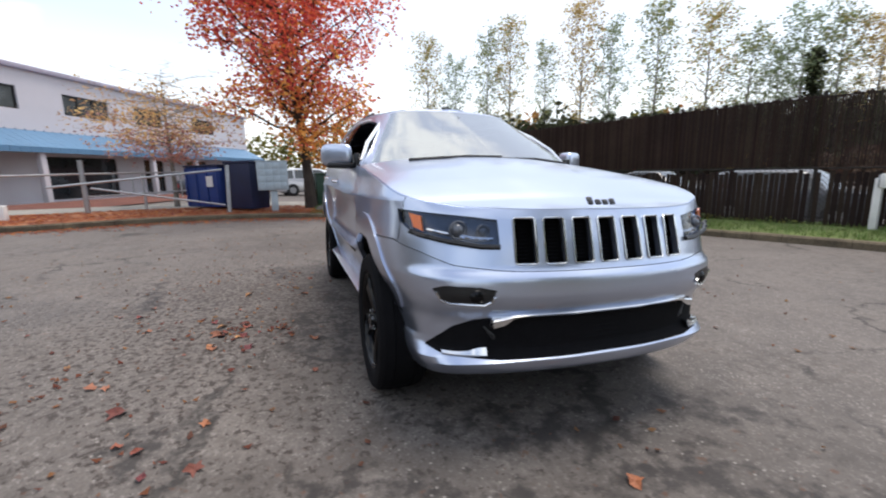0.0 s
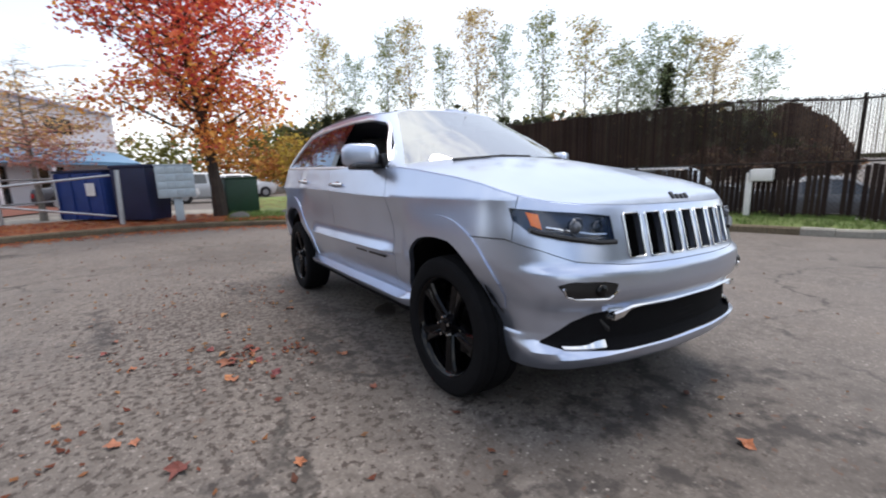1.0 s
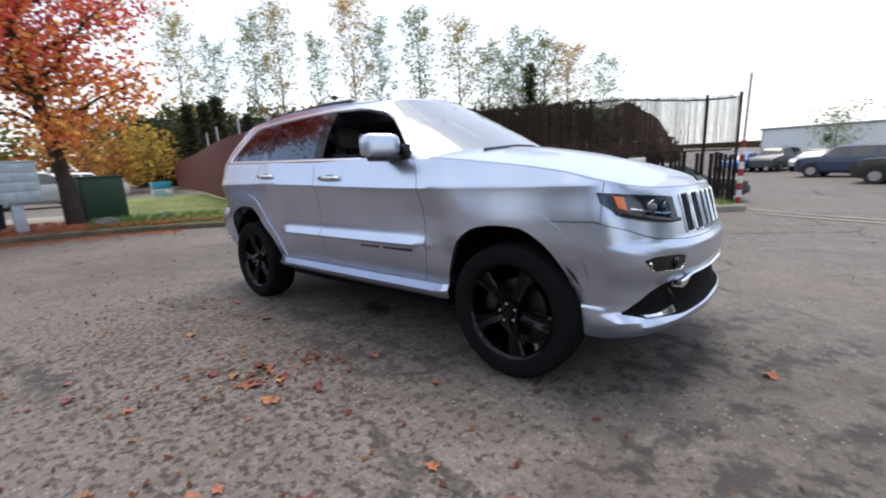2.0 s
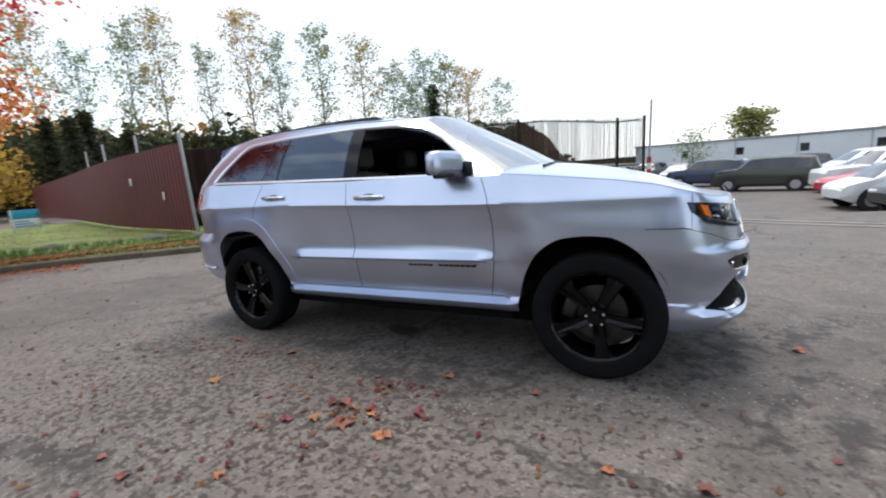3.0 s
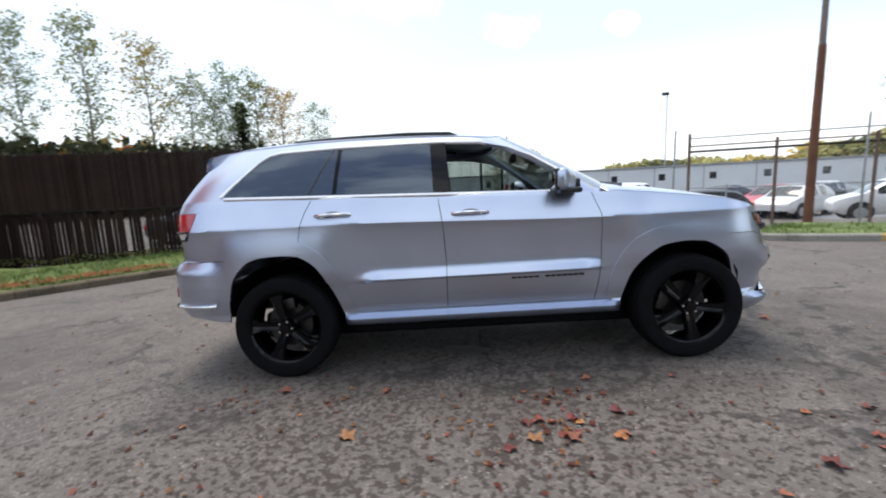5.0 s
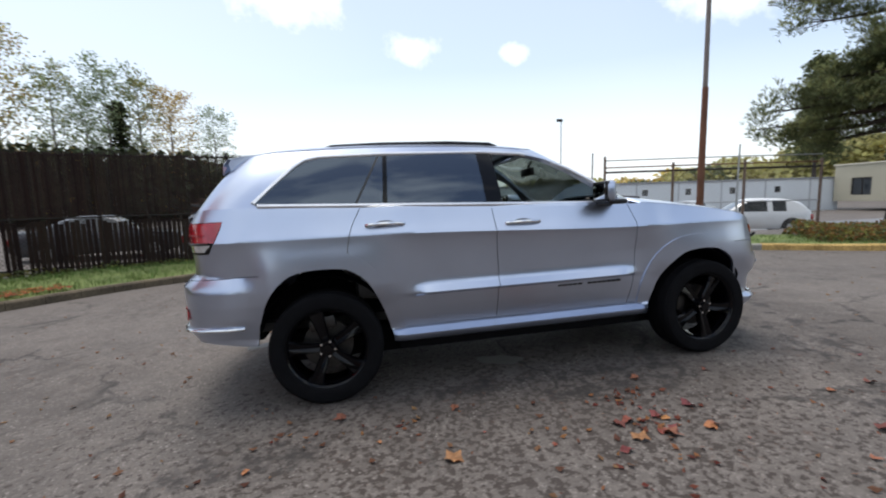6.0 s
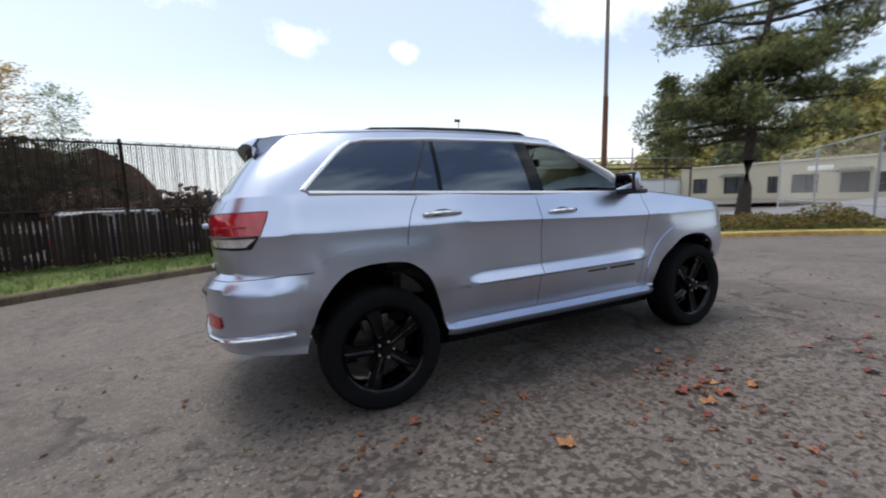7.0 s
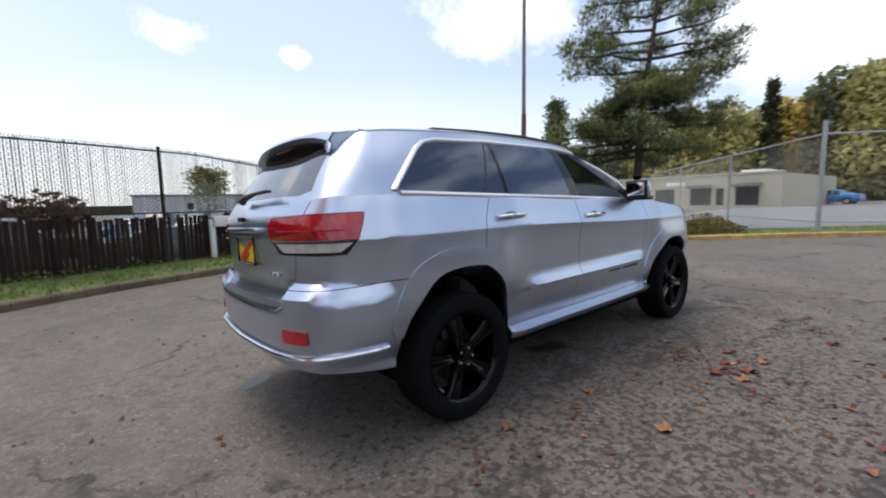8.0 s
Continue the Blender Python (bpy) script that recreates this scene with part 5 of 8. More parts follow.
for k in range(25):
    s = -1 + k / 12
    y = s * .555
    back = -2.10 + .07 * s * s
    rows.append([(back, y, 1.656 - .05 * s ** 4), (-2.03, y * .98, 1.630 - .045 * s ** 4), (-1.99, y * .97, 1.600 - .045 * s ** 4)])
ribbon(bm, rows)
thick(bm, .006)
part("spoiler_underside", bm, DARKTRIM, sp, "black spoiler underside")
bm = bmesh.new()
box(bm, -2.095, -2.085, -.14, .14, 1.640, 1.652, .003)
part("brake_light", bm, REDLENS, sp, "high red brake light")
# rear wiper
bm = bmesh.new()
tube(bm, [(-2.34, .06, 1.345), (-2.345, .0, 1.36), (-2.335, -.15, 1.375), (-2.315, -.33, 1.385)], .012, 6, taper=[2.2, 1.6, 1, .6])
box(bm, -2.35, -2.325, -.44, -.06, 1.368, 1.382, .004)
part("rear_wiper", bm, BLACK, car)
# number plate, its recess and lights
bm = bmesh.new()
box(bm, -2.36, -2.347, -.155, .155, .985, 1.125, .004)
plate = part("dealer_plate", bm, PLATEYELLOW, car, "yellow dealer plate with red slanting band")
bm = bmesh.new()
box(bm, -.002, .002, -.13, .13, -.016, .016, 0, pose(-2.3625, 0, 1.055, -24, 0, 0))
box(bm, -.002, .002, -.05, .12, -.008, .008, 0, pose(-2.363, -.01, 1.02, -24, 0, 0))
part("plate_print", bm, INKRED, plate)
bm = bmesh.new()
tube(bm, [(-2.363, u, v) for u, v in ((-.165, .978), (.165, .978), (.165, 1.132), (-.165, 1.132))], .008, 6, closed=True)
part("plate_frame", bm, DARKTRIM, plate)
bm = bmesh.new()
box(bm, -2.39, -2.34, -.30, .30, 1.16, 1.19, .008)
part("tailgate_grip", bm, PAINT, tailgate)
bm = bmesh.new()
for u in (-.02, .02, .06):
    box(bm, -2.377, -2.36, u - .014, u + .014, 1.225, 1.25, .004)
part("tailgate_mark", bm, DARKTRIM, tailgate, "small dark badge")
bm = bmesh.new()
for u in (-.40, -.46):
    box(bm, -2.35, -2.335, u - .02, u + .02, .93, .95, .003)
part("tailgate_mark", bm, CHROME, tailgate, "small bright badge")
# bumper step, chrome bar, reflectors, exhaust
bm = bmesh.new()
ribbon(bm, [[(-2.432 + .05 * (u / .55) ** 4, u, .779), (-2.425 + .05 * (u / .55) ** 4, u, .794), (-2.34, u, .806)] for u in [-.55 + k * .055 for k in range(21)]])
thick(bm, .01)
part("bumper_step", bm, BLACK, car, "black bumper step pad")
bm = bmesh.new()
line = [body_point(k, .56) for k in range(100, 150) if body_point(k, .56).x < -1.95]
full = [(p.x - .007, -p.y - .008 * (p.y > .7), .572 - .022 * math.cos(p.y)) for p in line] + [(p.x - .007, p.y + .008 * (p.y > .7), .572 - .022 * math.cos(p.y)) for p in line[-2::-1]]
tube(bm, full, .0115, 8)
part("chrome_strip", bm, CHROME, car, "chrome strip round the rear bumper")
for sgn in (-1, 1):
    bm = bmesh.new()
    rows = []
    for u in (.60, .64, .68, .72, .755):
        n = min(range(120, 150), key=lambda q: abs(PLAN[q].y - u))
        q = body_point(n, .66)
        rows.append([(q.x - .014, sgn * u, .622), (q.x - .013, sgn * u, .688)])
    ribbon(bm, rows)
    thick(bm, .008)
    part("reflector", bm, REDLENS, car, "red bumper reflector")
    bm = bmesh.new()
    tube(bm, [(-2.05, sgn * .50, .47), (-2.29, sgn * .50, .47)], .04, 14)
    part("exhaust_tip", bm, STEEL, car)

# door furniture
HANDLES = ((fdoors, -.065, 1.14), (rdoors, -1.03, 1.178))
for (pair, hx, hz) in HANDLES:
    for sgn, ob in ((-1, pair[0]), (1, pair[1])):
        bm = bmesh.new()
        n = min(range(40, 110), key=lambda k: abs(PLAN[k].x - hx))
        y = body_point(n, hz).y
        tube(bm, [(hx - .125, sgn * (y + .004), hz - .004), (hx - .10, sgn * (y + .026), hz), (hx, sgn * (y + .034), hz + .003), (hx + .10, sgn * (y + .026), hz), (hx + .125, sgn * (y + .004), hz - .004)], .0125, 8)
        part("door_handle", bm, CHROME, ob, "chrome pull handle")
        bm = bmesh.new()
        bmesh.ops.create_uvsphere(bm, u_segments=16, v_segments=8, radius=1, matrix=Matrix.Translation((hx, sgn * (y - .002), hz - .004)) @ Matrix.Diagonal((.075, .006, .028, 1)))
        part("handle_cup", bm, DARKTRIM, ob)
for sgn, ob in ((-1, fdoors[0]), (1, fdoors[1])):
    # model badge as plain small bars
    bm = bmesh.new()
    n = min(range(40, 110), key=lambda k: abs(PLAN[k].x - .45))
    y = body_point(n, .652).y
    for k0, k1 in ((0, 5), (6, 13)):
        bm = bmesh.new()
        for k in range(k0, k1):
            u = .225 + k * .04
            box(bm, u - .016, u + .016, sgn * (y + .002) - .003, sgn * (y + .002) + .003, .645, .660, .002)
            box(bm, u - .021, u + .021, sgn * (y + .001) - .002, sgn * (y + .001) + .002, .650, .655)
        part("door_badge", bm, DARKTRIM, ob, "dark raised lettering bars")
    # mirror
    my = .935
    bm = bmesh.new()
    bmesh.ops.create_cube(bm, size=1, matrix=Matrix.Translation((.60, sgn * (my + .055), 1.322)) @ Matrix.Diagonal((.20, .205, .150, 1)))
    bmesh.ops.bevel(bm, geom=bm.edges[:], offset=.062, segments=5, affect='EDGES', profile=.6)
    # the housing is swept: deep at the door, thin at its outer end
    for v in bm.verts:
        w = min(1, max(0, (abs(v.co.y) - (my - .05)) / .205))
        v.co.x = .50 + (v.co.x - .50) * (1 - .66 * w)
    mir = part("door_mirror", bm, PAINT, car, "silver door mirror with black base")
    bm = bmesh.new()
    box(bm, .53, .68, min(sgn * .84, sgn * 1.06), max(sgn * .84, sgn * 1.06), 1.228, 1.266, .014)
    box(bm, .56, .72, min(sgn * .845, sgn * .875), max(sgn * .845, sgn * .875), 1.235, 1.33, .008)
    part("mirror_base", bm, DARKTRIM, mir)
    bm = bmesh.new()
    box(bm, .497, .53, min(sgn * .90, sgn * 1.082), max(sgn * .90, sgn * 1.082), 1.250, 1.394, .012)
    part("mirror_bezel", bm, DARKTRIM, mir)
    bm = bmesh.new()
    box(bm, .491, .496, min(sgn * .918, sgn * 1.064), max(sgn * .918, sgn * 1.064), 1.268, 1.376, .002)
    part("mirror_glass", bm, mat("mirror_silver" + ("_r" if sgn < 0 else "_l"), (.75, .77, .80), rough=.04, metal=1, var=.02), mir)
# wipers at the windscreen's foot
bm = bmesh.new()
tube(bm, [(1.11, -.60, 1.273), (1.10, -.2, 1.306), (1.10, .05, 1.308)], .009, 6)
tube(bm, [(1.13, -.05, 1.293), (1.115, .3, 1.300), (1.04, .6, 1.280)], .009, 6)
rows = [[(1.13, u, 1.270 - .03 * (u / .7) ** 2), (1.19, u, 1.273 - .045 * (u / .7) ** 2)] for u in [-.70 + k * .1 for k in range(15)]]
ribbon(bm, rows)
part("windscreen_wiper", bm, BLACK, car)

# wheels
def tyre_mesh():
    bm = bmesh.new()
    prof = [(.262, -.10), (.285, -.122), (.325, -.132), (.362, -.125), (.381, -.105), (.385, -.06), (.386, -.058), (.380, -.055), (.380, -.045), (.387, -.042), (.388, .0), (.387, .042), (.380, .045), (.380, .055), (.386, .058), (.385, .06), (.381, .105), (.362, .125), (.325, .132), (.285, .122), (.262, .10)]
    seg = 72
    rings = [[bm.verts.new((r * math.cos(a), w, r * math.sin(a))) for r, w in prof] for a in [k * math.tau / seg for k in range(seg)]]
    for k in range(seg):
        A_, B_ = rings[k], rings[(k + 1) % seg]
        for i in range(len(prof) - 1):
            bm.faces.new((A_[i], B_[i], B_[i + 1], A_[i + 1]))
    # shoulder lugs
    for k in range(seg):
        if k % 2 == 0:
            a = (k + .5) * math.tau / seg
            for s in (-1, 1):
                box(bm, .366, .3795, s * .085 - .022, s * .085 + .022, -.010, .010, 0, Matrix.Rotation(-a, 4, 'Y'))
    return bm


def rim_mesh():
    bm = bmesh.new()
    prof = [(.268, -.11), (.272, -.115), (.262, -.108), (.25, -.085), (.245, .06), (.25, .10)]
    seg = 60
    rings = [[bm.verts.new((r * math.cos(a), w, r * math.sin(a))) for r, w in prof] for a in [k * math.tau / seg for k in range(seg)]]
    for k in range(seg):
        A_, B_ = rings[k], rings[(k + 1) % seg]
        for i in range(len(prof) - 1):
            bm.faces.new((A_[i], B_[i], B_[i + 1], A_[i + 1]))
    return bm


def spoke_mesh():
    """One broad spoke with a shallow channel down its middle."""
    bm = bmesh.new()
    rows = []
    for t in [k / 8 for k in range(9)]:
        r = .045 + t * .208
        w = .030 + .016 * t + .012 * smoothstep(.7, 1, t)
        face = -.078 - .022 * math.sin(t * math.pi / 2)
        rows.append([(r, face + .055, -w * .9), (r, face + .012, -w), (r, face, -w * .80), (r, face + .004, -w * .3), (r, face + .009, 0), (r, face + .004, w * .3), (r, face, w * .80), (r, face + .012, w), (r, face + .055, w * .9)])
    ribbon(bm, rows)
    return bm


tyre_me = finish("tyre", tyre_mesh(), RUBBER, angle=25)
rim_me = finish("rim", rim_mesh(), GLOSSBLACK)
spoke_me = finish("spoke", spoke_mesh(), GLOSSBLACK, angle=30)
hub = bmesh.new()
bmesh.ops.create_cone(hub, cap_ends=True, segments=32, radius1=.062, radius2=.052, depth=.05, matrix=Matrix.Translation((0, -.075, 0)) @ Matrix.Rotation(math.radians(90), 4, 'X'))
bmesh.ops.create_cone(hub, cap_ends=True, segments=32, radius1=.033, radius2=.030, depth=.02, matrix=Matrix.Translation((0, -.105, 0)) @ Matrix.Rotation(math.radians(90), 4, 'X'))
hub_me = finish("hub", hub, GLOSSBLACK)
nut = bmesh.new()
bmesh.ops.create_cone(nut, cap_ends=True, segments=6, radius1=.0105, radius2=.008, depth=.022, matrix=Matrix.Rotation(math.radians(90), 4, 'X'))
nut_me = finish("wheel_nut", nut, CHROME, smooth=False)
disc = bmesh.new()
bmesh.ops.create_cone(disc, cap_ends=True, segments=48, radius1=.172, radius2=.172, depth=.024, matrix=Matrix.Translation((0, .02, 0)) @ Matrix.Rotation(math.radians(90), 4, 'X'))
disc_me = finish("brake_disc", disc, STEEL)
cal = bmesh.new()
box(cal, -.205, -.115, -.035, .06, -.09, .09, .015)
cal_me = finish("brake_caliper", cal, STEEL)
for wx, turn in ((1.4575, 9), (-1.4575, 40)):
    for sgn in (-1, 1):
        wheel = new("wheel")
        wheel.parent = car
        tagged(wheel, "black five-spoke alloy wheel with road tyre")
        wheel.matrix_local = pose(wx, sgn * .806, .376, 0, turn, 0 if sgn < 0 else 180) @ Matrix.Diagonal((.97, .98, .97, 1))
        for nm, me, mm in [("tyre", tyre_me, Matrix()), ("rim", rim_me, Matrix()), ("hub", hub_me, Matrix()), ("brake_disc", disc_me, Matrix()), ("brake_caliper", cal_me, Matrix.Rotation(math.radians(turn), 4, 'Y'))] + \
                [("spoke", spoke_me, Matrix.Rotation(math.radians(72 * k), 4, 'Y')) for k in range(5)] + \
                [("wheel_nut", nut_me, Matrix.Rotation(math.radians(72 * k + 36), 4, 'Y') @ Matrix.Translation((.052, -.103, 0))) for k in range(5)]:
            ob = new(nm, me)
            ob.parent = wheel
            ob.matrix_local = mm
# wheel housings and underside
for wx in (1.405, -1.455):
    for sgn in (-1, 1):
        bm = bmesh.new()
        seg = 28
        rings = []
        for k in range(seg + 1):
            a = math.radians(11 + 158 * k / seg)
            r = .455
            yo = .80 + .09 * smoothstep(.15, .55, math.sin(a))
            rings.append([(wx + r * math.cos(a), sgn * yo, .395 + r * math.sin(a)), (wx + r * math.cos(a), sgn * .52, .395 + r * math.sin(a)), (wx, sgn * .52, .395)])
        ribbon(bm, rings)
        part("wheel_liner", bm, RUBBER, car, smooth=False)
bm = bmesh.new()
box(bm, -1.75, 1.75, -.60, .60, .205, .42, .04)
box(bm, -.97, .93, -.80, .80, .28, .45, .03)
box(bm, -2.2, -1.9, -.62, .62, .40, .60, .02)
part("underbody", bm, RUBBER, car)
for x0, x1, z0, z1 in ((1.02, 2.02, .86, .98), (-2.2, -1.0, .90, 1.0)):
    bm = bmesh.new()
    box(bm, x0, x1, -.58, .58, z0, z1)
    part("inner_panel", bm, BLACK, car)

# cabin
def cushion(bm, x0, x1, y0, y1, z0, z1, b=.05, m=None):
    box(bm, x0, x1, y0, y1, z0, z1, b, m)


bm = bmesh.new()
box(bm, -1.0, 1.0, -.80, .80, .44, .50)
box(bm, -2.05, -1.005, -.62, .62, .46, .52)
part("cabin_floor", bm, BLACK, car)
bm = bmesh.new()
cushion(bm, .62, 1.08, -.78, .78, .95, 1.222, .06)
cushion(bm, .40, .75, -.12, .12, .55, 1.05, .05)
part("dashboard", bm, LEATHER, car, "black dashboard")
bm = bmesh.new()
tube(bm, [(.50 + .05 * math.sin(a), .38 + .18 * math.cos(a), 1.13 + .17 * math.sin(a)) for a in [k * math.tau / 24 for k in range(24)]], .016, 8, closed=True)
rod(bm, (.50, .38, 1.13), (.68, .38, 1.08), .03)
box(bm, .49, .52, .21, .55, 1.11, 1.15, .01)
part("steering_wheel", bm, LEATHER, car)
for y in (-.38, .38):
    bm = bmesh.new()
    cushion(bm, -.35, .20, y - .26, y + .26, .62, .80, .06)
    cushion(bm, -.07, .09, y - .25, y + .25, 0, .62, .06, Matrix.Translation((-.33, 0, .74)) @ Matrix.Rotation(math.radians(-14), 4, 'Y'))
    seat = part("front_seat", bm, LEATHER, car, "black leather seat")
    bm = bmesh.new()
    cushion(bm, -.59, -.47, y - .13, y + .13, 1.38, 1.57, .045)
    for u in (-.05, .05):
        rod(bm, (-.51, y + u, 1.28), (-.53, y + u, 1.42), .007)
    part("headrest", bm, LEATHER, seat)
bm = bmesh.new()
cushion(bm, -1.25, -.72, -.66, .66, .62, .82, .06)
cushion(bm, -.07, .09, -.66, .66, 0, .58, .06, Matrix.Translation((-1.24, 0, .76)) @ Matrix.Rotation(math.radians(-16), 4, 'Y'))
bench = part("rear_seat", bm, LEATHER, car, "black leather rear bench")
for y in (-.42, 0, .42):
    bm = bmesh.new()
    cushion(bm, -1.50, -1.39, y - .12, y + .12, 1.33, 1.49, .04)
    part("headrest", bm, LEATHER, bench)
for sgn in (-1, 1):
    bm = bmesh.new()
    box(bm, -.98, .82, sgn * .80 - .02, sgn * .80 + .02, .48, 1.215, .01)
    part("door_lining", bm, LEATHER, car)
bm = bmesh.new()
box(bm, .36, .40, -.12, .12, 1.53, 1.60, .012)
rod(bm, (.38, 0, 1.59), (.42, 0, 1.66), .01)
part("cabin_mirror", bm, DARKTRIM, car)

# ==== trees ====
BARK = mat("dark_bark", (.055, .042, .034), rough=.95, var=.4, scale=5, fine=30, bump=.8, bump_scale=25)
PALEBARK = mat("pale_bark", (.22, .20, .17), rough=.9, var=.4, scale=3, fine=20, bump=.5, bump_scale=20)


def leafy(name, base, tint, amount=.4, scale=.5, var=.3):
    m = mat(name, base, rough=.7, var=var, scale=scale, fine=scale * 6, island=amount, tint=tint, spec=.3)
    b = m.node_tree.nodes["Principled BSDF"]
    b.inputs["Subsurface Weight"].default_value = 0.0
    # thin leaves let light through
    n, l = m.node_tree.nodes, m.node_tree.links
    tr, mx = n.new("ShaderNodeBsdfTranslucent"), n.new("ShaderNodeMixShader")
    mx.inputs["Fac"].default_value = .4
    src = b.inputs["Base Color"].links[0].from_socket
    l.new(src, tr.inputs["Color"])
    out = n["Material Output"]
    l.new(b.outputs["BSDF"], mx.inputs[1])
    l.new(tr.outputs["BSDF"], mx.inputs[2])
    l.new(mx.outputs["Shader"], out.inputs["Surface"])
    return m


MAPLE = leafy("red_maple_leaf", (.76, .085, .085), (.88, .19, .12), .35, .45, .3)
MAPLEORANGE = leafy("orange_maple_leaf", (.80, .29, .07), (.88, .40, .12), .35, .6, .25)
THINORANGE = leafy("thin_orange_leaf", (.62, .34, .14), (.68, .46, .22), .35, .8, .2)
PINKLEAF = leafy("pink_leaf", (.46, .18, .15), (.56, .32, .26), .3, .8, .2)
POPLAR = leafy("poplar_leaf", (.25, .27, .10), (.38, .36, .15), .35, .25, .3)
POPLARGOLD = leafy("poplar_gold_leaf", (.46, .33, .12), (.55, .40, .17), .35, .25, .3)
POPLARGREEN = leafy("poplar_green_leaf", (.17, .23, .12), (.27, .32, .17), .35, .25, .3)
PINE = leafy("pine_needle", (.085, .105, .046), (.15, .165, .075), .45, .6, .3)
# the same needles again, with light from above put into the colour
PINELIT = leafy("pine_needle_lit", (.22, .24, .10), (.31, .32, .14), .4, .6, .3)
# far hill leaves: near tones paled, distance haze put into the colour
HAZYOLIVE = leafy("hazy_olive_leaf", (.36, .35, .14), (.46, .42, .18), .25, .15, .25)
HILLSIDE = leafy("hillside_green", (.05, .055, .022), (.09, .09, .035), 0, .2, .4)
HAZYGOLD = leafy("hazy_gold_leaf", (.58, .44, .12), (.66, .50, .16), .25, .2, .25)
HAZYDARK = leafy("hazy_conifer_leaf", (.11, .13, .075), (.16, .175, .10), .25, .15, .25)
DARKWOOD = leafy("dark_wood_leaf", (.034, .045, .022), (.07, .075, .035), .45, .15, .3)
OLIVE = leafy("olive_leaf", (.11, .12, .03), (.20, .18, .05), .4, .15, .3)
GOLD = leafy("gold_leaf", (.33, .22, .04), (.42, .27, .06), .4, .2, .3)
RUSTLEAF = leafy("rust_leaf", (.30, .11, .03), (.40, .18, .05), .4, .2, .3)


def add_leaf(bm, rng, p, size, flat=.4, long=1.0):
    a = Vector((rng.gauss(0, 1), rng.gauss(0, 1), rng.gauss(0, flat))).normalized()
    b = a.cross(Vector((rng.gauss(0, 1), rng.gauss(0, 1), rng.gauss(0, 1))).normalized())
    if b.length < .05:
        return
    b.normalize()
    s = size * rng.uniform(.6, 1.25)
    v = [bm.verts.new(p + a * s * long), bm.verts.new(p + b * s * .6), bm.verts.new(p - a * s * long), bm.verts.new(p - b * s * .6)]
    bm.faces.new(v)


def make_tree(name, label, H, r0, base, prof, limbs, leaves, size, leaf_mats, seed, category="tree", bark=BARK, rise=.55, droop=0.0, clump=.35, sub=5, lean=(0, 0), flat=.4, long=1.0, split=None, pads=False):
    """A tapered trunk with limbs and twigs; leaf clumps sit along the twigs, so that gaps stay open."""
    rng = random.Random(seed)
    root = empty(name, label, category)
    bm = bmesh.new()
    n = 9
    spine = [Vector((lean[0] * (k / n) ** 1.5 + rng.uniform(-.03, .03) * H * .08 * (k > 0), lean[1] * (k / n) ** 1.5 + rng.uniform(-.03, .03) * H * .08 * (k > 0), H * .97 * k / n - (.15 if k == 0 else 0))) for k in range(n + 1)]
    tube(bm, spine, r0, 9, taper=[1.25] + [max(.06, (1 - k / n) ** .9) for k in range(1, n + 1)])
    twigs = []
    for i in range(limbs):
        f = base + (1 - base) * ((i + rng.random()) / limbs) ** .9 * .97
        z = f * H
        k = min(n - 1, int(f / .97 * n))
        p = spine[k].lerp(spine[k + 1], min(1, f / .97 * n - k))
        reach = prof(f) * rng.uniform(.75, 1.12)
        ang = i * 2.399 + rng.uniform(-.4, .4)
        up = rise * rng.uniform(.6, 1.3) - droop
        d = Vector((math.cos(ang), math.sin(ang), up))
        pts = [p]
        m = 5
        for s in range(1, m + 1):
            t = s / m
            q = p + d * reach * t + Vector((rng.uniform(-.08, .08), rng.uniform(-.08, .08), rng.uniform(-.05, .05) - droop * reach * t * t * .3)) * reach
            pts.append(q)
        rb = max(.008, r0 * .42 * (1 - f) ** .6)
        tube(bm, pts, rb, 6, taper=[1, .8, .6, .45, .3, .15])
        for s in range(1, m + 1):
            w = (s / m) ** 1.0
            for _ in range(max(1, int(sub * (.4 + w)))):
                dd = Vector((rng.gauss(0, 1), rng.gauss(0, 1), rng.gauss(0, .25 if pads else .7))).normalized() * reach * rng.uniform(.10, .34)
                e = pts[s] + dd
                if rng.random() < .55:
                    tube(bm, [pts[s], pts[s] + dd * .5 + Vector((0, 0, rng.uniform(-.04, .08))), e], max(.004, rb * .22), 4, taper=[1, .7, .3])
                twigs.append(e)
    part("trunk", bm, bark, root)
    mats = leaf_mats
    lists = [bmesh.new() for _ in mats]
    for _ in range(leaves):
        e = rng.choice(twigs)
        q = e + Vector((rng.gauss(0, clump), rng.gauss(0, clump), rng.gauss(0, clump * (.35 if pads else .7))))
        if split:
            i = split(q, rng)
            if i is None:
                continue
        else:
            i = rng.randrange(len(mats))
        add_leaf(lists[i], rng, q, size, flat, long)
    for b, m in zip(lists, mats):
        part("crown", b, m, root, smooth=False)
    return root


def put(ob, x, y, z=None, turn=0, scale=1.0, sz=None):
    ob.matrix_world = Matrix.LocRotScale((x, y, height(x, y) if z is None else z), Euler((0, 0, math.radians(turn))), (scale, scale, sz or scale))
    return ob


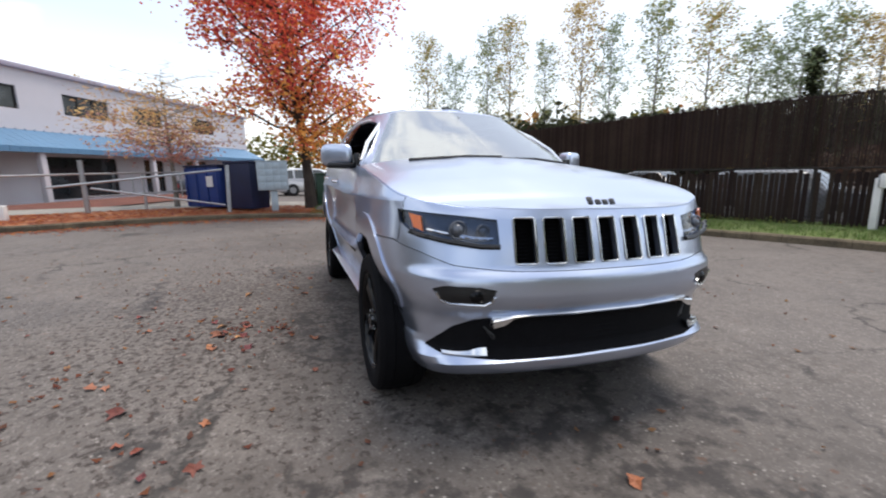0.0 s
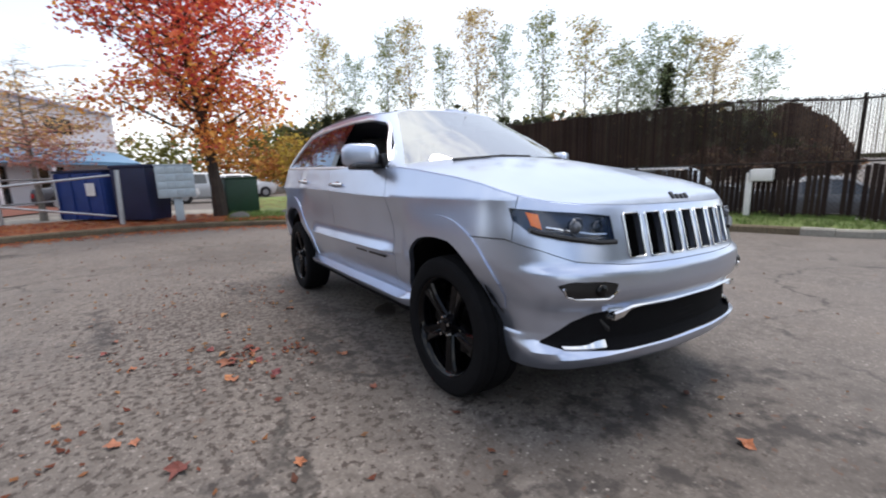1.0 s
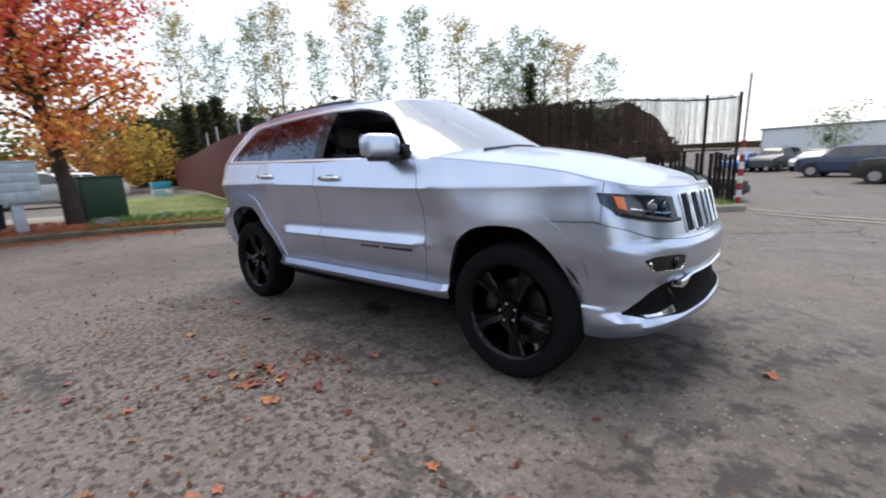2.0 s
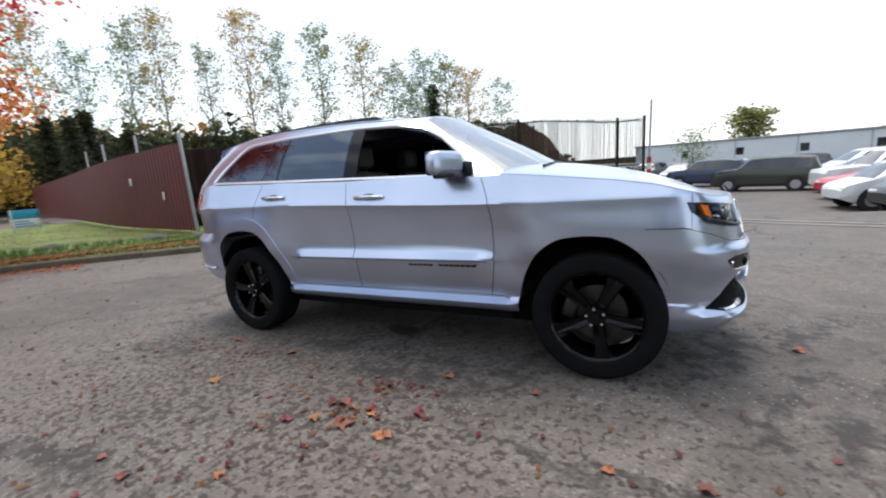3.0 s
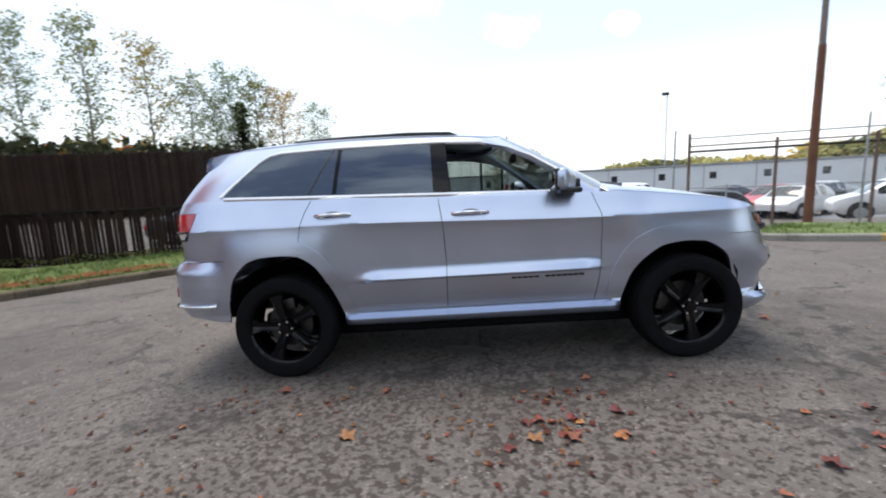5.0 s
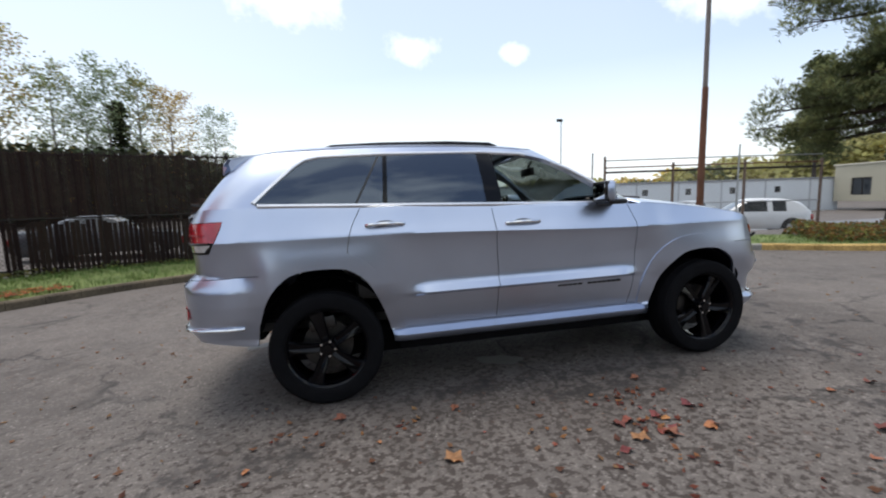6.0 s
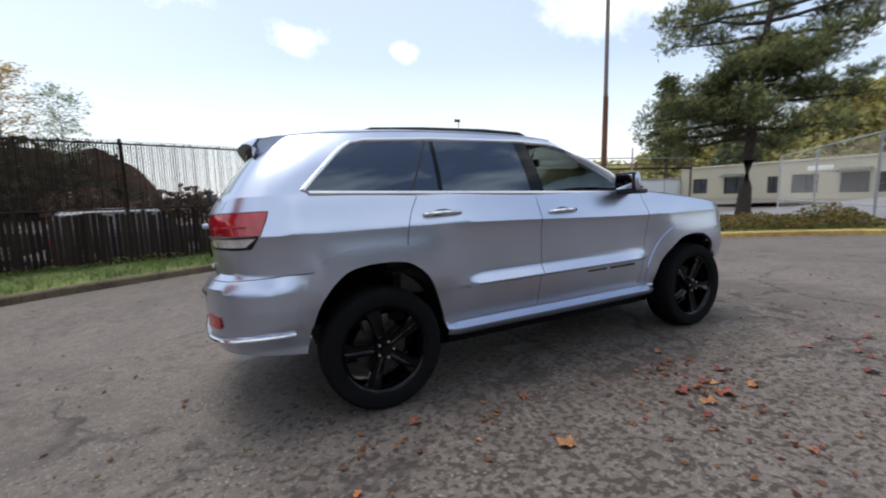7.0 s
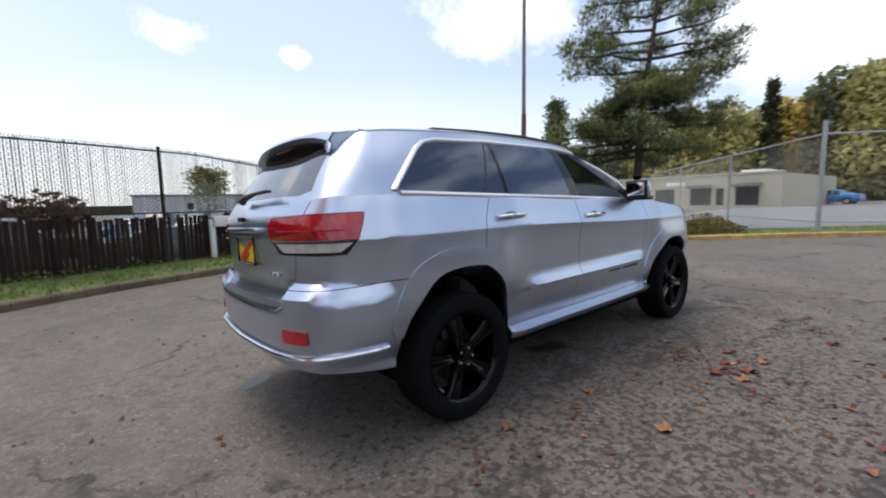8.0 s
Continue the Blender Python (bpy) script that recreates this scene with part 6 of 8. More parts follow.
# red maple by the mailbox
maple = make_tree("maple_tree", "tall autumn maple with red and orange leaves on leaf-strewn soil", 9.2, .20, .20, lambda f: 2.6 * math.sin(math.pi * min(1, (f - .06) / 1.02)) ** .6 + .25, 46, 25000, .078,
                  [MAPLE, MAPLEORANGE], 11, rise=.62, clump=.26, sub=6, lean=(0, -1.0), split=lambda q, rng: 0 if rng.random() < smoothstep(2.6, 5.4, q.z + rng.uniform(-.8, .8)) * .78 + .08 else 1)
put(maple, -11.9, -.72, .06)
small = make_tree("small_tree", "small spreading autumn tree with sparse tan and pink leaves", 4.7, .09, .34, lambda f: 2.2 * math.sin(math.pi * min(1, max(.02, (f - .18) / .92))) ** .8 + .25, 44, 9500, .055, [THINORANGE, PINKLEAF], 5, rise=.10, clump=.20, sub=5, bark=PALEBARK, pads=True,
                  split=lambda q, rng: None if q.z > 3.0 + rng.uniform(-.4, 1.2) else (1 if q.z < 2.4 + rng.uniform(-.7, .7) else 0))
put(small, -13.6, -5.25, .15)
# the pine behind the street kerb
def big_pine():
    """A pine with an irregular crown: heavy boughs that end in flat pads of needle tufts, and gaps between them."""
    rng = random.Random(23)
    root = empty("pine_tree", "large dark green pine with heavy uneven boughs", "pine")
    wood = bmesh.new()
    H = 11.8
    spine = [Vector((.30 * k / 12 + .12 * math.sin(k * .8), -.55 * k / 12 + .1 * math.sin(k * .6), H * k / 12 - (.2 if k == 0 else 0))) for k in range(13)]
    tube(wood, spine, .21, 10, taper=[1.3] + [max(.08, 1 - k / 12.5) for k in range(1, 13)])
    side = math.radians(116)
    tufts = [bmesh.new(), bmesh.new()]

    def bough(z, ang, reach, rise, pads, width, bare):
        k = min(11, int(z / H * 12))
        p = spine[k].lerp(spine[k + 1], z / H * 12 - k)
        d = Vector((math.cos(ang), math.sin(ang), 0))
        pts = [p + d * reach * t + Vector((rng.uniform(-.1, .1), rng.uniform(-.1, .1), rise * reach * (t - .35 * t * t) + rng.uniform(-.06, .06))) * (1 if t else 0) for t in (0, .2, .4, .6, .8, 1)]
        tube(wood, pts, .075 * (1 - z / H) ** .5 + .02, 6, taper=[1, .85, .7, .5, .35, .2])
        for j in range(pads):
            t = bare + (1.04 - bare) * (j + rng.random()) / pads
            i = min(4, int(t * 5))
            c = pts[i].lerp(pts[i + 1], min(1, t * 5 - i)) + Vector((rng.gauss(0, .33 * width), rng.gauss(0, .33 * width), rng.uniform(-.28, .38)))
            tube(wood, [pts[min(5, i)], pts[min(5, i)].lerp(c, .6) + Vector((0, 0, -.05)), c], .018, 4, taper=[1, .7, .3])
            r = rng.uniform(.34, .62) * width
            for _ in range(int(200 * r)):
                u = Vector((rng.gauss(0, .5), rng.gauss(0, .5), rng.gauss(0, .46)))
                if u.length > 1.25:
                    continue
                q = c + Vector((u.x * r, u.y * r, u.z * r + .10 * r * (1 - u.x * u.x - u.y * u.y)))
                # most needles on a pad's upper side take the painted lit colour
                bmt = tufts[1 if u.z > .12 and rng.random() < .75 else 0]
                out = (Vector((u.x, u.y, .55 + .4 * rng.random()))).normalized()
                for _ in range(5):
                    a = (out + Vector((rng.gauss(0, .45), rng.gauss(0, .45), rng.gauss(0, .3)))).normalized()
                    b = a.cross(Vector((rng.gauss(0, 1), rng.gauss(0, 1), rng.gauss(0, 1))))
                    if b.length < .1:
                        continue
                    b.normalize()
                    n = rng.uniform(.13, .23)
                    bmt.faces.new([bmt.verts.new(q - b * .006), bmt.verts.new(q + a * n * .6 + b * .011), bmt.verts.new(q + a * n), bmt.verts.new(q + a * n * .6 - b * .011)])

    # the full lower skirt, narrowing upwards to a dome round the stem
    for i in range(27):
        z = 2.5 + 3.1 * rng.random()
        bough(z, i * 2.399, (3.1 - .62 * (z - 2.5)) * rng.uniform(.75, 1.0), rng.uniform(-.12, .18), 7, .85, .36)
    for z, da, reach in ((3.3, .1, 3.7), (3.0, -.2, 3.4), (3.7, .35, 3.2), (3.9, 3.1, 3.0), (4.4, 3.35, 2.8)):
        bough(z, side + da, reach, -.05, 8, .8, .36)
    # bare-stemmed upper part: long boughs to two sides, with sky between them
    for z, da, reach, rise in ((6.0, .25, 2.9, .06), (6.5, .40, 3.0, .05), (6.8, .10, 3.5, .05), (7.2, -.20, 3.3, .05), (7.6, .15, 2.7, .04), (8.2, -.1, 1.9, .1), (8.8, 0, 2.7, .08), (9.2, .30, 2.5, .08), (9.7, -.20, 2.4, .10),
                               (5.6, 3.00, 2.9, .02), (6.0, 3.35, 3.2, 0), (6.5, 3.00, 3.3, .02), (6.9, 3.30, 3.0, .03), (7.4, 2.95, 2.5, .05), (7.9, 3.2, 2.0, .1), (8.6, 3.10, 3.2, .06), (9.0, 3.40, 2.9, .06), (9.8, 3.00, 2.2, .15),
                               (5.9, -1.6, 1.6, .1), (7.2, -1.5, 1.6, .2), (8.4, -1.6, 1.5, .2), (9.3, -1.7, 1.5, .3), (10.3, 4.0, 1.6, .4), (10.4, .2, 1.6, .3), (10.8, 2.4, 1.2, .6), (11.0, 5.4, 1.0, .8)):
        bough(z, side + da + rng.uniform(-.15, .15), reach * rng.uniform(.88, 1.0), rise, 7 if reach > 2.3 else 4, .70, .36)
    part("trunk", wood, BARK, root)
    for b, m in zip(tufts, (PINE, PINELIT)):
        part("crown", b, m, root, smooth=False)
    return root


put(big_pine(), 14.2, 5.6, .3)
far_pine = make_tree("pine_tree", "dark conifer far beyond the large pine", 15.0, .25, .30, lambda f: 2.4 * (1 - f) ** .7 + .3, 34, 5200, .20, [PINE], 24, category="pine", rise=.25, clump=.45, sub=4, long=1.3)
put(far_pine, 46.0, 31.8, -.2)

# the row of poplars beyond the fence
pop = [make_tree("poplar_tree", "slender half-bare poplar in thin autumn leaf", 18.0, .19, .24, lambda f, s=s: (1.75 + .3 * s) * math.sin(math.pi * min(1, (f - .16) / .9)) ** .8 + .35, 32, 2700 + 250 * s, .155, m, 40 + s, bark=PALEBARK, rise=1.2, clump=.34, sub=3)
       for s, m in enumerate(([POPLARGREEN, POPLAR], [POPLAR, POPLARGOLD], [POPLARGOLD], [POPLARGREEN]))]
for i, (x, y, z, kind, w) in enumerate(((-53.5, 16.9, 18.4, 1, .9), (-50.5, 24.5, 19.2, 0, .9), (-49.2, 27.2, 20.1, 1, 1.05), (-46.6, 31.0, 17.4, 0, .8), (-44.2, 34.9, 21.4, 2, 1.0), (-42.0, 37.6, 18.2, 3, .8), (-38.4, 41.4, 20.6, 0, 1.15),
                                        (-34.4, 45.0, 18.8, 1, 1.15), (-31.0, 47.2, 15.8, 0, 1.1), (-28.9, 48.6, 13.4, 3, .8), (-27.3, 49.6, 16.2, 3, 1.05), (-24.8, 51.0, 16.2, 0, 1.05), (-22.2, 52.4, 14.6, 2, 1.1), (-18.0, 54.0, 12.4, 3, .8), (-52.9, 20.8, 15.5, 3, .8))):
    m = Matrix.LocRotScale((x, y, -.3), Euler((0, 0, i * 1.7)), (w, w, (z + .3) / 18.0))
    ob = copy_thing(pop[kind], m)
    tagged(ob, group="poplars beyond the fence")
for ob in pop:
    for o in list(ob.children):
        bpy.data.objects.remove(o)
    bpy.data.objects.remove(ob)
fir = make_tree("fir_tree", "narrow dark fir among the poplars", 13.5, .2, .12, lambda f: 2.0 * (1 - f) + .1, 40, 2600, .24, [DARKWOOD], 61, category="fir", rise=.05, clump=.3, sub=4)
put(fir, -26.5, 50.2, -.3)
for x, y, k in ((-34.5, 11.6, .50), (-36.5, 13.4, .56), (-31.8, 13.8, .42), (-40.5, 12.5, .55)):
    tagged(copy_thing(fir, Matrix.LocRotScale((x, y, 0), None, (k * 1.25, k * 1.25, k))), "dark bushy fir past the sheet gate", "fir")
copy_thing(fir, Matrix.LocRotScale((94.5, 19, 3), None, (1.5, 1.5, 1.5)))
round_tree = make_tree("round_tree", "rounded green tree beyond the long white building", 10.5, .3, .3, lambda f: 4.2 * math.sin(math.pi * min(1, (f - .1) / .95)) ** .6, 26, 1800, .45, [POPLAR, OLIVE], 71, rise=.5, clump=.8)
put(round_tree, 19.3, 115, -.4)
bare = make_tree("shrub_tree", "thin grey-green shrub by the long building", 3.2, .06, .15, lambda f: 1.3 * math.sin(math.pi * min(1, f)) ** .6 + .2, 18, 900, .09, [POPLARGREEN], 73, rise=.8, clump=.3)
put(bare, 3.9, 34, -.4)


def woods(name, label, spots, material, seed, leaf=.45, density=9):
    """A belt of far foliage: ragged clumps of leaves, one object."""
    rng = random.Random(seed)
    bm = bmesh.new()
    for x, y, r, top in spots:
        for _ in range(int(density * r * top)):
            u = Vector((rng.gauss(0, 1), rng.gauss(0, 1), rng.gauss(0, 1))).normalized() * rng.uniform(.55, 1.05)
            c = rng.choice((0.35, .55, .8))
            q = Vector((x + u.x * r * (1.25 - c * .6), y + u.y * r * (1.25 - c * .6), max(.0, top * c + u.z * top * .28)))
            add_leaf(bm, rng, q, leaf * rng.uniform(.7, 1.4), .6)
    return tagged(part(name, bm, material, smooth=False), label, "woods", kind="stuff")


rng = random.Random(77)
spots = {k: [] for k in ("dark", "olive", "gold", "rust")}
# behind the poplars, ending towards the car park
for i in range(64):
    f = i / 63
    ang = math.radians(171 - 66 * f)
    d = 56 + rng.uniform(0, 9)
    top = (8.0 + rng.uniform(-1.0, 1.6) - 1.0 * smoothstep(.3, .6, f)) * (1 - .62 * smoothstep(.86, 1.0, f))
    spots[rng.choice(("dark", "dark", "olive", "rust", "dark", "gold"))].append((math.cos(ang) * d, math.sin(ang) * d, rng.uniform(2.2, 3.6), top))
# dense dark understorey
for i in range(46):
    f = i / 45
    ang = math.radians(168 - 64 * f)
    spots["dark"].append((math.cos(ang) * 54, math.sin(ang) * 54, 3.0, 7.2 * (1 - .6 * smoothstep(.86, 1.0, f))))
# nearer trees past the sheet gate
woods("far_woods", "golden bushes past the sheet gate", [(-39, 8.2, 2.6, 4.6), (-42, 9.6, 2.6, 5.2), (-38, 6.2, 2.0, 3.4)], GOLD, 15, leaf=.2, density=55)
woods("far_woods", "rusty bushes past the sheet gate", [(-36, 5.0, 2.0, 3.6), (-40, 3, 3, 5)], RUSTLEAF, 16, leaf=.2, density=50)
woods("far_woods", "olive trees past the sheet gate", [(-46, 8, 3, 6.5), (-44, 0, 3.2, 5.6), (-46, -4, 3.2, 5.2), (-48, 5, 3, 7)], OLIVE, 17, leaf=.24, density=45)
woods("far_woods", "dark evergreens past the sheet gate", [(-38, 14.2, 2.2, 6.0), (-35, 17.2, 1.9, 5.4), (-44, 13.0, 2.4, 7)], DARKWOOD, 18, leaf=.24, density=45)
woods("far_woods", "dark evergreen belt behind the fence", spots["dark"], DARKWOOD, 1)
woods("far_woods", "olive autumn trees behind the fence", spots["olive"], OLIVE, 2)
woods("far_woods", "golden autumn trees behind the fence", spots["gold"], GOLD, 3)
woods("far_woods", "rusty orange autumn trees behind the fence", spots["rust"], RUSTLEAF, 4)
# dark thicket on the bank past the back fence: a lumpy core under ragged leaves
def thicket():
    rng = random.Random(91)
    line = spline([(-9.6, 57, 0), (-14, 57.5, 0), (-20, 57, 0), (-30, 52, 0), (-41, 44, 0), (-50, 32, 0), (-55, 20, 0), (-57, 12, 0)], 150)
    core, leaf = bmesh.new(), [bmesh.new(), bmesh.new()]
    rows = []
    for i, p in enumerate(line):
        f = i / 149
        top = 7.2 * smoothstep(-.015, .09, f) ** .7 + 1.1 * noise.noise(Vector((i * .13, 0, 5))) * smoothstep(0, .08, f)
        top = max(.5, top)
        n = Vector((-.35, -.94, 0))
        rows.append([(p + n * (1.3 * math.sin(math.pi * k / 8) + .5 * noise.noise(Vector((i * .3, k * .8, 1))))) + Vector((0, 0, -.6 + (top + .5) * k / 8)) for k in range(9)])
        for _ in range(90):
            k = rng.random()
            q = p + n * (1.5 * math.sin(math.pi * k) + rng.gauss(0, .25)) + Vector((rng.gauss(0, .3), rng.gauss(0, .3), -.4 + (top + .35) * k + rng.gauss(0, .22)))
            add_leaf(leaf[0 if rng.random() < .93 else 1], rng, q, .26, .7)
    ribbon(core, rows)
    thick(core, .5)
    tagged(part("thicket", core, DARKBRUSH), "dark dense brush on the bank behind the fence", "thicket", kind="stuff")
    for b, m in zip(leaf, (DARKBRUSH, RUSTLEAF)):
        tagged(part("thicket", b, m, smooth=False), "ragged dark leaves of the brush behind the fence", "thicket", kind="stuff")


DARKBRUSH = leafy("dark_brush", (.080, .046, .034), (.12, .072, .048), .4, .3, .4)
thicket()
woods("far_woods", "low rusty scrub past the slatted fence", [(-10.5 + k * .95, 25 + .8 * math.sin(k * 2.1), .9, 1.75 + .35 * math.sin(k * 1.3)) for k in range(8)], DARKBRUSH, 19, leaf=.16, density=170)
# the wooded side of the street behind the viewer, and the low sheds under it
rear = {k: [] for k in ("dark", "olive", "rust")}
for i in range(40):
    f = i / 39
    ang = math.radians(-42 - 66 * f)
    d = 30 + rng.uniform(0, 7)
    rear[rng.choice(("dark", "olive", "dark", "rust"))].append((math.cos(ang) * d, math.sin(ang) * d, rng.uniform(2.4, 3.8), 6.5 + rng.uniform(-2.0, 2.8)))
for k, m in (("dark", DARKWOOD), ("olive", OLIVE), ("rust", RUSTLEAF)):
    woods("far_woods", "autumn trees across the street, mirrored in the car", rear[k], m, 14, leaf=.6, density=7)
hill = {k: [] for k in ("dark", "olive", "gold")}
for i in range(60):
    f = i / 59
    ang = math.radians(68 - 76 * f)
    d = 100 + rng.uniform(-6, 10)
    top = 3.6 + 19 * smoothstep(.14, .95, f) + rng.uniform(-1.2, 2.0) - 3.5 * math.exp(-((f - .55) / .1) ** 2)
    hill[rng.choice(("olive", "gold", "olive", "dark"))].append((math.cos(ang) * d, math.sin(ang) * d, rng.uniform(4.5, 7.5), top))
for k, m, lab in (("dark", HAZYDARK, "dark conifers on the far hillside"), ("olive", HAZYOLIVE, "olive trees on the far hillside"), ("gold", HAZYGOLD, "golden trees on the far hillside")):
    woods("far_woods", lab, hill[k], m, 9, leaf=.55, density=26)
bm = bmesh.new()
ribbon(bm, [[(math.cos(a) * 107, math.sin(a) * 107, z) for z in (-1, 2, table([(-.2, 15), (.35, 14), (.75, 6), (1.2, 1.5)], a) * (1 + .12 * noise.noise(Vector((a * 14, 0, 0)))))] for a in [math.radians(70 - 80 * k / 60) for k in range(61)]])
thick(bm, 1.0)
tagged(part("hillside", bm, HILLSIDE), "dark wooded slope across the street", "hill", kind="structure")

# low shrubs behind the street kerb
def shrub_strip(name, label, line, w, h, n, mats, seed):
    rng = random.Random(seed)
    bms = [bmesh.new() for _ in mats]
    for _ in range(n):
        i = rng.randrange(len(line) - 1)
        p = line[i].lerp(line[i + 1], rng.random())
        t = (line[i + 1] - line[i]).normalized()
        d = rng.uniform(.15, w)
        q = p + Vector((-t.y, t.x, 0)) * d
        bumpy = .6 + .5 * noise.noise(Vector((q.x * 1.1, q.y * 1.1, 3)))
        top = h * bumpy * math.sin(math.pi * min(1, max(.05, d / w))) ** .5
        q.z = height(q.x, q.y) + .12 + rng.random() ** .6 * top
        add_leaf(rng.choice(bms), rng, q, .045, .8)
    for b, m in zip(bms, mats):
        tagged(part(name, b, m, smooth=False), label, "shrubs", kind="stuff")


shrub_strip("low_shrubs", "low ragged shrubs behind the yellow kerb", spline([(9.0, 3.75, 0), (10.2, 2.95, 0), (11.4, 2.0, 0), (12.3, 1.1, 0)], 24), 2.4, .72, 9000, [OLIVE, PINE, leafy("shrub_rust", (.20, .09, .035), (.28, .14, .05), .3)], 31)
shrub_strip("low_shrubs", "weeds along the foot of the fence", spline([(p.x, p.y - .25, 0) for p in FENCE[60:320:12]], 40), .5, .34, 3500, [OLIVE, PINE], 32)

# ==== buildings ====
def oriented(a, b):
    """The pose of a wall that runs from a to b: x along it, y inwards to its left."""
    d = Vector(b) - Vector(a)
    return pose(a[0], a[1], 0, 0, 0, math.degrees(math.atan2(d.y, d.x))), d.length


def wall_with_holes(bm, length, z0, z1, depth, holes):
    """A slab whose openings go through it."""
    xs = sorted({0, length, *[h[0] for h in holes], *[h[1] for h in holes]})
    zs = sorted({z0, z1, *[h[2] for h in holes], *[h[3] for h in holes]})
    for a, b in zip(xs, xs[1:]):
        for c, d in zip(zs, zs[1:]):
            if not any(h[0] <= (a + b) / 2 <= h[1] and h[2] <= (c + d) / 2 <= h[3] for h in holes):
                box(bm, a, b, 0, depth, c, d)
    bmesh.ops.remove_doubles(bm, verts=bm.verts, dist=.001)


def window_in(root, x0, x1, z0, z1, y=.1, mullions=1, framem=None):
    bm = bmesh.new()
    box(bm, x0, x1, y, y + .02, z0, z1)
    w = part("window", bm, DARKGLASS, root, "dark glazed window")
    bm = bmesh.new()
    for a, b, c, d in ((x0, x1, z0, z0 + .06), (x0, x1, z1 - .06, z1), (x0, x0 + .06, z0, z1), (x1 - .06, x1, z0, z1)):
        box(bm, a, b, y - .05, y + .03, c, d)
    for k in range(mullions):
        u = x0 + (x1 - x0) * (k + 1) / (mullions + 1)
        box(bm, u - .03, u + .03, y - .05, y + .03, z0, z1)
    part("window_frame", bm, framem or DARKPOST, w)


# two-storey building with a blue canopy roof
office = empty("office_building", "two-storey white building with blue metal canopy roof", "building")
office.matrix_world, L = oriented((-11.0, -17.0), (-38.0, -5.0))
holes = [(a, b, 4.35, 5.35) for a, b in ((3.2, 5.8), (8.3, 10.9), (13.0, 15.6), (17.4, 19.6), (22.5, 25.0))] + [(a, b, .25, 2.3) for a, b in ((6.2, 9.0), (11.4, 15.6), (17.6, 19.2), (21.4, 23.6))]
bm = bmesh.new()
wall_with_holes(bm, L, 0, 6.1, .25, holes)
part("front_wall", bm, WHITEWALL, office, smooth=False)
bm = bmesh.new()
box(bm, 0, L, .3, 12, 0, 6.0)
part("body", bm, WHITEWALL, office, smooth=False)
bm = bmesh.new()
box(bm, -.2, L + .2, -.18, 12.2, 6.1, 6.32, .03)
part("roof_edge", bm, mat("mauve_trim", (.42, .38, .46), rough=.7), office)
for a, b, c, d in holes:
    window_in(office, a, b, c, d, .12, 2 if d > 3 else 1)
canopy = new("canopy")
canopy.parent = office
tagged(canopy, "blue standing-seam metal canopy")
for k in range(int(L / .42)):
    bm = bmesh.new()
    u = k * .42
    ribbon(bm, [[(u, -.02, 3.45), (u + .41, -.02, 3.45)], [(u, -1.6, 2.62), (u + .41, -1.6, 2.62)], [(u, -1.62, 2.38), (u + .41, -1.62, 2.38)]])
    box(bm, u, u + .03, -.06, -.02, 2.6, 3.5)
    thick(bm, .02)
    part("roof_sheet", bm, AWNING, canopy, smooth=False)
for u in (3, 10.2, 16.6, 20.4, 26):
    bm = bmesh.new()
    box(bm, u - .12, u + .12, -1.5, -1.26, 0, 2.45, .01)
    part("column", bm, WHITEWALL, office)
# mulch bed in front of it
bm = bmesh.new()
rows = []
for k in range(20):
    f = k / 19
    a = Vector((-36, -3.5, 0)).lerp(Vector((-11.5, -13.5, 0)), f)
    b = Vector((-35, -1.5, 0)).lerp(Vector((-10.2, -10.2, 0)), f)
    rows.append([(a.x, a.y, height(a.x, a.y) + .17), (a.lerp(b, .5).x, a.lerp(b, .5).y, height(*a.lerp(b, .5).xy) + .22), (b.x, b.y, height(b.x, b.y) + .05)])
ribbon(bm, rows)
tagged(part("mulch_bed", bm, MULCH), "reddish mulch bed before the office building", "bed", kind="structure")
# pavement between the leaf strip and the mulch
bm = bmesh.new()
rows = []
line = spline([(-11.1, -12.6, 0), (-11.4, -9, 0), (-12.1, -6.5, 0), (-13.0, -4.2, 0), (-13.3, -2, 0), (-13.0, 0, 0), (-12.6, 1.2, 0)], 40)
for p, q in zip(line, offset(line, 2.4)):
    rows.append([(p.x, p.y, height(p.x, p.y) + .135), (q.x, q.y, height(q.x, q.y) + .15)])
ribbon(bm, rows)
bmesh.ops.recalc_face_normals(bm, faces=bm.faces)
tagged(part("pavement", bm, CONCRETE), "pale worn concrete pavement with stray leaves", "pavement", kind="structure")

# long pale building across the car park
hall = empty("long_building", "long low pale metal-clad building beyond the car park", "building")
hall.matrix_world, L = oriented((-.4, 42.1), (44.0, 28.0))
hall.matrix_world = Matrix.Translation((0, 0, -.40)) @ hall.matrix_world
small_w = [(4.0 + k * 4.1, 4.55 + k * 4.1, 1.55, 2.15) for k in range(10)]
bm = bmesh.new()
wall_with_holes(bm, L, -1.0, 2.75, .2, small_w)
part("front_wall", bm, GREYWALL, hall, smooth=False)
bm = bmesh.new()
box(bm, 0, L, .24, 14, -1.0, 2.7)
part("body", bm, GREYWALL, hall, smooth=False)
bm = bmesh.new()
box(bm, -.15, L + .15, -.12, 14.1, 2.75, 2.9, .02)
part("roof_edge", bm, mat("grey_trim", (.25, .26, .28), rough=.6), hall)
for h in small_w:
    window_in(hall, *h, .1, 0)
for k in range(12):
    bm = bmesh.new()
    box(bm, k * 4.0, k * 4.0 + .1, -.04, 0, -.6, 2.75)
    part("rib", bm, mat("rib_grey", (.42, .43, .45), rough=.6) if k == 0 else bpy.data.materials["rib_grey"], hall, smooth=False)

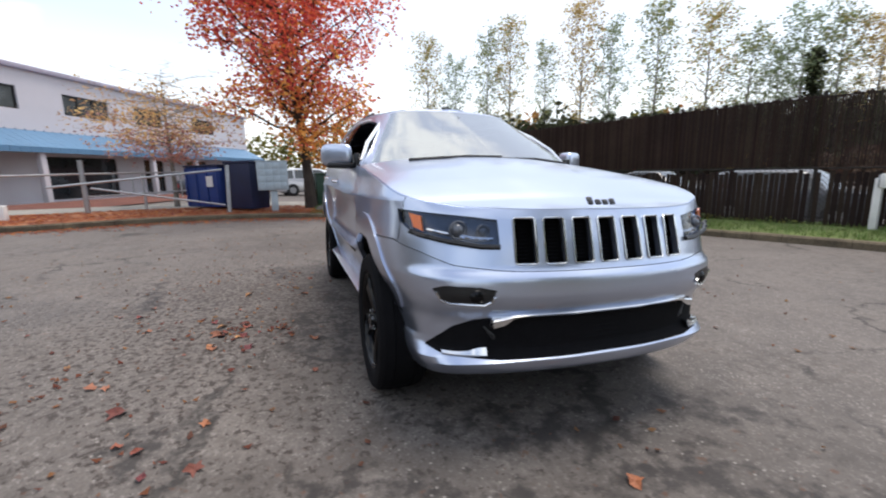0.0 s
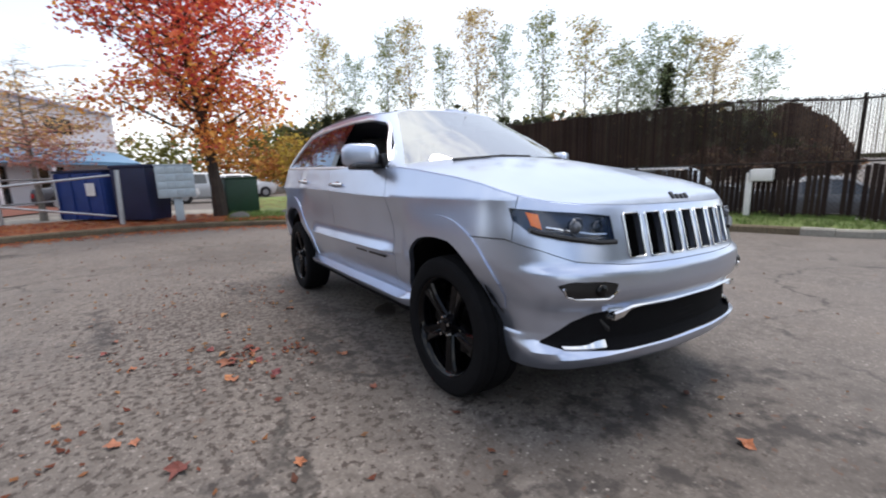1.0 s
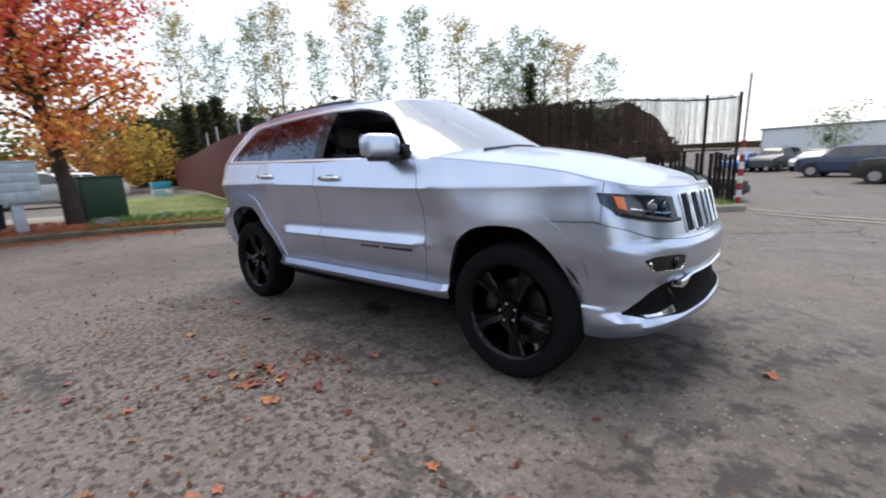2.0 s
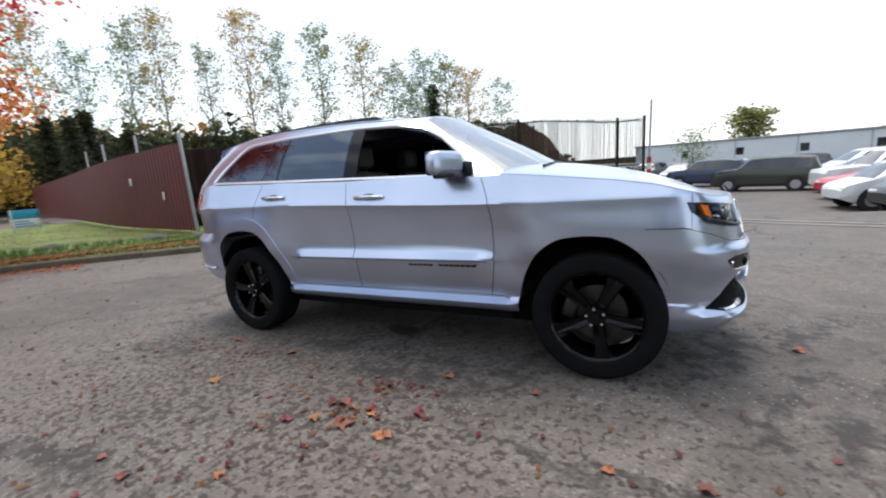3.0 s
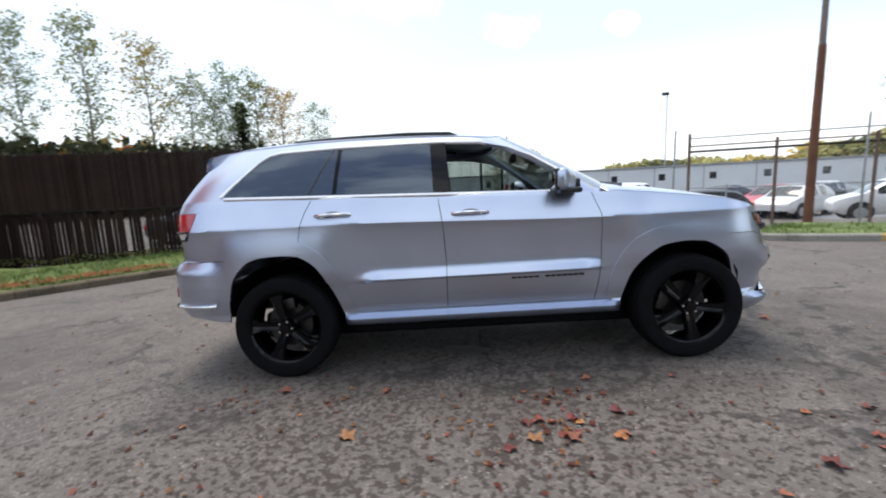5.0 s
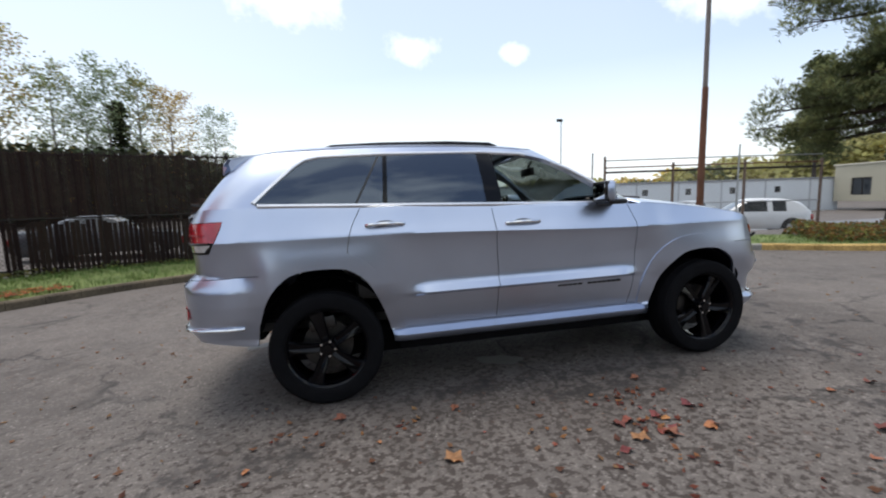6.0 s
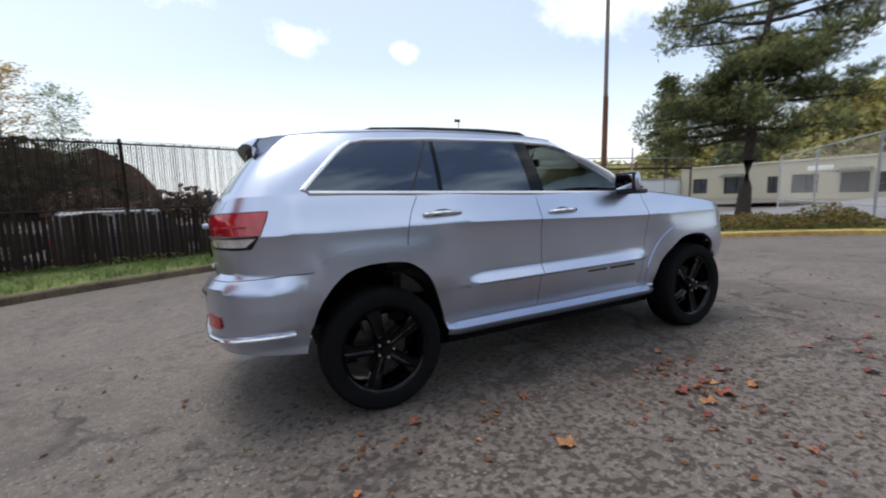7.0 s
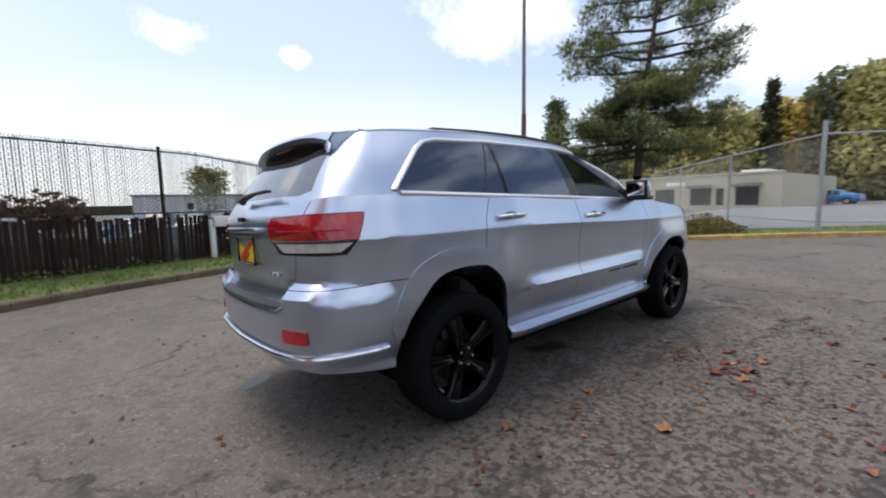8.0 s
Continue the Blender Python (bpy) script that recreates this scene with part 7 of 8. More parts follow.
# beige block building across the street
depot = empty("block_building", "low beige block building with garage doors across the street", "building")
depot.matrix_world, L = oriented((43.4, 28.0), (41.2, 6.1))
dholes = [(1.5, 3.2, .75, 2.3), (5.0, 7.4, .7, 2.3), (9.2, 10.1, .7, 2.25), (11.2, 13.2, .7, 2.3), (14.7, 16.6, .7, 2.3), (17.0, 17.65, .7, 2.25), (18.6, 20.4, .7, 2.3)]
bm = bmesh.new()
wall_with_holes(bm, L, .2, 3.45, .25, dholes)
part("front_wall", bm, BEIGEWALL, depot, smooth=False)
bm = bmesh.new()
box(bm, 0, L, .3, 15, .2, 3.4)
part("body", bm, BEIGEWALL, depot, smooth=False)
for h in dholes:
    window_in(depot, *h, .14, 1)
bm = bmesh.new()
box(bm, 18.2, 20.2, 2, 4.5, 3.4, 3.9, .05)
part("roof_unit", bm, WHITEPAINT, depot)
bm = bmesh.new()
box(bm, -.1, L + .1, -.08, .3, 3.45, 3.6, .02)
part("roof_edge", bm, mat("pale_trim", (.5, .47, .38), rough=.7), depot)
bm = bmesh.new()
box(bm, 12.4, 14.2, -.08, -.02, 2.55, 2.95, .01)
part("sign", bm, WHITEPAINT, depot, "plain white sign board")
for u in (4.8, 14.5, 18.4):
    bm = bmesh.new()
    ribbon(bm, [[(u, -.02, 2.62), (u + 2.2, -.02, 2.62)], [(u, -.6, 2.36), (u + 2.2, -.6, 2.36)]])
    thick(bm, .03)
    part("door_hood", bm, mat("hood_dark", (.05, .07, .06), rough=.6) if u < 6 else bpy.data.materials["hood_dark"], depot)

# the street beyond the fence
bm = bmesh.new()
rows = []
for i in range(26):
    x = 15.2 + i * 1.0
    rows.append([(x, y, height(x, y) + .03) for y in [-22 + k * 2.0 for k in range(20)] if y < 17])
ribbon(bm, rows)
tagged(part("street", bm, STREET), "pale grey street rising to the beige building", "street", kind="structure")

# ==== poles and wire fences by the street ====
def pole(name, label, x, y, z0, z1, r, material, category="pole", top=None):
    root = empty(name, label, category)
    bm = bmesh.new()
    tube(bm, [(x, y, z0), (x, y, (z0 + z1) / 2), (x + .02, y, z1)], r, 12, taper=[1, .92, .8])
    part("shaft", bm, material, root)
    bm = bmesh.new()
    tube(bm, [(x, y, z0), (x, y, z0 + .12)], r * 1.5, 12)
    part("footing", bm, CONCRETE, root)
    return root


pole("tall_pole", "tall rust-brown steel pole with grey upper part", 8.98, 7.2, -.1, 4.4, .105, RUST)
bm = bmesh.new()
tube(bm, [(8.99, 7.2, 4.35), (9.0, 7.2, 13.5)], .070, 12, taper=[1, .6])
part("upper_tube", bm, mat("weathered_steel", (.20, .165, .15), rough=.6, metal=.4, var=.25, scale=2, fine=30), bpy.data.objects["tall_pole"], "slim brown-grey upper tube")
lampp = pole("street_lamp", "far car park lamp on a slim pole", 26.6, 50.0, -.9, 11.4, .09, GALV, "lamp")
bm = bmesh.new()
box(bm, 26.0, 26.8, 49.85, 50.15, 11.4, 11.75, .04, None)
part("lamp_head", bm, DARKPOST, lampp)


def wire_fence(name, label, pts, z_top, material, rails, post_r=.035, mesh=True, spacing=None, posts_z=None):
    root = empty(name, label, "fence", kind="structure")
    P = [Vector((x, y, 0)) for x, y in pts]
    for i, p in enumerate(P):
        bm = bmesh.new()
        zt = (posts_z or {}).get(i, z_top)
        tube(bm, [(p.x, p.y, height(p.x, p.y) - .1), (p.x, p.y, zt)], post_r * (1.35 if i in (posts_z or {}) and post_r > .042 else 1), 10)
        part("post", bm, material, root)
    for zz, r, m in rails:
        for a, b in zip(P, P[1:]):
            bm = bmesh.new()
            tube(bm, [(a.x, a.y, zz), (b.x, b.y, zz)], r, 6)
            part("rail", bm, m, root)
    if mesh:
        bm = bmesh.new()
        for a, b in zip(P, P[1:]):
            length = (b - a).length
            top = z_top - .05
            low = min(height(a.x, a.y), height(b.x, b.y)) + .05
            H = top - low
            st = .14
            for s in (1, -1):
                k = -H
                while k < length:
                    u0, u1 = max(0, k), min(length, k + H)
                    if u1 > u0:
                        z_a, z_b = low + (u0 - k), low + (u1 - k)
                        if s < 0:
                            z_a, z_b = top - (u0 - k), top - (u1 - k)
                        q, w = a.lerp(b, u0 / length), a.lerp(b, u1 / length)
                        tube(bm, [(q.x, q.y, z_a), (w.x, w.y, z_b)], .0011, 3)
                    k += st
        tagged(part("wire_mesh", bm, GALV, root, smooth=False), kind="stuff")
    return root


wire_fence("street_fence", "galvanised chain-link fence with corner post by the street", [(27.5, 10.8), (22.6, 7.0), (17.9, 3.3), (13.25, -.3), (14.6, -1.9), (17.5, -5.2), (20.4, -8.5)], 3.1, GALV, [(3.08, .03, GALV), (.55, .02, GALV)], .045, posts_z={3: 3.45})
wire_fence("yard_fence", "chain-link fence with rust-brown posts before the parked cars", [(6.6, 8.5), (8.55, 7.84), (10.6, 7.25), (12.9, 6.75)], 2.3, POSTBROWN, [(2.42, .02, GALV), (2.2, .022, RUST), (2.05, .035, DARKPOST), (1.02, .02, GALV)], .04, posts_z={0: 2.55})
for x, y, z in ((6.36, 8.85, 2.7), (7.42, 8.1, 1.1), (10.2, 7.1, 2.75)):
    pole("fence_stake", "slim grey steel stake beside the wire fence", x, y, -.2, z, .03, GALV)

# ==== parked cars ====
def parked_car(kind, colour, x, y, turn, label, z=None):
    """A simple whole car: rounded body, glass cabin, wheels and lamps."""
    L_, W, H = {"sedan": (4.6, 1.8, 1.45), "suv": (4.5, 1.84, 1.72), "hatch": (3.7, 1.66, 1.48), "pickup": (5.4, 1.95, 1.80), "van": (4.9, 1.95, 1.78)}[kind]
    root = empty("parked_car", label, "car", "cars in the yards")
    key = "car_" + "_".join(str(int(c * 100)) for c in colour)
    paint = bpy.data.materials.get(key) or mat(key, colour, rough=.35, metal=.15, var=.05, scale=2, fine=60, coat=.4)
    prof = {"suv": [(0, .48), (.02, .55), (.06, .60), (.24, .655), (.265, .665), (.37, .945), (.44, .99), (.70, 1.0), (.91, .965), (.945, .91), (.985, .66), (1, .48)],
            "hatch": [(0, .42), (.03, .52), (.17, .63), (.20, .65), (.37, .94), (.48, 1.0), (.74, .98), (.87, .91), (.97, .66), (1, .48)],
            "sedan": [(0, .43), (.03, .53), (.24, .635), (.27, .65), (.42, .95), (.52, 1.0), (.67, .97), (.84, .74), (.88, .72), (.985, .68), (1, .48)],
            "pickup": [(0, .48), (.02, .57), (.25, .63), (.28, .64), (.38, .95), (.45, 1.0), (.57, .98), (.62, .66), (.64, .62), (.99, .62), (1, .48)],
            "van": [(0, .44), (.03, .50), (.16, .62), (.36, .95), (.5, 1.0), (.89, .97), (.97, .66), (1, .46)]}[kind]
    bend = [(p.x, p.y) for p in spline([(a, b, 0) for a, b in prof], 60)]
    stations = sorted({round(k / 40, 4) for k in range(41)} | {a for a, b in prof})
    B_H = .645 * H
    X = lambda f: L_ / 2 - f * L_
    grid = []
    for f in stations:
        e = abs(2 * f - 1)
        w = W / 2 * (1 - .20 * max(0, (e - .80) / .20) ** 2.2)
        h = table(bend, f) * H
        low = .24 + .12 * max(0, (e - .86) / .14)
        m = min(h - .02, B_H)
        rise = max(0.0, h - B_H)
        t = min(1.0, rise / (H - B_H))
        sec = [(w * .88, low), (w * .985, low + .14), (w, m * .62), (w * .985, m * .86), (w * (.955 - .02 * t), m), (w * (.955 - .235 * t), m + (h - m) * (.5 + .36 * t)), (w * (.80 - .24 * t), h - .006), (w * .35, h + .008), (0, h + .014)]
        grid.append([(X(f), y, z) for y, z in sec] + [(X(f), -y, z) for y, z in sec[-2::-1]])
    bm = bmesh.new()
    vs = [[bm.verts.new(p) for p in r] for r in grid]
    m = len(vs[0])
    glassy = []
    crest = [a for a, b in prof if b > .93]
    f_base = {"suv": .265, "hatch": .20, "sedan": .27, "pickup": .28, "van": .17}[kind]
    f_tail = {"suv": .975, "hatch": .955, "sedan": .835, "pickup": .615, "van": .96}[kind]
    posts = {"suv": (.52, .76), "hatch": (.60,), "sedan": (.55,), "pickup": (.50,), "van": (.50, .74)}[kind]
    for i in range(len(vs) - 1):
        fm = (stations[i] + stations[i + 1]) / 2
        for k in range(m - 1):
            fc = bm.faces.new((vs[i][k], vs[i][k + 1], vs[i + 1][k + 1], vs[i + 1][k]))
            side = k in (4, m - 6)
            over = k in (6, 7, m - 9, m - 8)
            if side and crest[0] - .06 < fm < crest[-1] + .015 and all(abs(fm - q) > .016 for q in posts):
                glassy.append(fc)
            if over and (f_base < fm < crest[0] - .005 or crest[-1] + .012 < fm < f_tail - .02) and not (kind == "pickup" and fm > .63):
                glassy.append(fc)
    bm.faces.new(vs[0])
    bm.faces.new(vs[-1][::-1])
    glassbm = take(bm, glassy)
    bmesh.ops.recalc_face_normals(bm, faces=bm.faces)
    part("body", bm, paint, root, angle=32)
    bmesh.ops.recalc_face_normals(glassbm, faces=glassbm.faces)
    part("cabin_glass", glassbm, DARKGLASS, root, "dark car windows")
    belt = B_H * .93
    if kind == "pickup":
        bm = bmesh.new()
        box(bm, X(.98), X(.64), -W / 2 * .80, W / 2 * .80, belt + .03, belt + .035)
        part("bed_cover", bm, BLACKISH, root)
    for u in (X(.19), X(.80)):
        for s in (1, -1):
            bm = bmesh.new()
            rr = .34 if kind in ("suv", "pickup") else .31
            rod(bm, (u, s * (W / 2 - .20), rr), (u, s * (W / 2 + .012), rr), rr, seg=20)
            # wider black disc, added in place of the shaded wheel arch gap
            rod(bm, (u, s * (W / 2 - .12), rr + .03), (u, s * (W / 2 + .003), rr + .03), rr * 1.16, seg=20)
            w = part("wheel", bm, BLACKISH, root)
            bm = bmesh.new()
            rod(bm, (u, s * (W / 2), rr), (u, s * (W / 2 + .022), rr), rr * .62, seg=14)
            part("rim", bm, GALV, w)
    for s in (1, -1):
        bm = bmesh.new()
        box(bm, X(.045), X(.006), s * W * .30 - .2, s * W * .30 + .2, belt * .66, belt * .80, .03)
        part("headlight", bm, WHITEPAINT, root)
        bm = bmesh.new()
        box(bm, X(.995), X(.95), s * W * .38 - .12, s * W * .38 + .12, belt * .68, belt * .92, .03)
        part("tail_light", bm, TAILRED, root)
    root.matrix_world = pose(x, y, height(x, y) if z is None else z, 0, 0, turn)
    return root


BLACKISH = mat("matt_black", (.015, .015, .016), rough=.7, var=.2)
TAILRED = mat("tail_red", (.35, .01, .012), rough=.25, var=.1)
SILVER, WHITE, RED_, DKGREY, NAVY, GREEN_, BLACKC, BLUEC = (.42, .44, .46), (.72, .73, .74), (.48, .012, .025), (.06, .065, .075), (.03, .045, .09), (.030, .036, .026), (.012, .012, .014), (.03, .16, .42)
for row in (("suv", GREEN_, 6.55, 23.8, 163, "dark green off-roader in the far car park"), ("suv", NAVY, 4.5, 29.0, 160, "dark blue estate car in the far car park"), ("hatch", WHITE, 8.55, 14.8, 186, "small white hatchback behind the wire fence"),
            ("sedan", RED_, 9.6, 18.0, 186, "red saloon in the far car park"), ("van", WHITE, 12.6, 29.7, 190, "white people carrier in the far car park"), ("suv", DKGREY, 9.4, 33.0, 188, "grey estate car in the far car park"),
            ("pickup", WHITE, 10.6, 21.2, 186, "white pickup truck in the far car park"), ("hatch", BLACKC, 8.85, 12.15, 186, "black hatchback behind the wire fence"), ("sedan", RED_, 16.4, 18.2, 205, "dark red saloon behind the wire fence"),
            ("hatch", WHITE, 15.6, 15.9, 205, "white hatchback behind the wire fence"), ("sedan", SILVER, 11.2, 24.0, 186, "silver saloon in the far car park"), ("sedan", DKGREY, 19.0, 19.6, 200, "dark grey saloon behind the wire fence"),
            ("sedan", WHITE, 11.7, 26.8, 190, "white saloon in the far car park"), ("sedan", DKGREY, 17.4, 24.0, 200, "dark grey saloon in the far car park"),
            ("hatch", WHITE, 15.4, 11.2, 150, "white hatchback parked beyond the tall pole"), ("sedan", SILVER, 21.6, 21.6, 200, "silver saloon in the yard row"),
            ("sedan", BLUEC, -1.2, 37.2, 250, "blue car before the long building"), ("suv", DKGREY, .9, 37.6, 250, "dark car before the long building"), ("sedan", SILVER, 3.2, 37.2, 250, "silver car before the long building"),
            ("sedan", BLUEC, 6.6, 33.0, 200, "bright blue car far across the yard"), ("suv", SILVER, 9.6, 34.0, 200, "silver car far across the yard"), ("suv", DKGREY, 14.0, 32.0, 200, "dark car far across the yard"),
            ("sedan", DKGREY, -9.6, 12.6, 15, "dark grey car seen through the slatted fence"), ("suv", DKGREY, -5.2, 13.6, 12, "dark car seen through the slatted fence"), ("sedan", DKGREY, -1.2, 15.6, 20, "dark grey car seen through the slatted fence"),
            ("sedan", WHITE, -24.6, -2.9, 100, "white car in the lot behind the mailbox"), ("suv", SILVER, -25.2, -.2, 100, "silver car in the lot behind the maple"), ("sedan", DKGREY, -24.0, -5.2, 100, "dark car in the lot behind the bins"), ("suv", WHITE, -31.0, 2.5, 95, "white van far behind the maple"),
            ("sedan", BLUEC, 54.0, 4.6, 80, "blue car on the street by the block building")):
    parked_car(*row)

# ==== bins, mailbox, gate, posts ====
bins = empty("steel_bin", "blue steel waste bin with a white notice", "bin")
bins.matrix_world = pose(-11.75, -3.55, .14, 0, 0, 47)
bm = bmesh.new()
box(bm, -1.62, 0, 0, 1.45, .08, 1.40, .03)
part("body", bm, BLUEBIN, bins)
for k in range(4):
    bm = bmesh.new()
    box(bm, -1.6 + k * .5, -1.54 + k * .5, -.04, 0, .1, 1.38, .01)
    part("rib", bm, BLUEBIN, bins)
bm = bmesh.new()
box(bm, -1.66, .04, -.04, 1.5, 1.40, 1.47, .02)
part("lid", bm, NAVYBIN, bins)
bm = bmesh.new()
box(bm, -.55, -.25, -.052, -.044, .75, 1.1)
part("notice", bm, WHITEPAINT, bins, "white notice sheet")
bin2 = empty("steel_bin", "dark navy steel bin behind the blue one", "bin")
bin2.matrix_world = pose(-11.6, -3.35, .14, 0, 0, 133) @ Matrix.Diagonal((.60, 1, 1, 1))
bm = bmesh.new()
vs = box(bm, 0, 1.35, -1.2, 0, .05, 1.48, .03)
for v in vs:
    if v.is_valid and v.co.x > 1.2 and v.co.z < .7:
        v.co.x -= .25
part("body", bm, NAVYBIN, bin2)
bm = bmesh.new()
box(bm, -.03, 1.4, -1.25, .04, 1.48, 1.56, .02)
part("lid", bm, NAVYBIN, bin2)

mailbox = empty("mailbox_cluster", "grey steel cluster mailbox on a pedestal", "mailbox")
mailbox.matrix_world = pose(-10.45, -1.86, .08, 0, 0, 92)
bm = bmesh.new()
box(bm, -.44, .44, -.20, .20, .70, 1.56, .02)
part("body", bm, GREYBOX, mailbox)
for i in range(4):
    for j in range(4):
        bm = bmesh.new()
        box(bm, -.40 + i * .205, -.215 + i * .205, -.212, -.20, .75 + j * .20, .93 + j * .20, .004)
        d = part("door", bm, GREYBOX, mailbox)
        if (i + j) % 2 == 0:
            bm = bmesh.new()
            box(bm, -.37 + i * .205, -.25 + i * .205, -.218, -.212, .87 + j * .20, .885 + j * .20)
            part("slot_label", bm, GALV, d)
bm = bmesh.new()
box(bm, -.10, .10, -.10, .10, 0, .70, .01)
part("pedestal", bm, GREYBOX, mailbox)
bm = bmesh.new()
box(bm, -.46, .46, -.22, .22, 1.56, 1.59, .008)
part("cap", bm, GREYBOX, mailbox)

ubox = empty("utility_box", "dark green metal utility box beside the maple", "utility box")
ubox.matrix_world = pose(-12.3, -.05, .04, 0, 0, 92)
bm = bmesh.new()
box(bm, -.48, .48, -.45, .45, 0, 1.18, .02)
part("body", bm, GREENBOX, ubox)
bm = bmesh.new()
box(bm, -.5, .5, -.47, .47, 1.18, 1.24, .015)
part("lid", bm, GREENBOX, ubox)
bm = bmesh.new()
box(bm, -.44, .44, -.462, -.45, .1, 1.1, .005)
part("door", bm, GREENBOX, ubox)


def boulder(x, y, r, label, seed):
    rng = random.Random(seed)
    bm = bmesh.new()
    bmesh.ops.create_icosphere(bm, subdivisions=3, radius=r)
    for v in bm.verts:
        v.co *= 1 + .28 * noise.noise(v.co * 2.2 / r * .5 + Vector((seed, 0, 0)))
        v.co.z *= .62
    ob = tagged(part("boulder", bm, mat("rock", (.10, .10, .095), rough=.95, var=.4, scale=4, fine=30, bump=.6) if "rock" not in bpy.data.materials else bpy.data.materials["rock"]), label, "rock")
    ob.location = (x, y, height(x, y) + .16)


boulder(-10.6, -.35, .30, "grey boulder at the foot of the maple", 3)
boulder(-10.1, 2.9, .30, "low grey boulder on the lawn", 5)
boulder(-9.3, 3.6, .26, "low grey boulder below the sheet gate", 6)
boulder(-11.3, 1.2, .28, "dark boulder on the lawn edge", 7)

# pipe gate and pipe fence
gate = empty("pipe_gate", "galvanised triangular pipe swing gate, standing open", "gate")
pipes = [((-10.35, -3.15, .15), (-10.42, -3.10, 1.55), .06, "post"), ((-10.38, -3.25, 1.42), (-9.75, -7.2, 1.02), .03, "top_pipe"), ((-10.36, -3.25, .38), (-9.85, -6.3, .98), .026, "brace"), ((-10.2, -4.3, .66), (-10.2, -4.3, 1.32), .02, "strut"), ((-10.0, -5.4, .80), (-10.0, -5.4, 1.20), .02, "strut")]
for a, b, r, nm in pipes:
    bm = bmesh.new()
    tube(bm, [a, b], r, 8)
    part(nm, bm, GALV, gate)
pf = empty("pipe_fence", "galvanised pipe rail fence with a white-capped post", "fence")
for a, b, r, nm in [((-9.55, -8.15, .1), (-9.6, -8.1, 2.0), .045, "post"), ((-11.3, -7.0, .1), (-11.3, -7.0, 1.75), .07, "post"), ((-12.6, -5.9, .1), (-12.6, -5.9, 1.35), .04, "post"),
                    ((-9.2, -10.5, 1.25), (-9.55, -8.15, 1.32), .028, "rail"), ((-9.55, -8.15, 1.32), (-11.3, -7.0, 1.36), .028, "rail"), ((-11.3, -7.0, 1.36), (-13.6, -4.9, 1.40), .028, "rail"),
                    ((-9.2, -10.5, .62), (-9.55, -8.15, .68), .024, "rail"), ((-9.2, -10.5, .3), (-9.55, -8.15, 1.0), .02, "brace"), ((-11.3, -7.0, .7), (-13.6, -4.9, .75), .024, "rail")]:
    bm = bmesh.new()
    tube(bm, [a, b], r, 8)
    part(nm, bm, GALV, pf)
bm = bmesh.new()
box(bm, -9.62, -9.42, -8.2, -7.95, .12, .62, .03)
tagged(part("white_bucket", bm, WHITEPAINT), "white plastic tub by the fence post", "tub")

# white mailbox post on the grass strip
wp = empty("post_box", "white-painted wooden post with a small white box", "post box")
wp.matrix_world = pose(-.88, 8.68, height(-.88, 8.68) + .18, 0, 0, 10)
bm = bmesh.new()
box(bm, -.055, .055, -.055, .055, 0, .98, .008)
part("post", bm, WHITEPAINT, wp)
bm = bmesh.new()
box(bm, .02, .42, -.11, .11, .80, 1.06, .03)
bx = part("box", bm, WHITEPAINT, wp)
bm = bmesh.new()
box(bm, .0, .025, -.10, .10, .82, 1.04, .006)
part("flap", bm, GALV, bx)

sign = empty("lawn_sign", "small blue and white board sign on the lawn", "sign")
sign.matrix_world = pose(-21.0, 3.9, height(-21, 3.9) + .1, 0, 0, 72)
bm = bmesh.new()
box(bm, -.45, .45, -.02, .02, .62, .98, .005)
part("upper_board", bm, mat("sign_blue", (.03, .33, .52), rough=.5, var=.1), sign)
bm = bmesh.new()
box(bm, -.45, .45, -.02, .02, .22, .615, .005)
lb = part("lower_board", bm, WHITEPAINT, sign)
for k in range(3):
    bm = bmesh.new()
    box(bm, -.32, .32 - k * .1, -.026, -.021, .30 + k * .1, .345 + k * .1)
    part("text_bar", bm, bpy.data.materials["sign_blue"], lb)
for u in (-.38, .38):
    bm = bmesh.new()
    box(bm, u - .03, u + .03, -.02, .02, -.1, .98)
    part("leg", bm, WHITEPAINT, sign)

# lawn beyond the kerb on the left
bm = bmesh.new()
rows = []
for i in range(16):
    f = i / 15
    a = Vector((-9.7, .2, 0)).lerp(Vector((-26, 1.5, 0)), f)
    b = Vector((-8.6, 4.6, 0)).lerp(Vector((-23.5, 8.2, 0)), f)
    rows.append([(a.lerp(b, k / 10).x, a.lerp(b, k / 10).y, height(*a.lerp(b, k / 10).xy) + .15 + .10 * math.sin(k / 10 * math.pi / 2) + .012 * noise.noise(Vector((f * 9, k, 0)))) for k in range(11)])
ribbon(bm, rows)
bmesh.ops.recalc_face_normals(bm, faces=bm.faces)
LAWN = mat("lawn", (.095, .145, .035), rough=.95, var=.5, scale=.8, fine=18, bump=.7, bump_scale=35, tint=(.14, .18, .045))
tagged(part("lawn", bm, LAWN), "bright green lawn before the sheet gate", "lawn", kind="structure")

# ==== fallen leaves ====
def leaf_mesh(seed, size):
    """A lobed, slightly curled leaf."""
    rng = random.Random(seed)
    bm = bmesh.new()
    lobes = 5
    pts = []
    for k in range(lobes * 2):
        a = math.tau * k / (lobes * 2)
        r = size * (1.0 if k % 2 == 0 else .62) * rng.uniform(.6, 1.1)
        pts.append(bm.verts.new((math.cos(a) * r, math.sin(a) * r * .85, abs(math.sin(a)) * size * .4 * rng.uniform(.3, 1.2))))
    c = bm.verts.new((0, 0, .004))
    for k in range(len(pts)):
        bm.faces.new((c, pts[k], pts[(k + 1) % len(pts)]))
    return bm


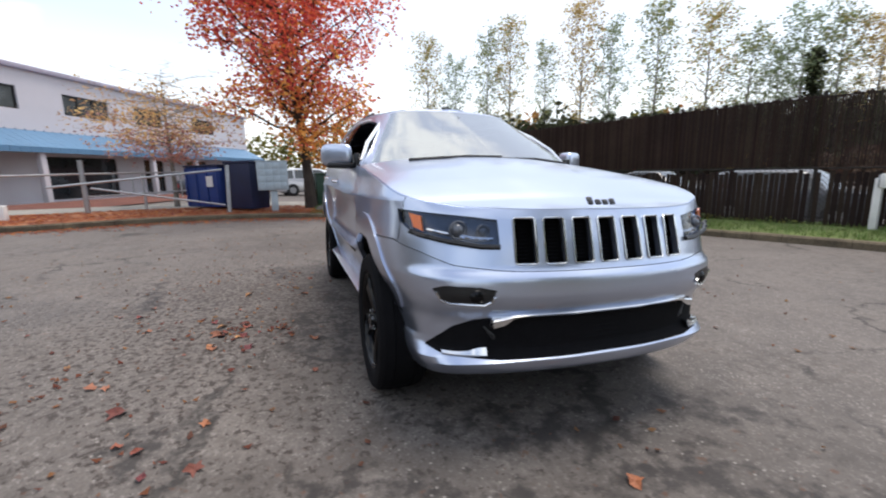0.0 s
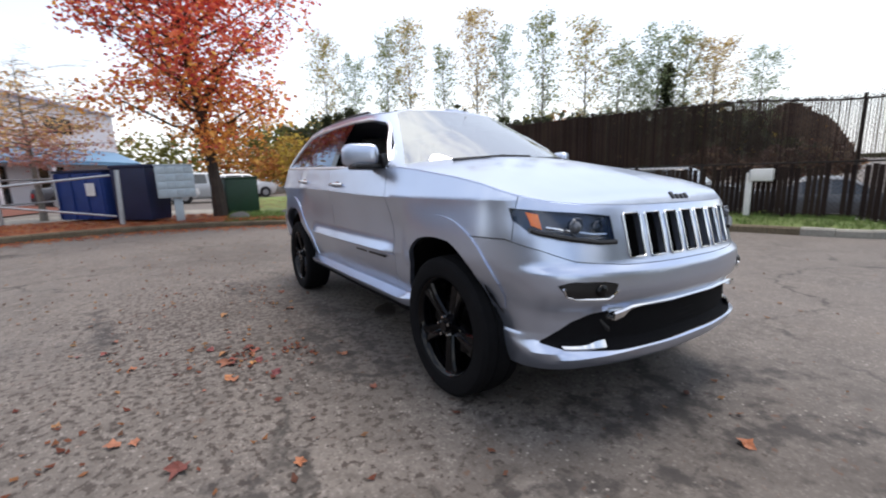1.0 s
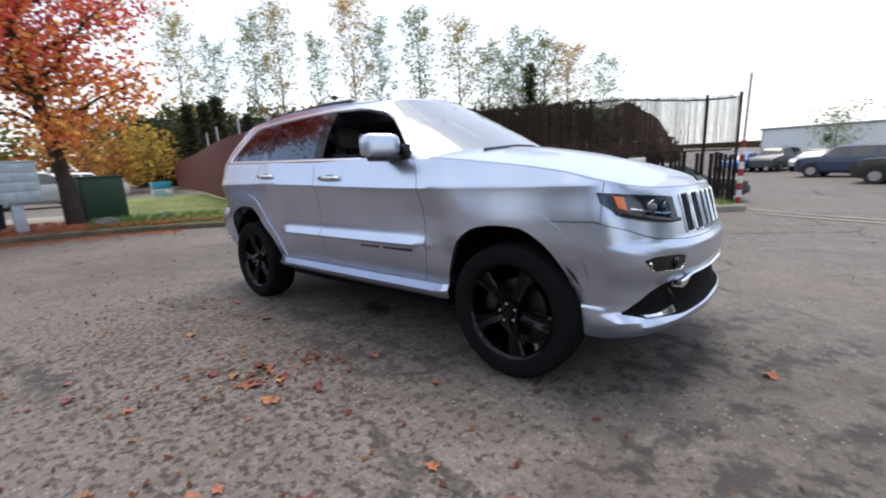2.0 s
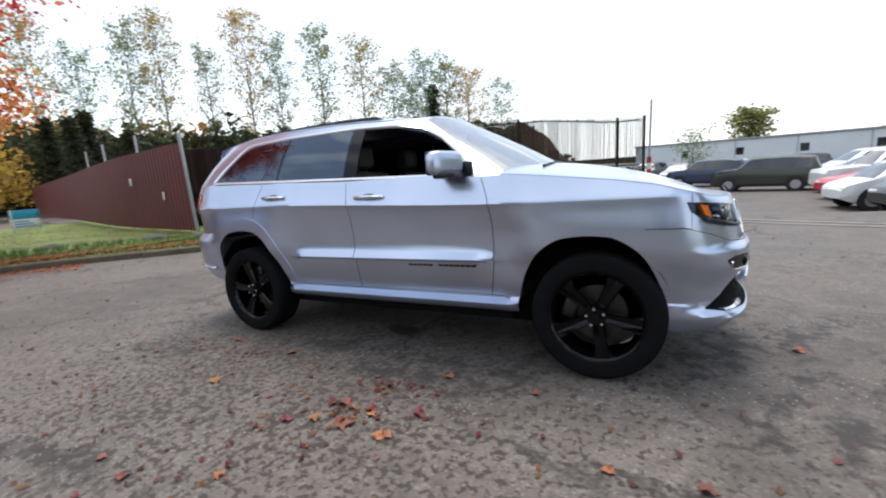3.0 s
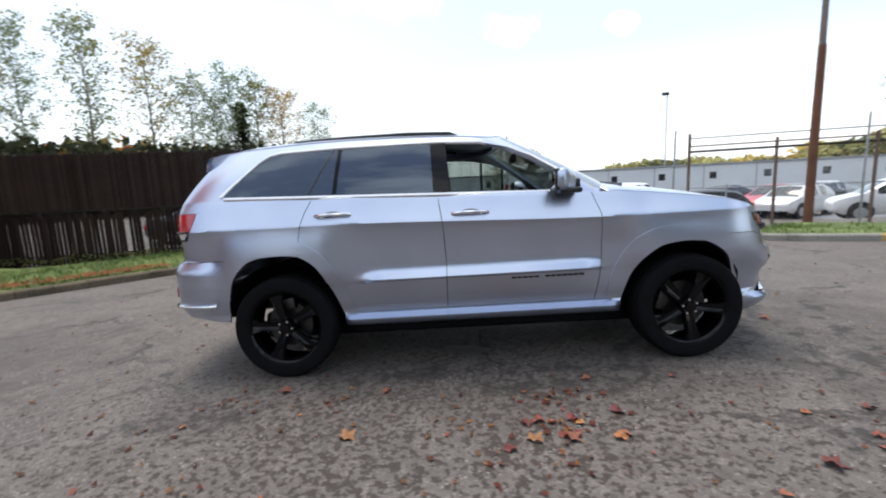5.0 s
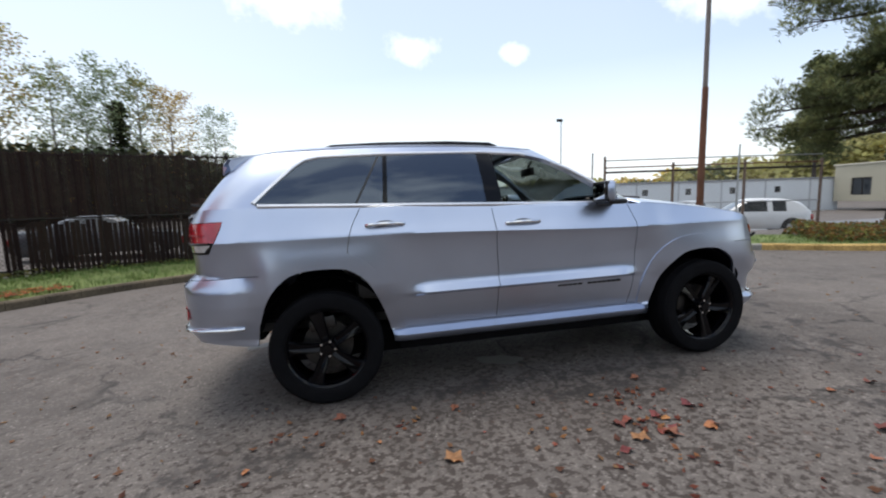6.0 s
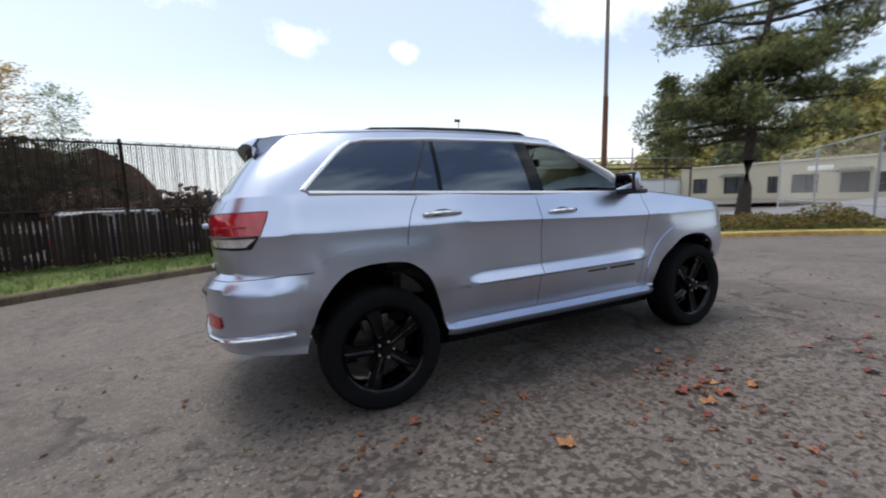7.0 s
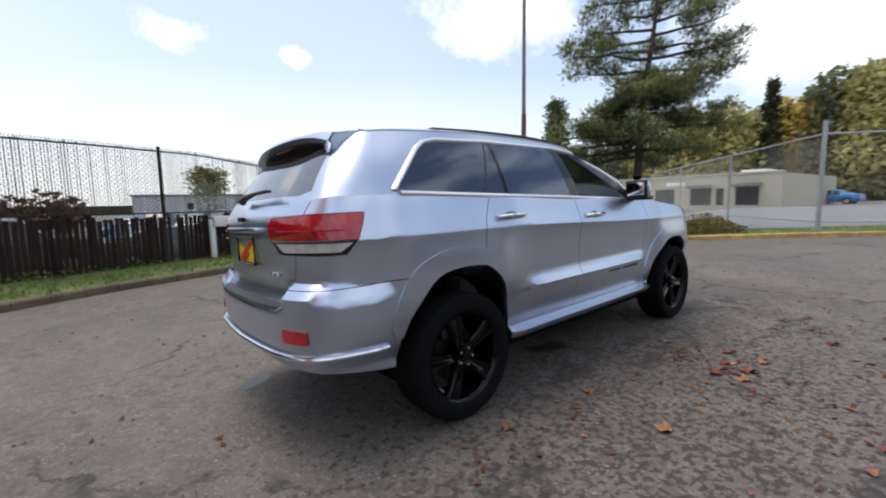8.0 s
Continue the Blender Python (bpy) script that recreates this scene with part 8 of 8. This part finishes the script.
LEAFRED = mat("fallen_leaf_red", (.21, .060, .042), rough=.7, var=.3, scale=20, fine=90, rnd=.4)
LEAFORANGE = mat("fallen_leaf_orange", (.29, .10, .045), rough=.7, var=.3, scale=20, fine=90, rnd=.4)
LEAFBROWN = mat("fallen_leaf_brown", (.20, .075, .04), rough=.75, var=.3, scale=20, fine=90, rnd=.4)
leaf_meshes = [finish("fallen_leaf", leaf_mesh(s, .042 + .009 * (s % 3)), m, smooth=False) for s, m in enumerate((LEAFRED, LEAFORANGE, LEAFBROWN, LEAFORANGE, LEAFRED, LEAFBROWN))]
rng = random.Random(12)
near = [(.215, -1.68), (.28, -1.70), (.14, -1.70), (.40, -1.68), (.43, -1.72), (.35, -1.86), (.31, -1.83), (.38, -1.83), (.16, -1.86), (.62, -1.85), (1.61, -1.72), (1.38, -2.14), (2.57, -.10), (1.03, -2.38), (-.82, -1.76), (.03, -1.93), (.10, -2.37), (-1.39, -1.16), (.58, -1.87), (-.57, -2.51), (-.69, -1.23), (.66, -1.62), (1.75, -1.95), (1.95, -1.70)]
while len(near) < 70:
    near.append((rng.gauss(.2, 2.6), rng.uniform(-3.6, -1.1)))
for i, (x, y) in enumerate(near):
    s = rng.uniform(.7, 1.1) if i < 24 else rng.uniform(.35, .8)
    ob = new("fallen_leaf", leaf_meshes[(i * 5 + 1) % 6])
    ob.matrix_world = Matrix.LocRotScale((x, y, height(x, y) + .006), Euler((rng.uniform(-.15, .15), rng.uniform(-.15, .15), rng.uniform(0, 6.28))), (s, s, s))
    tagged(ob, "curled red-brown maple leaf on the asphalt", "leaf", "fallen leaves round the car")


def litter(name, label, n, area, material, seed, s0=.02, s1=.055):
    rng = random.Random(seed)
    bm = bmesh.new()
    for _ in range(n):
        x, y, z = area(rng)
        a, s = rng.uniform(0, math.tau), rng.uniform(s0, s1)
        c, d = math.cos(a) * s, math.sin(a) * s
        v = [bm.verts.new((x + c, y + d, z + rng.uniform(0, .02))), bm.verts.new((x - d * .6, y + c * .6, z + rng.uniform(0, .015))), bm.verts.new((x - c, y - d, z + rng.uniform(0, .02))), bm.verts.new((x + d * .6, y - c * .6, z + .002))]
        bm.faces.new(v)
    tagged(part(name, bm, material, smooth=False), label, "leaves", kind="stuff")


def lot_area(rng):
    while True:
        x, y = rng.gauss(-1, 4.5), rng.gauss(-1.5, 3.2)
        if -9.3 < x < 9 and -8 < y < 6 and not (abs(x) < 2.2 and abs(y) < .85):
            return x, y, height(x, y) + .004


LITRED = leafy("litter_red", (.26, .05, .025), (.38, .12, .04), .4, 3)
LITBROWN = leafy("litter_brown", (.13, .06, .035), (.22, .11, .06), .4, 3)
litter("leaf_crumbs", "small scattered brown leaves on the asphalt", 900, lot_area, LITBROWN, 51, .010, .03)
LITSCRAP = leafy("litter_scrap", (.15, .045, .028), (.24, .085, .04), .4, 3)
def patch_area(rng):
    # loose trodden patches beside the car
    cx, cy, sx, sy = rng.choice(((.28, -1.75, .16, .07), (.38, -1.42, .12, .05), (-1.0, -1.35, .3, .06), (.1, -2.25, .30, .16), (1.1, -2.6, .5, .2), (-1.1, -2.4, .6, .25), (2.0, -2.0, .4, .2), (.6, -1.7, .8, .15)))
    x, y = rng.gauss(cx, sx), rng.gauss(cy, sy)
    return x, y, height(x, y) + .004
litter("leaf_crumbs", "torn rust-red leaf scraps trodden into the asphalt", 190, patch_area, LITSCRAP, 57, .008, .026)
kl = spline(back_line[:30], 60)
def gutter_area(rng):
    i = rng.randrange(len(kl) - 1)
    p = kl[i].lerp(kl[i + 1], rng.random())
    t = (kl[i + 1] - kl[i]).normalized()
    q = p - Vector((-t.y, t.x, 0)) * abs(rng.gauss(0, .45))
    return q.x, q.y, height(q.x, q.y) + .006
litter("leaf_drift", "drift of red leaves along the kerb", 2600, gutter_area, LITRED, 52)
def bed_area(rng):
    i = rng.randrange(len(kl) - 1)
    p = kl[i].lerp(kl[i + 1], rng.random())
    t = (kl[i + 1] - kl[i]).normalized()
    q = p + Vector((-t.y, t.x, 0)) * rng.uniform(.1, 3.4)
    return q.x, q.y, height(q.x, q.y) + .16
litter("leaf_drift", "red and orange leaves under the maple", 7000, bed_area, LITRED, 53, .03, .07)
def lawn_area(rng):
    f, k = rng.random(), rng.random() ** 1.5
    a = Vector((-9.5, .4, 0)).lerp(Vector((-22, 1.6, 0)), f)
    b = Vector((-8.9, 4.2, 0)).lerp(Vector((-21, 7.4, 0)), f)
    q = a.lerp(b, k)
    return q.x, q.y, height(q.x, q.y) + .17 + .10 * math.sin(k * math.pi / 2)
litter("leaf_drift", "brown leaves scattered over the lawn", 1600, lawn_area, LITBROWN, 54, .03, .07)

# wet spots: a drip puddle under the car and a damp trail behind it
def puddle(x, y, a, b, turn, seed, label):
    rng = random.Random(seed)
    bm = bmesh.new()
    n = 40
    rim = []
    for k in range(n):
        t = math.tau * k / n
        r = 1 + .35 * noise.noise(Vector((math.cos(t) * 1.6, math.sin(t) * 1.6, seed)))
        u, v = a * r * math.cos(t), b * r * math.sin(t)
        c, s_ = math.cos(turn), math.sin(turn)
        px, py = x + u * c - v * s_, y + u * s_ + v * c
        rim.append(bm.verts.new((px, py, height(px, py) + .004)))
    bm.faces.new(rim)
    bmesh.ops.triangulate(bm, faces=bm.faces)
    tagged(part("puddle", bm, WET, smooth=False), label, "puddle", kind="structure")


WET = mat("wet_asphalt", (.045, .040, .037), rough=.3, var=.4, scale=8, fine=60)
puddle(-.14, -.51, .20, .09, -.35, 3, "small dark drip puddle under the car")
puddle(-2.22, .64, .17, .07, .6, 5, "small wet patch behind the exhaust")
def kerb_lawn_area(rng):
    i = rng.randrange(len(kl2) - 1)
    p = kl2[i].lerp(kl2[i + 1], rng.random())
    t = (kl2[i + 1] - kl2[i]).normalized()
    q = p + Vector((-t.y, t.x, 0)) * (.2 + abs(rng.gauss(0, .55)))
    return q.x, q.y, height(q.x, q.y) + .19
kl2 = spline(back_line[22:40], 40)
litter("leaf_drift", "rusty leaves along the edge of the lawn", 1500, kerb_lawn_area, LITRED, 55, .03, .06)

# ==== end ====
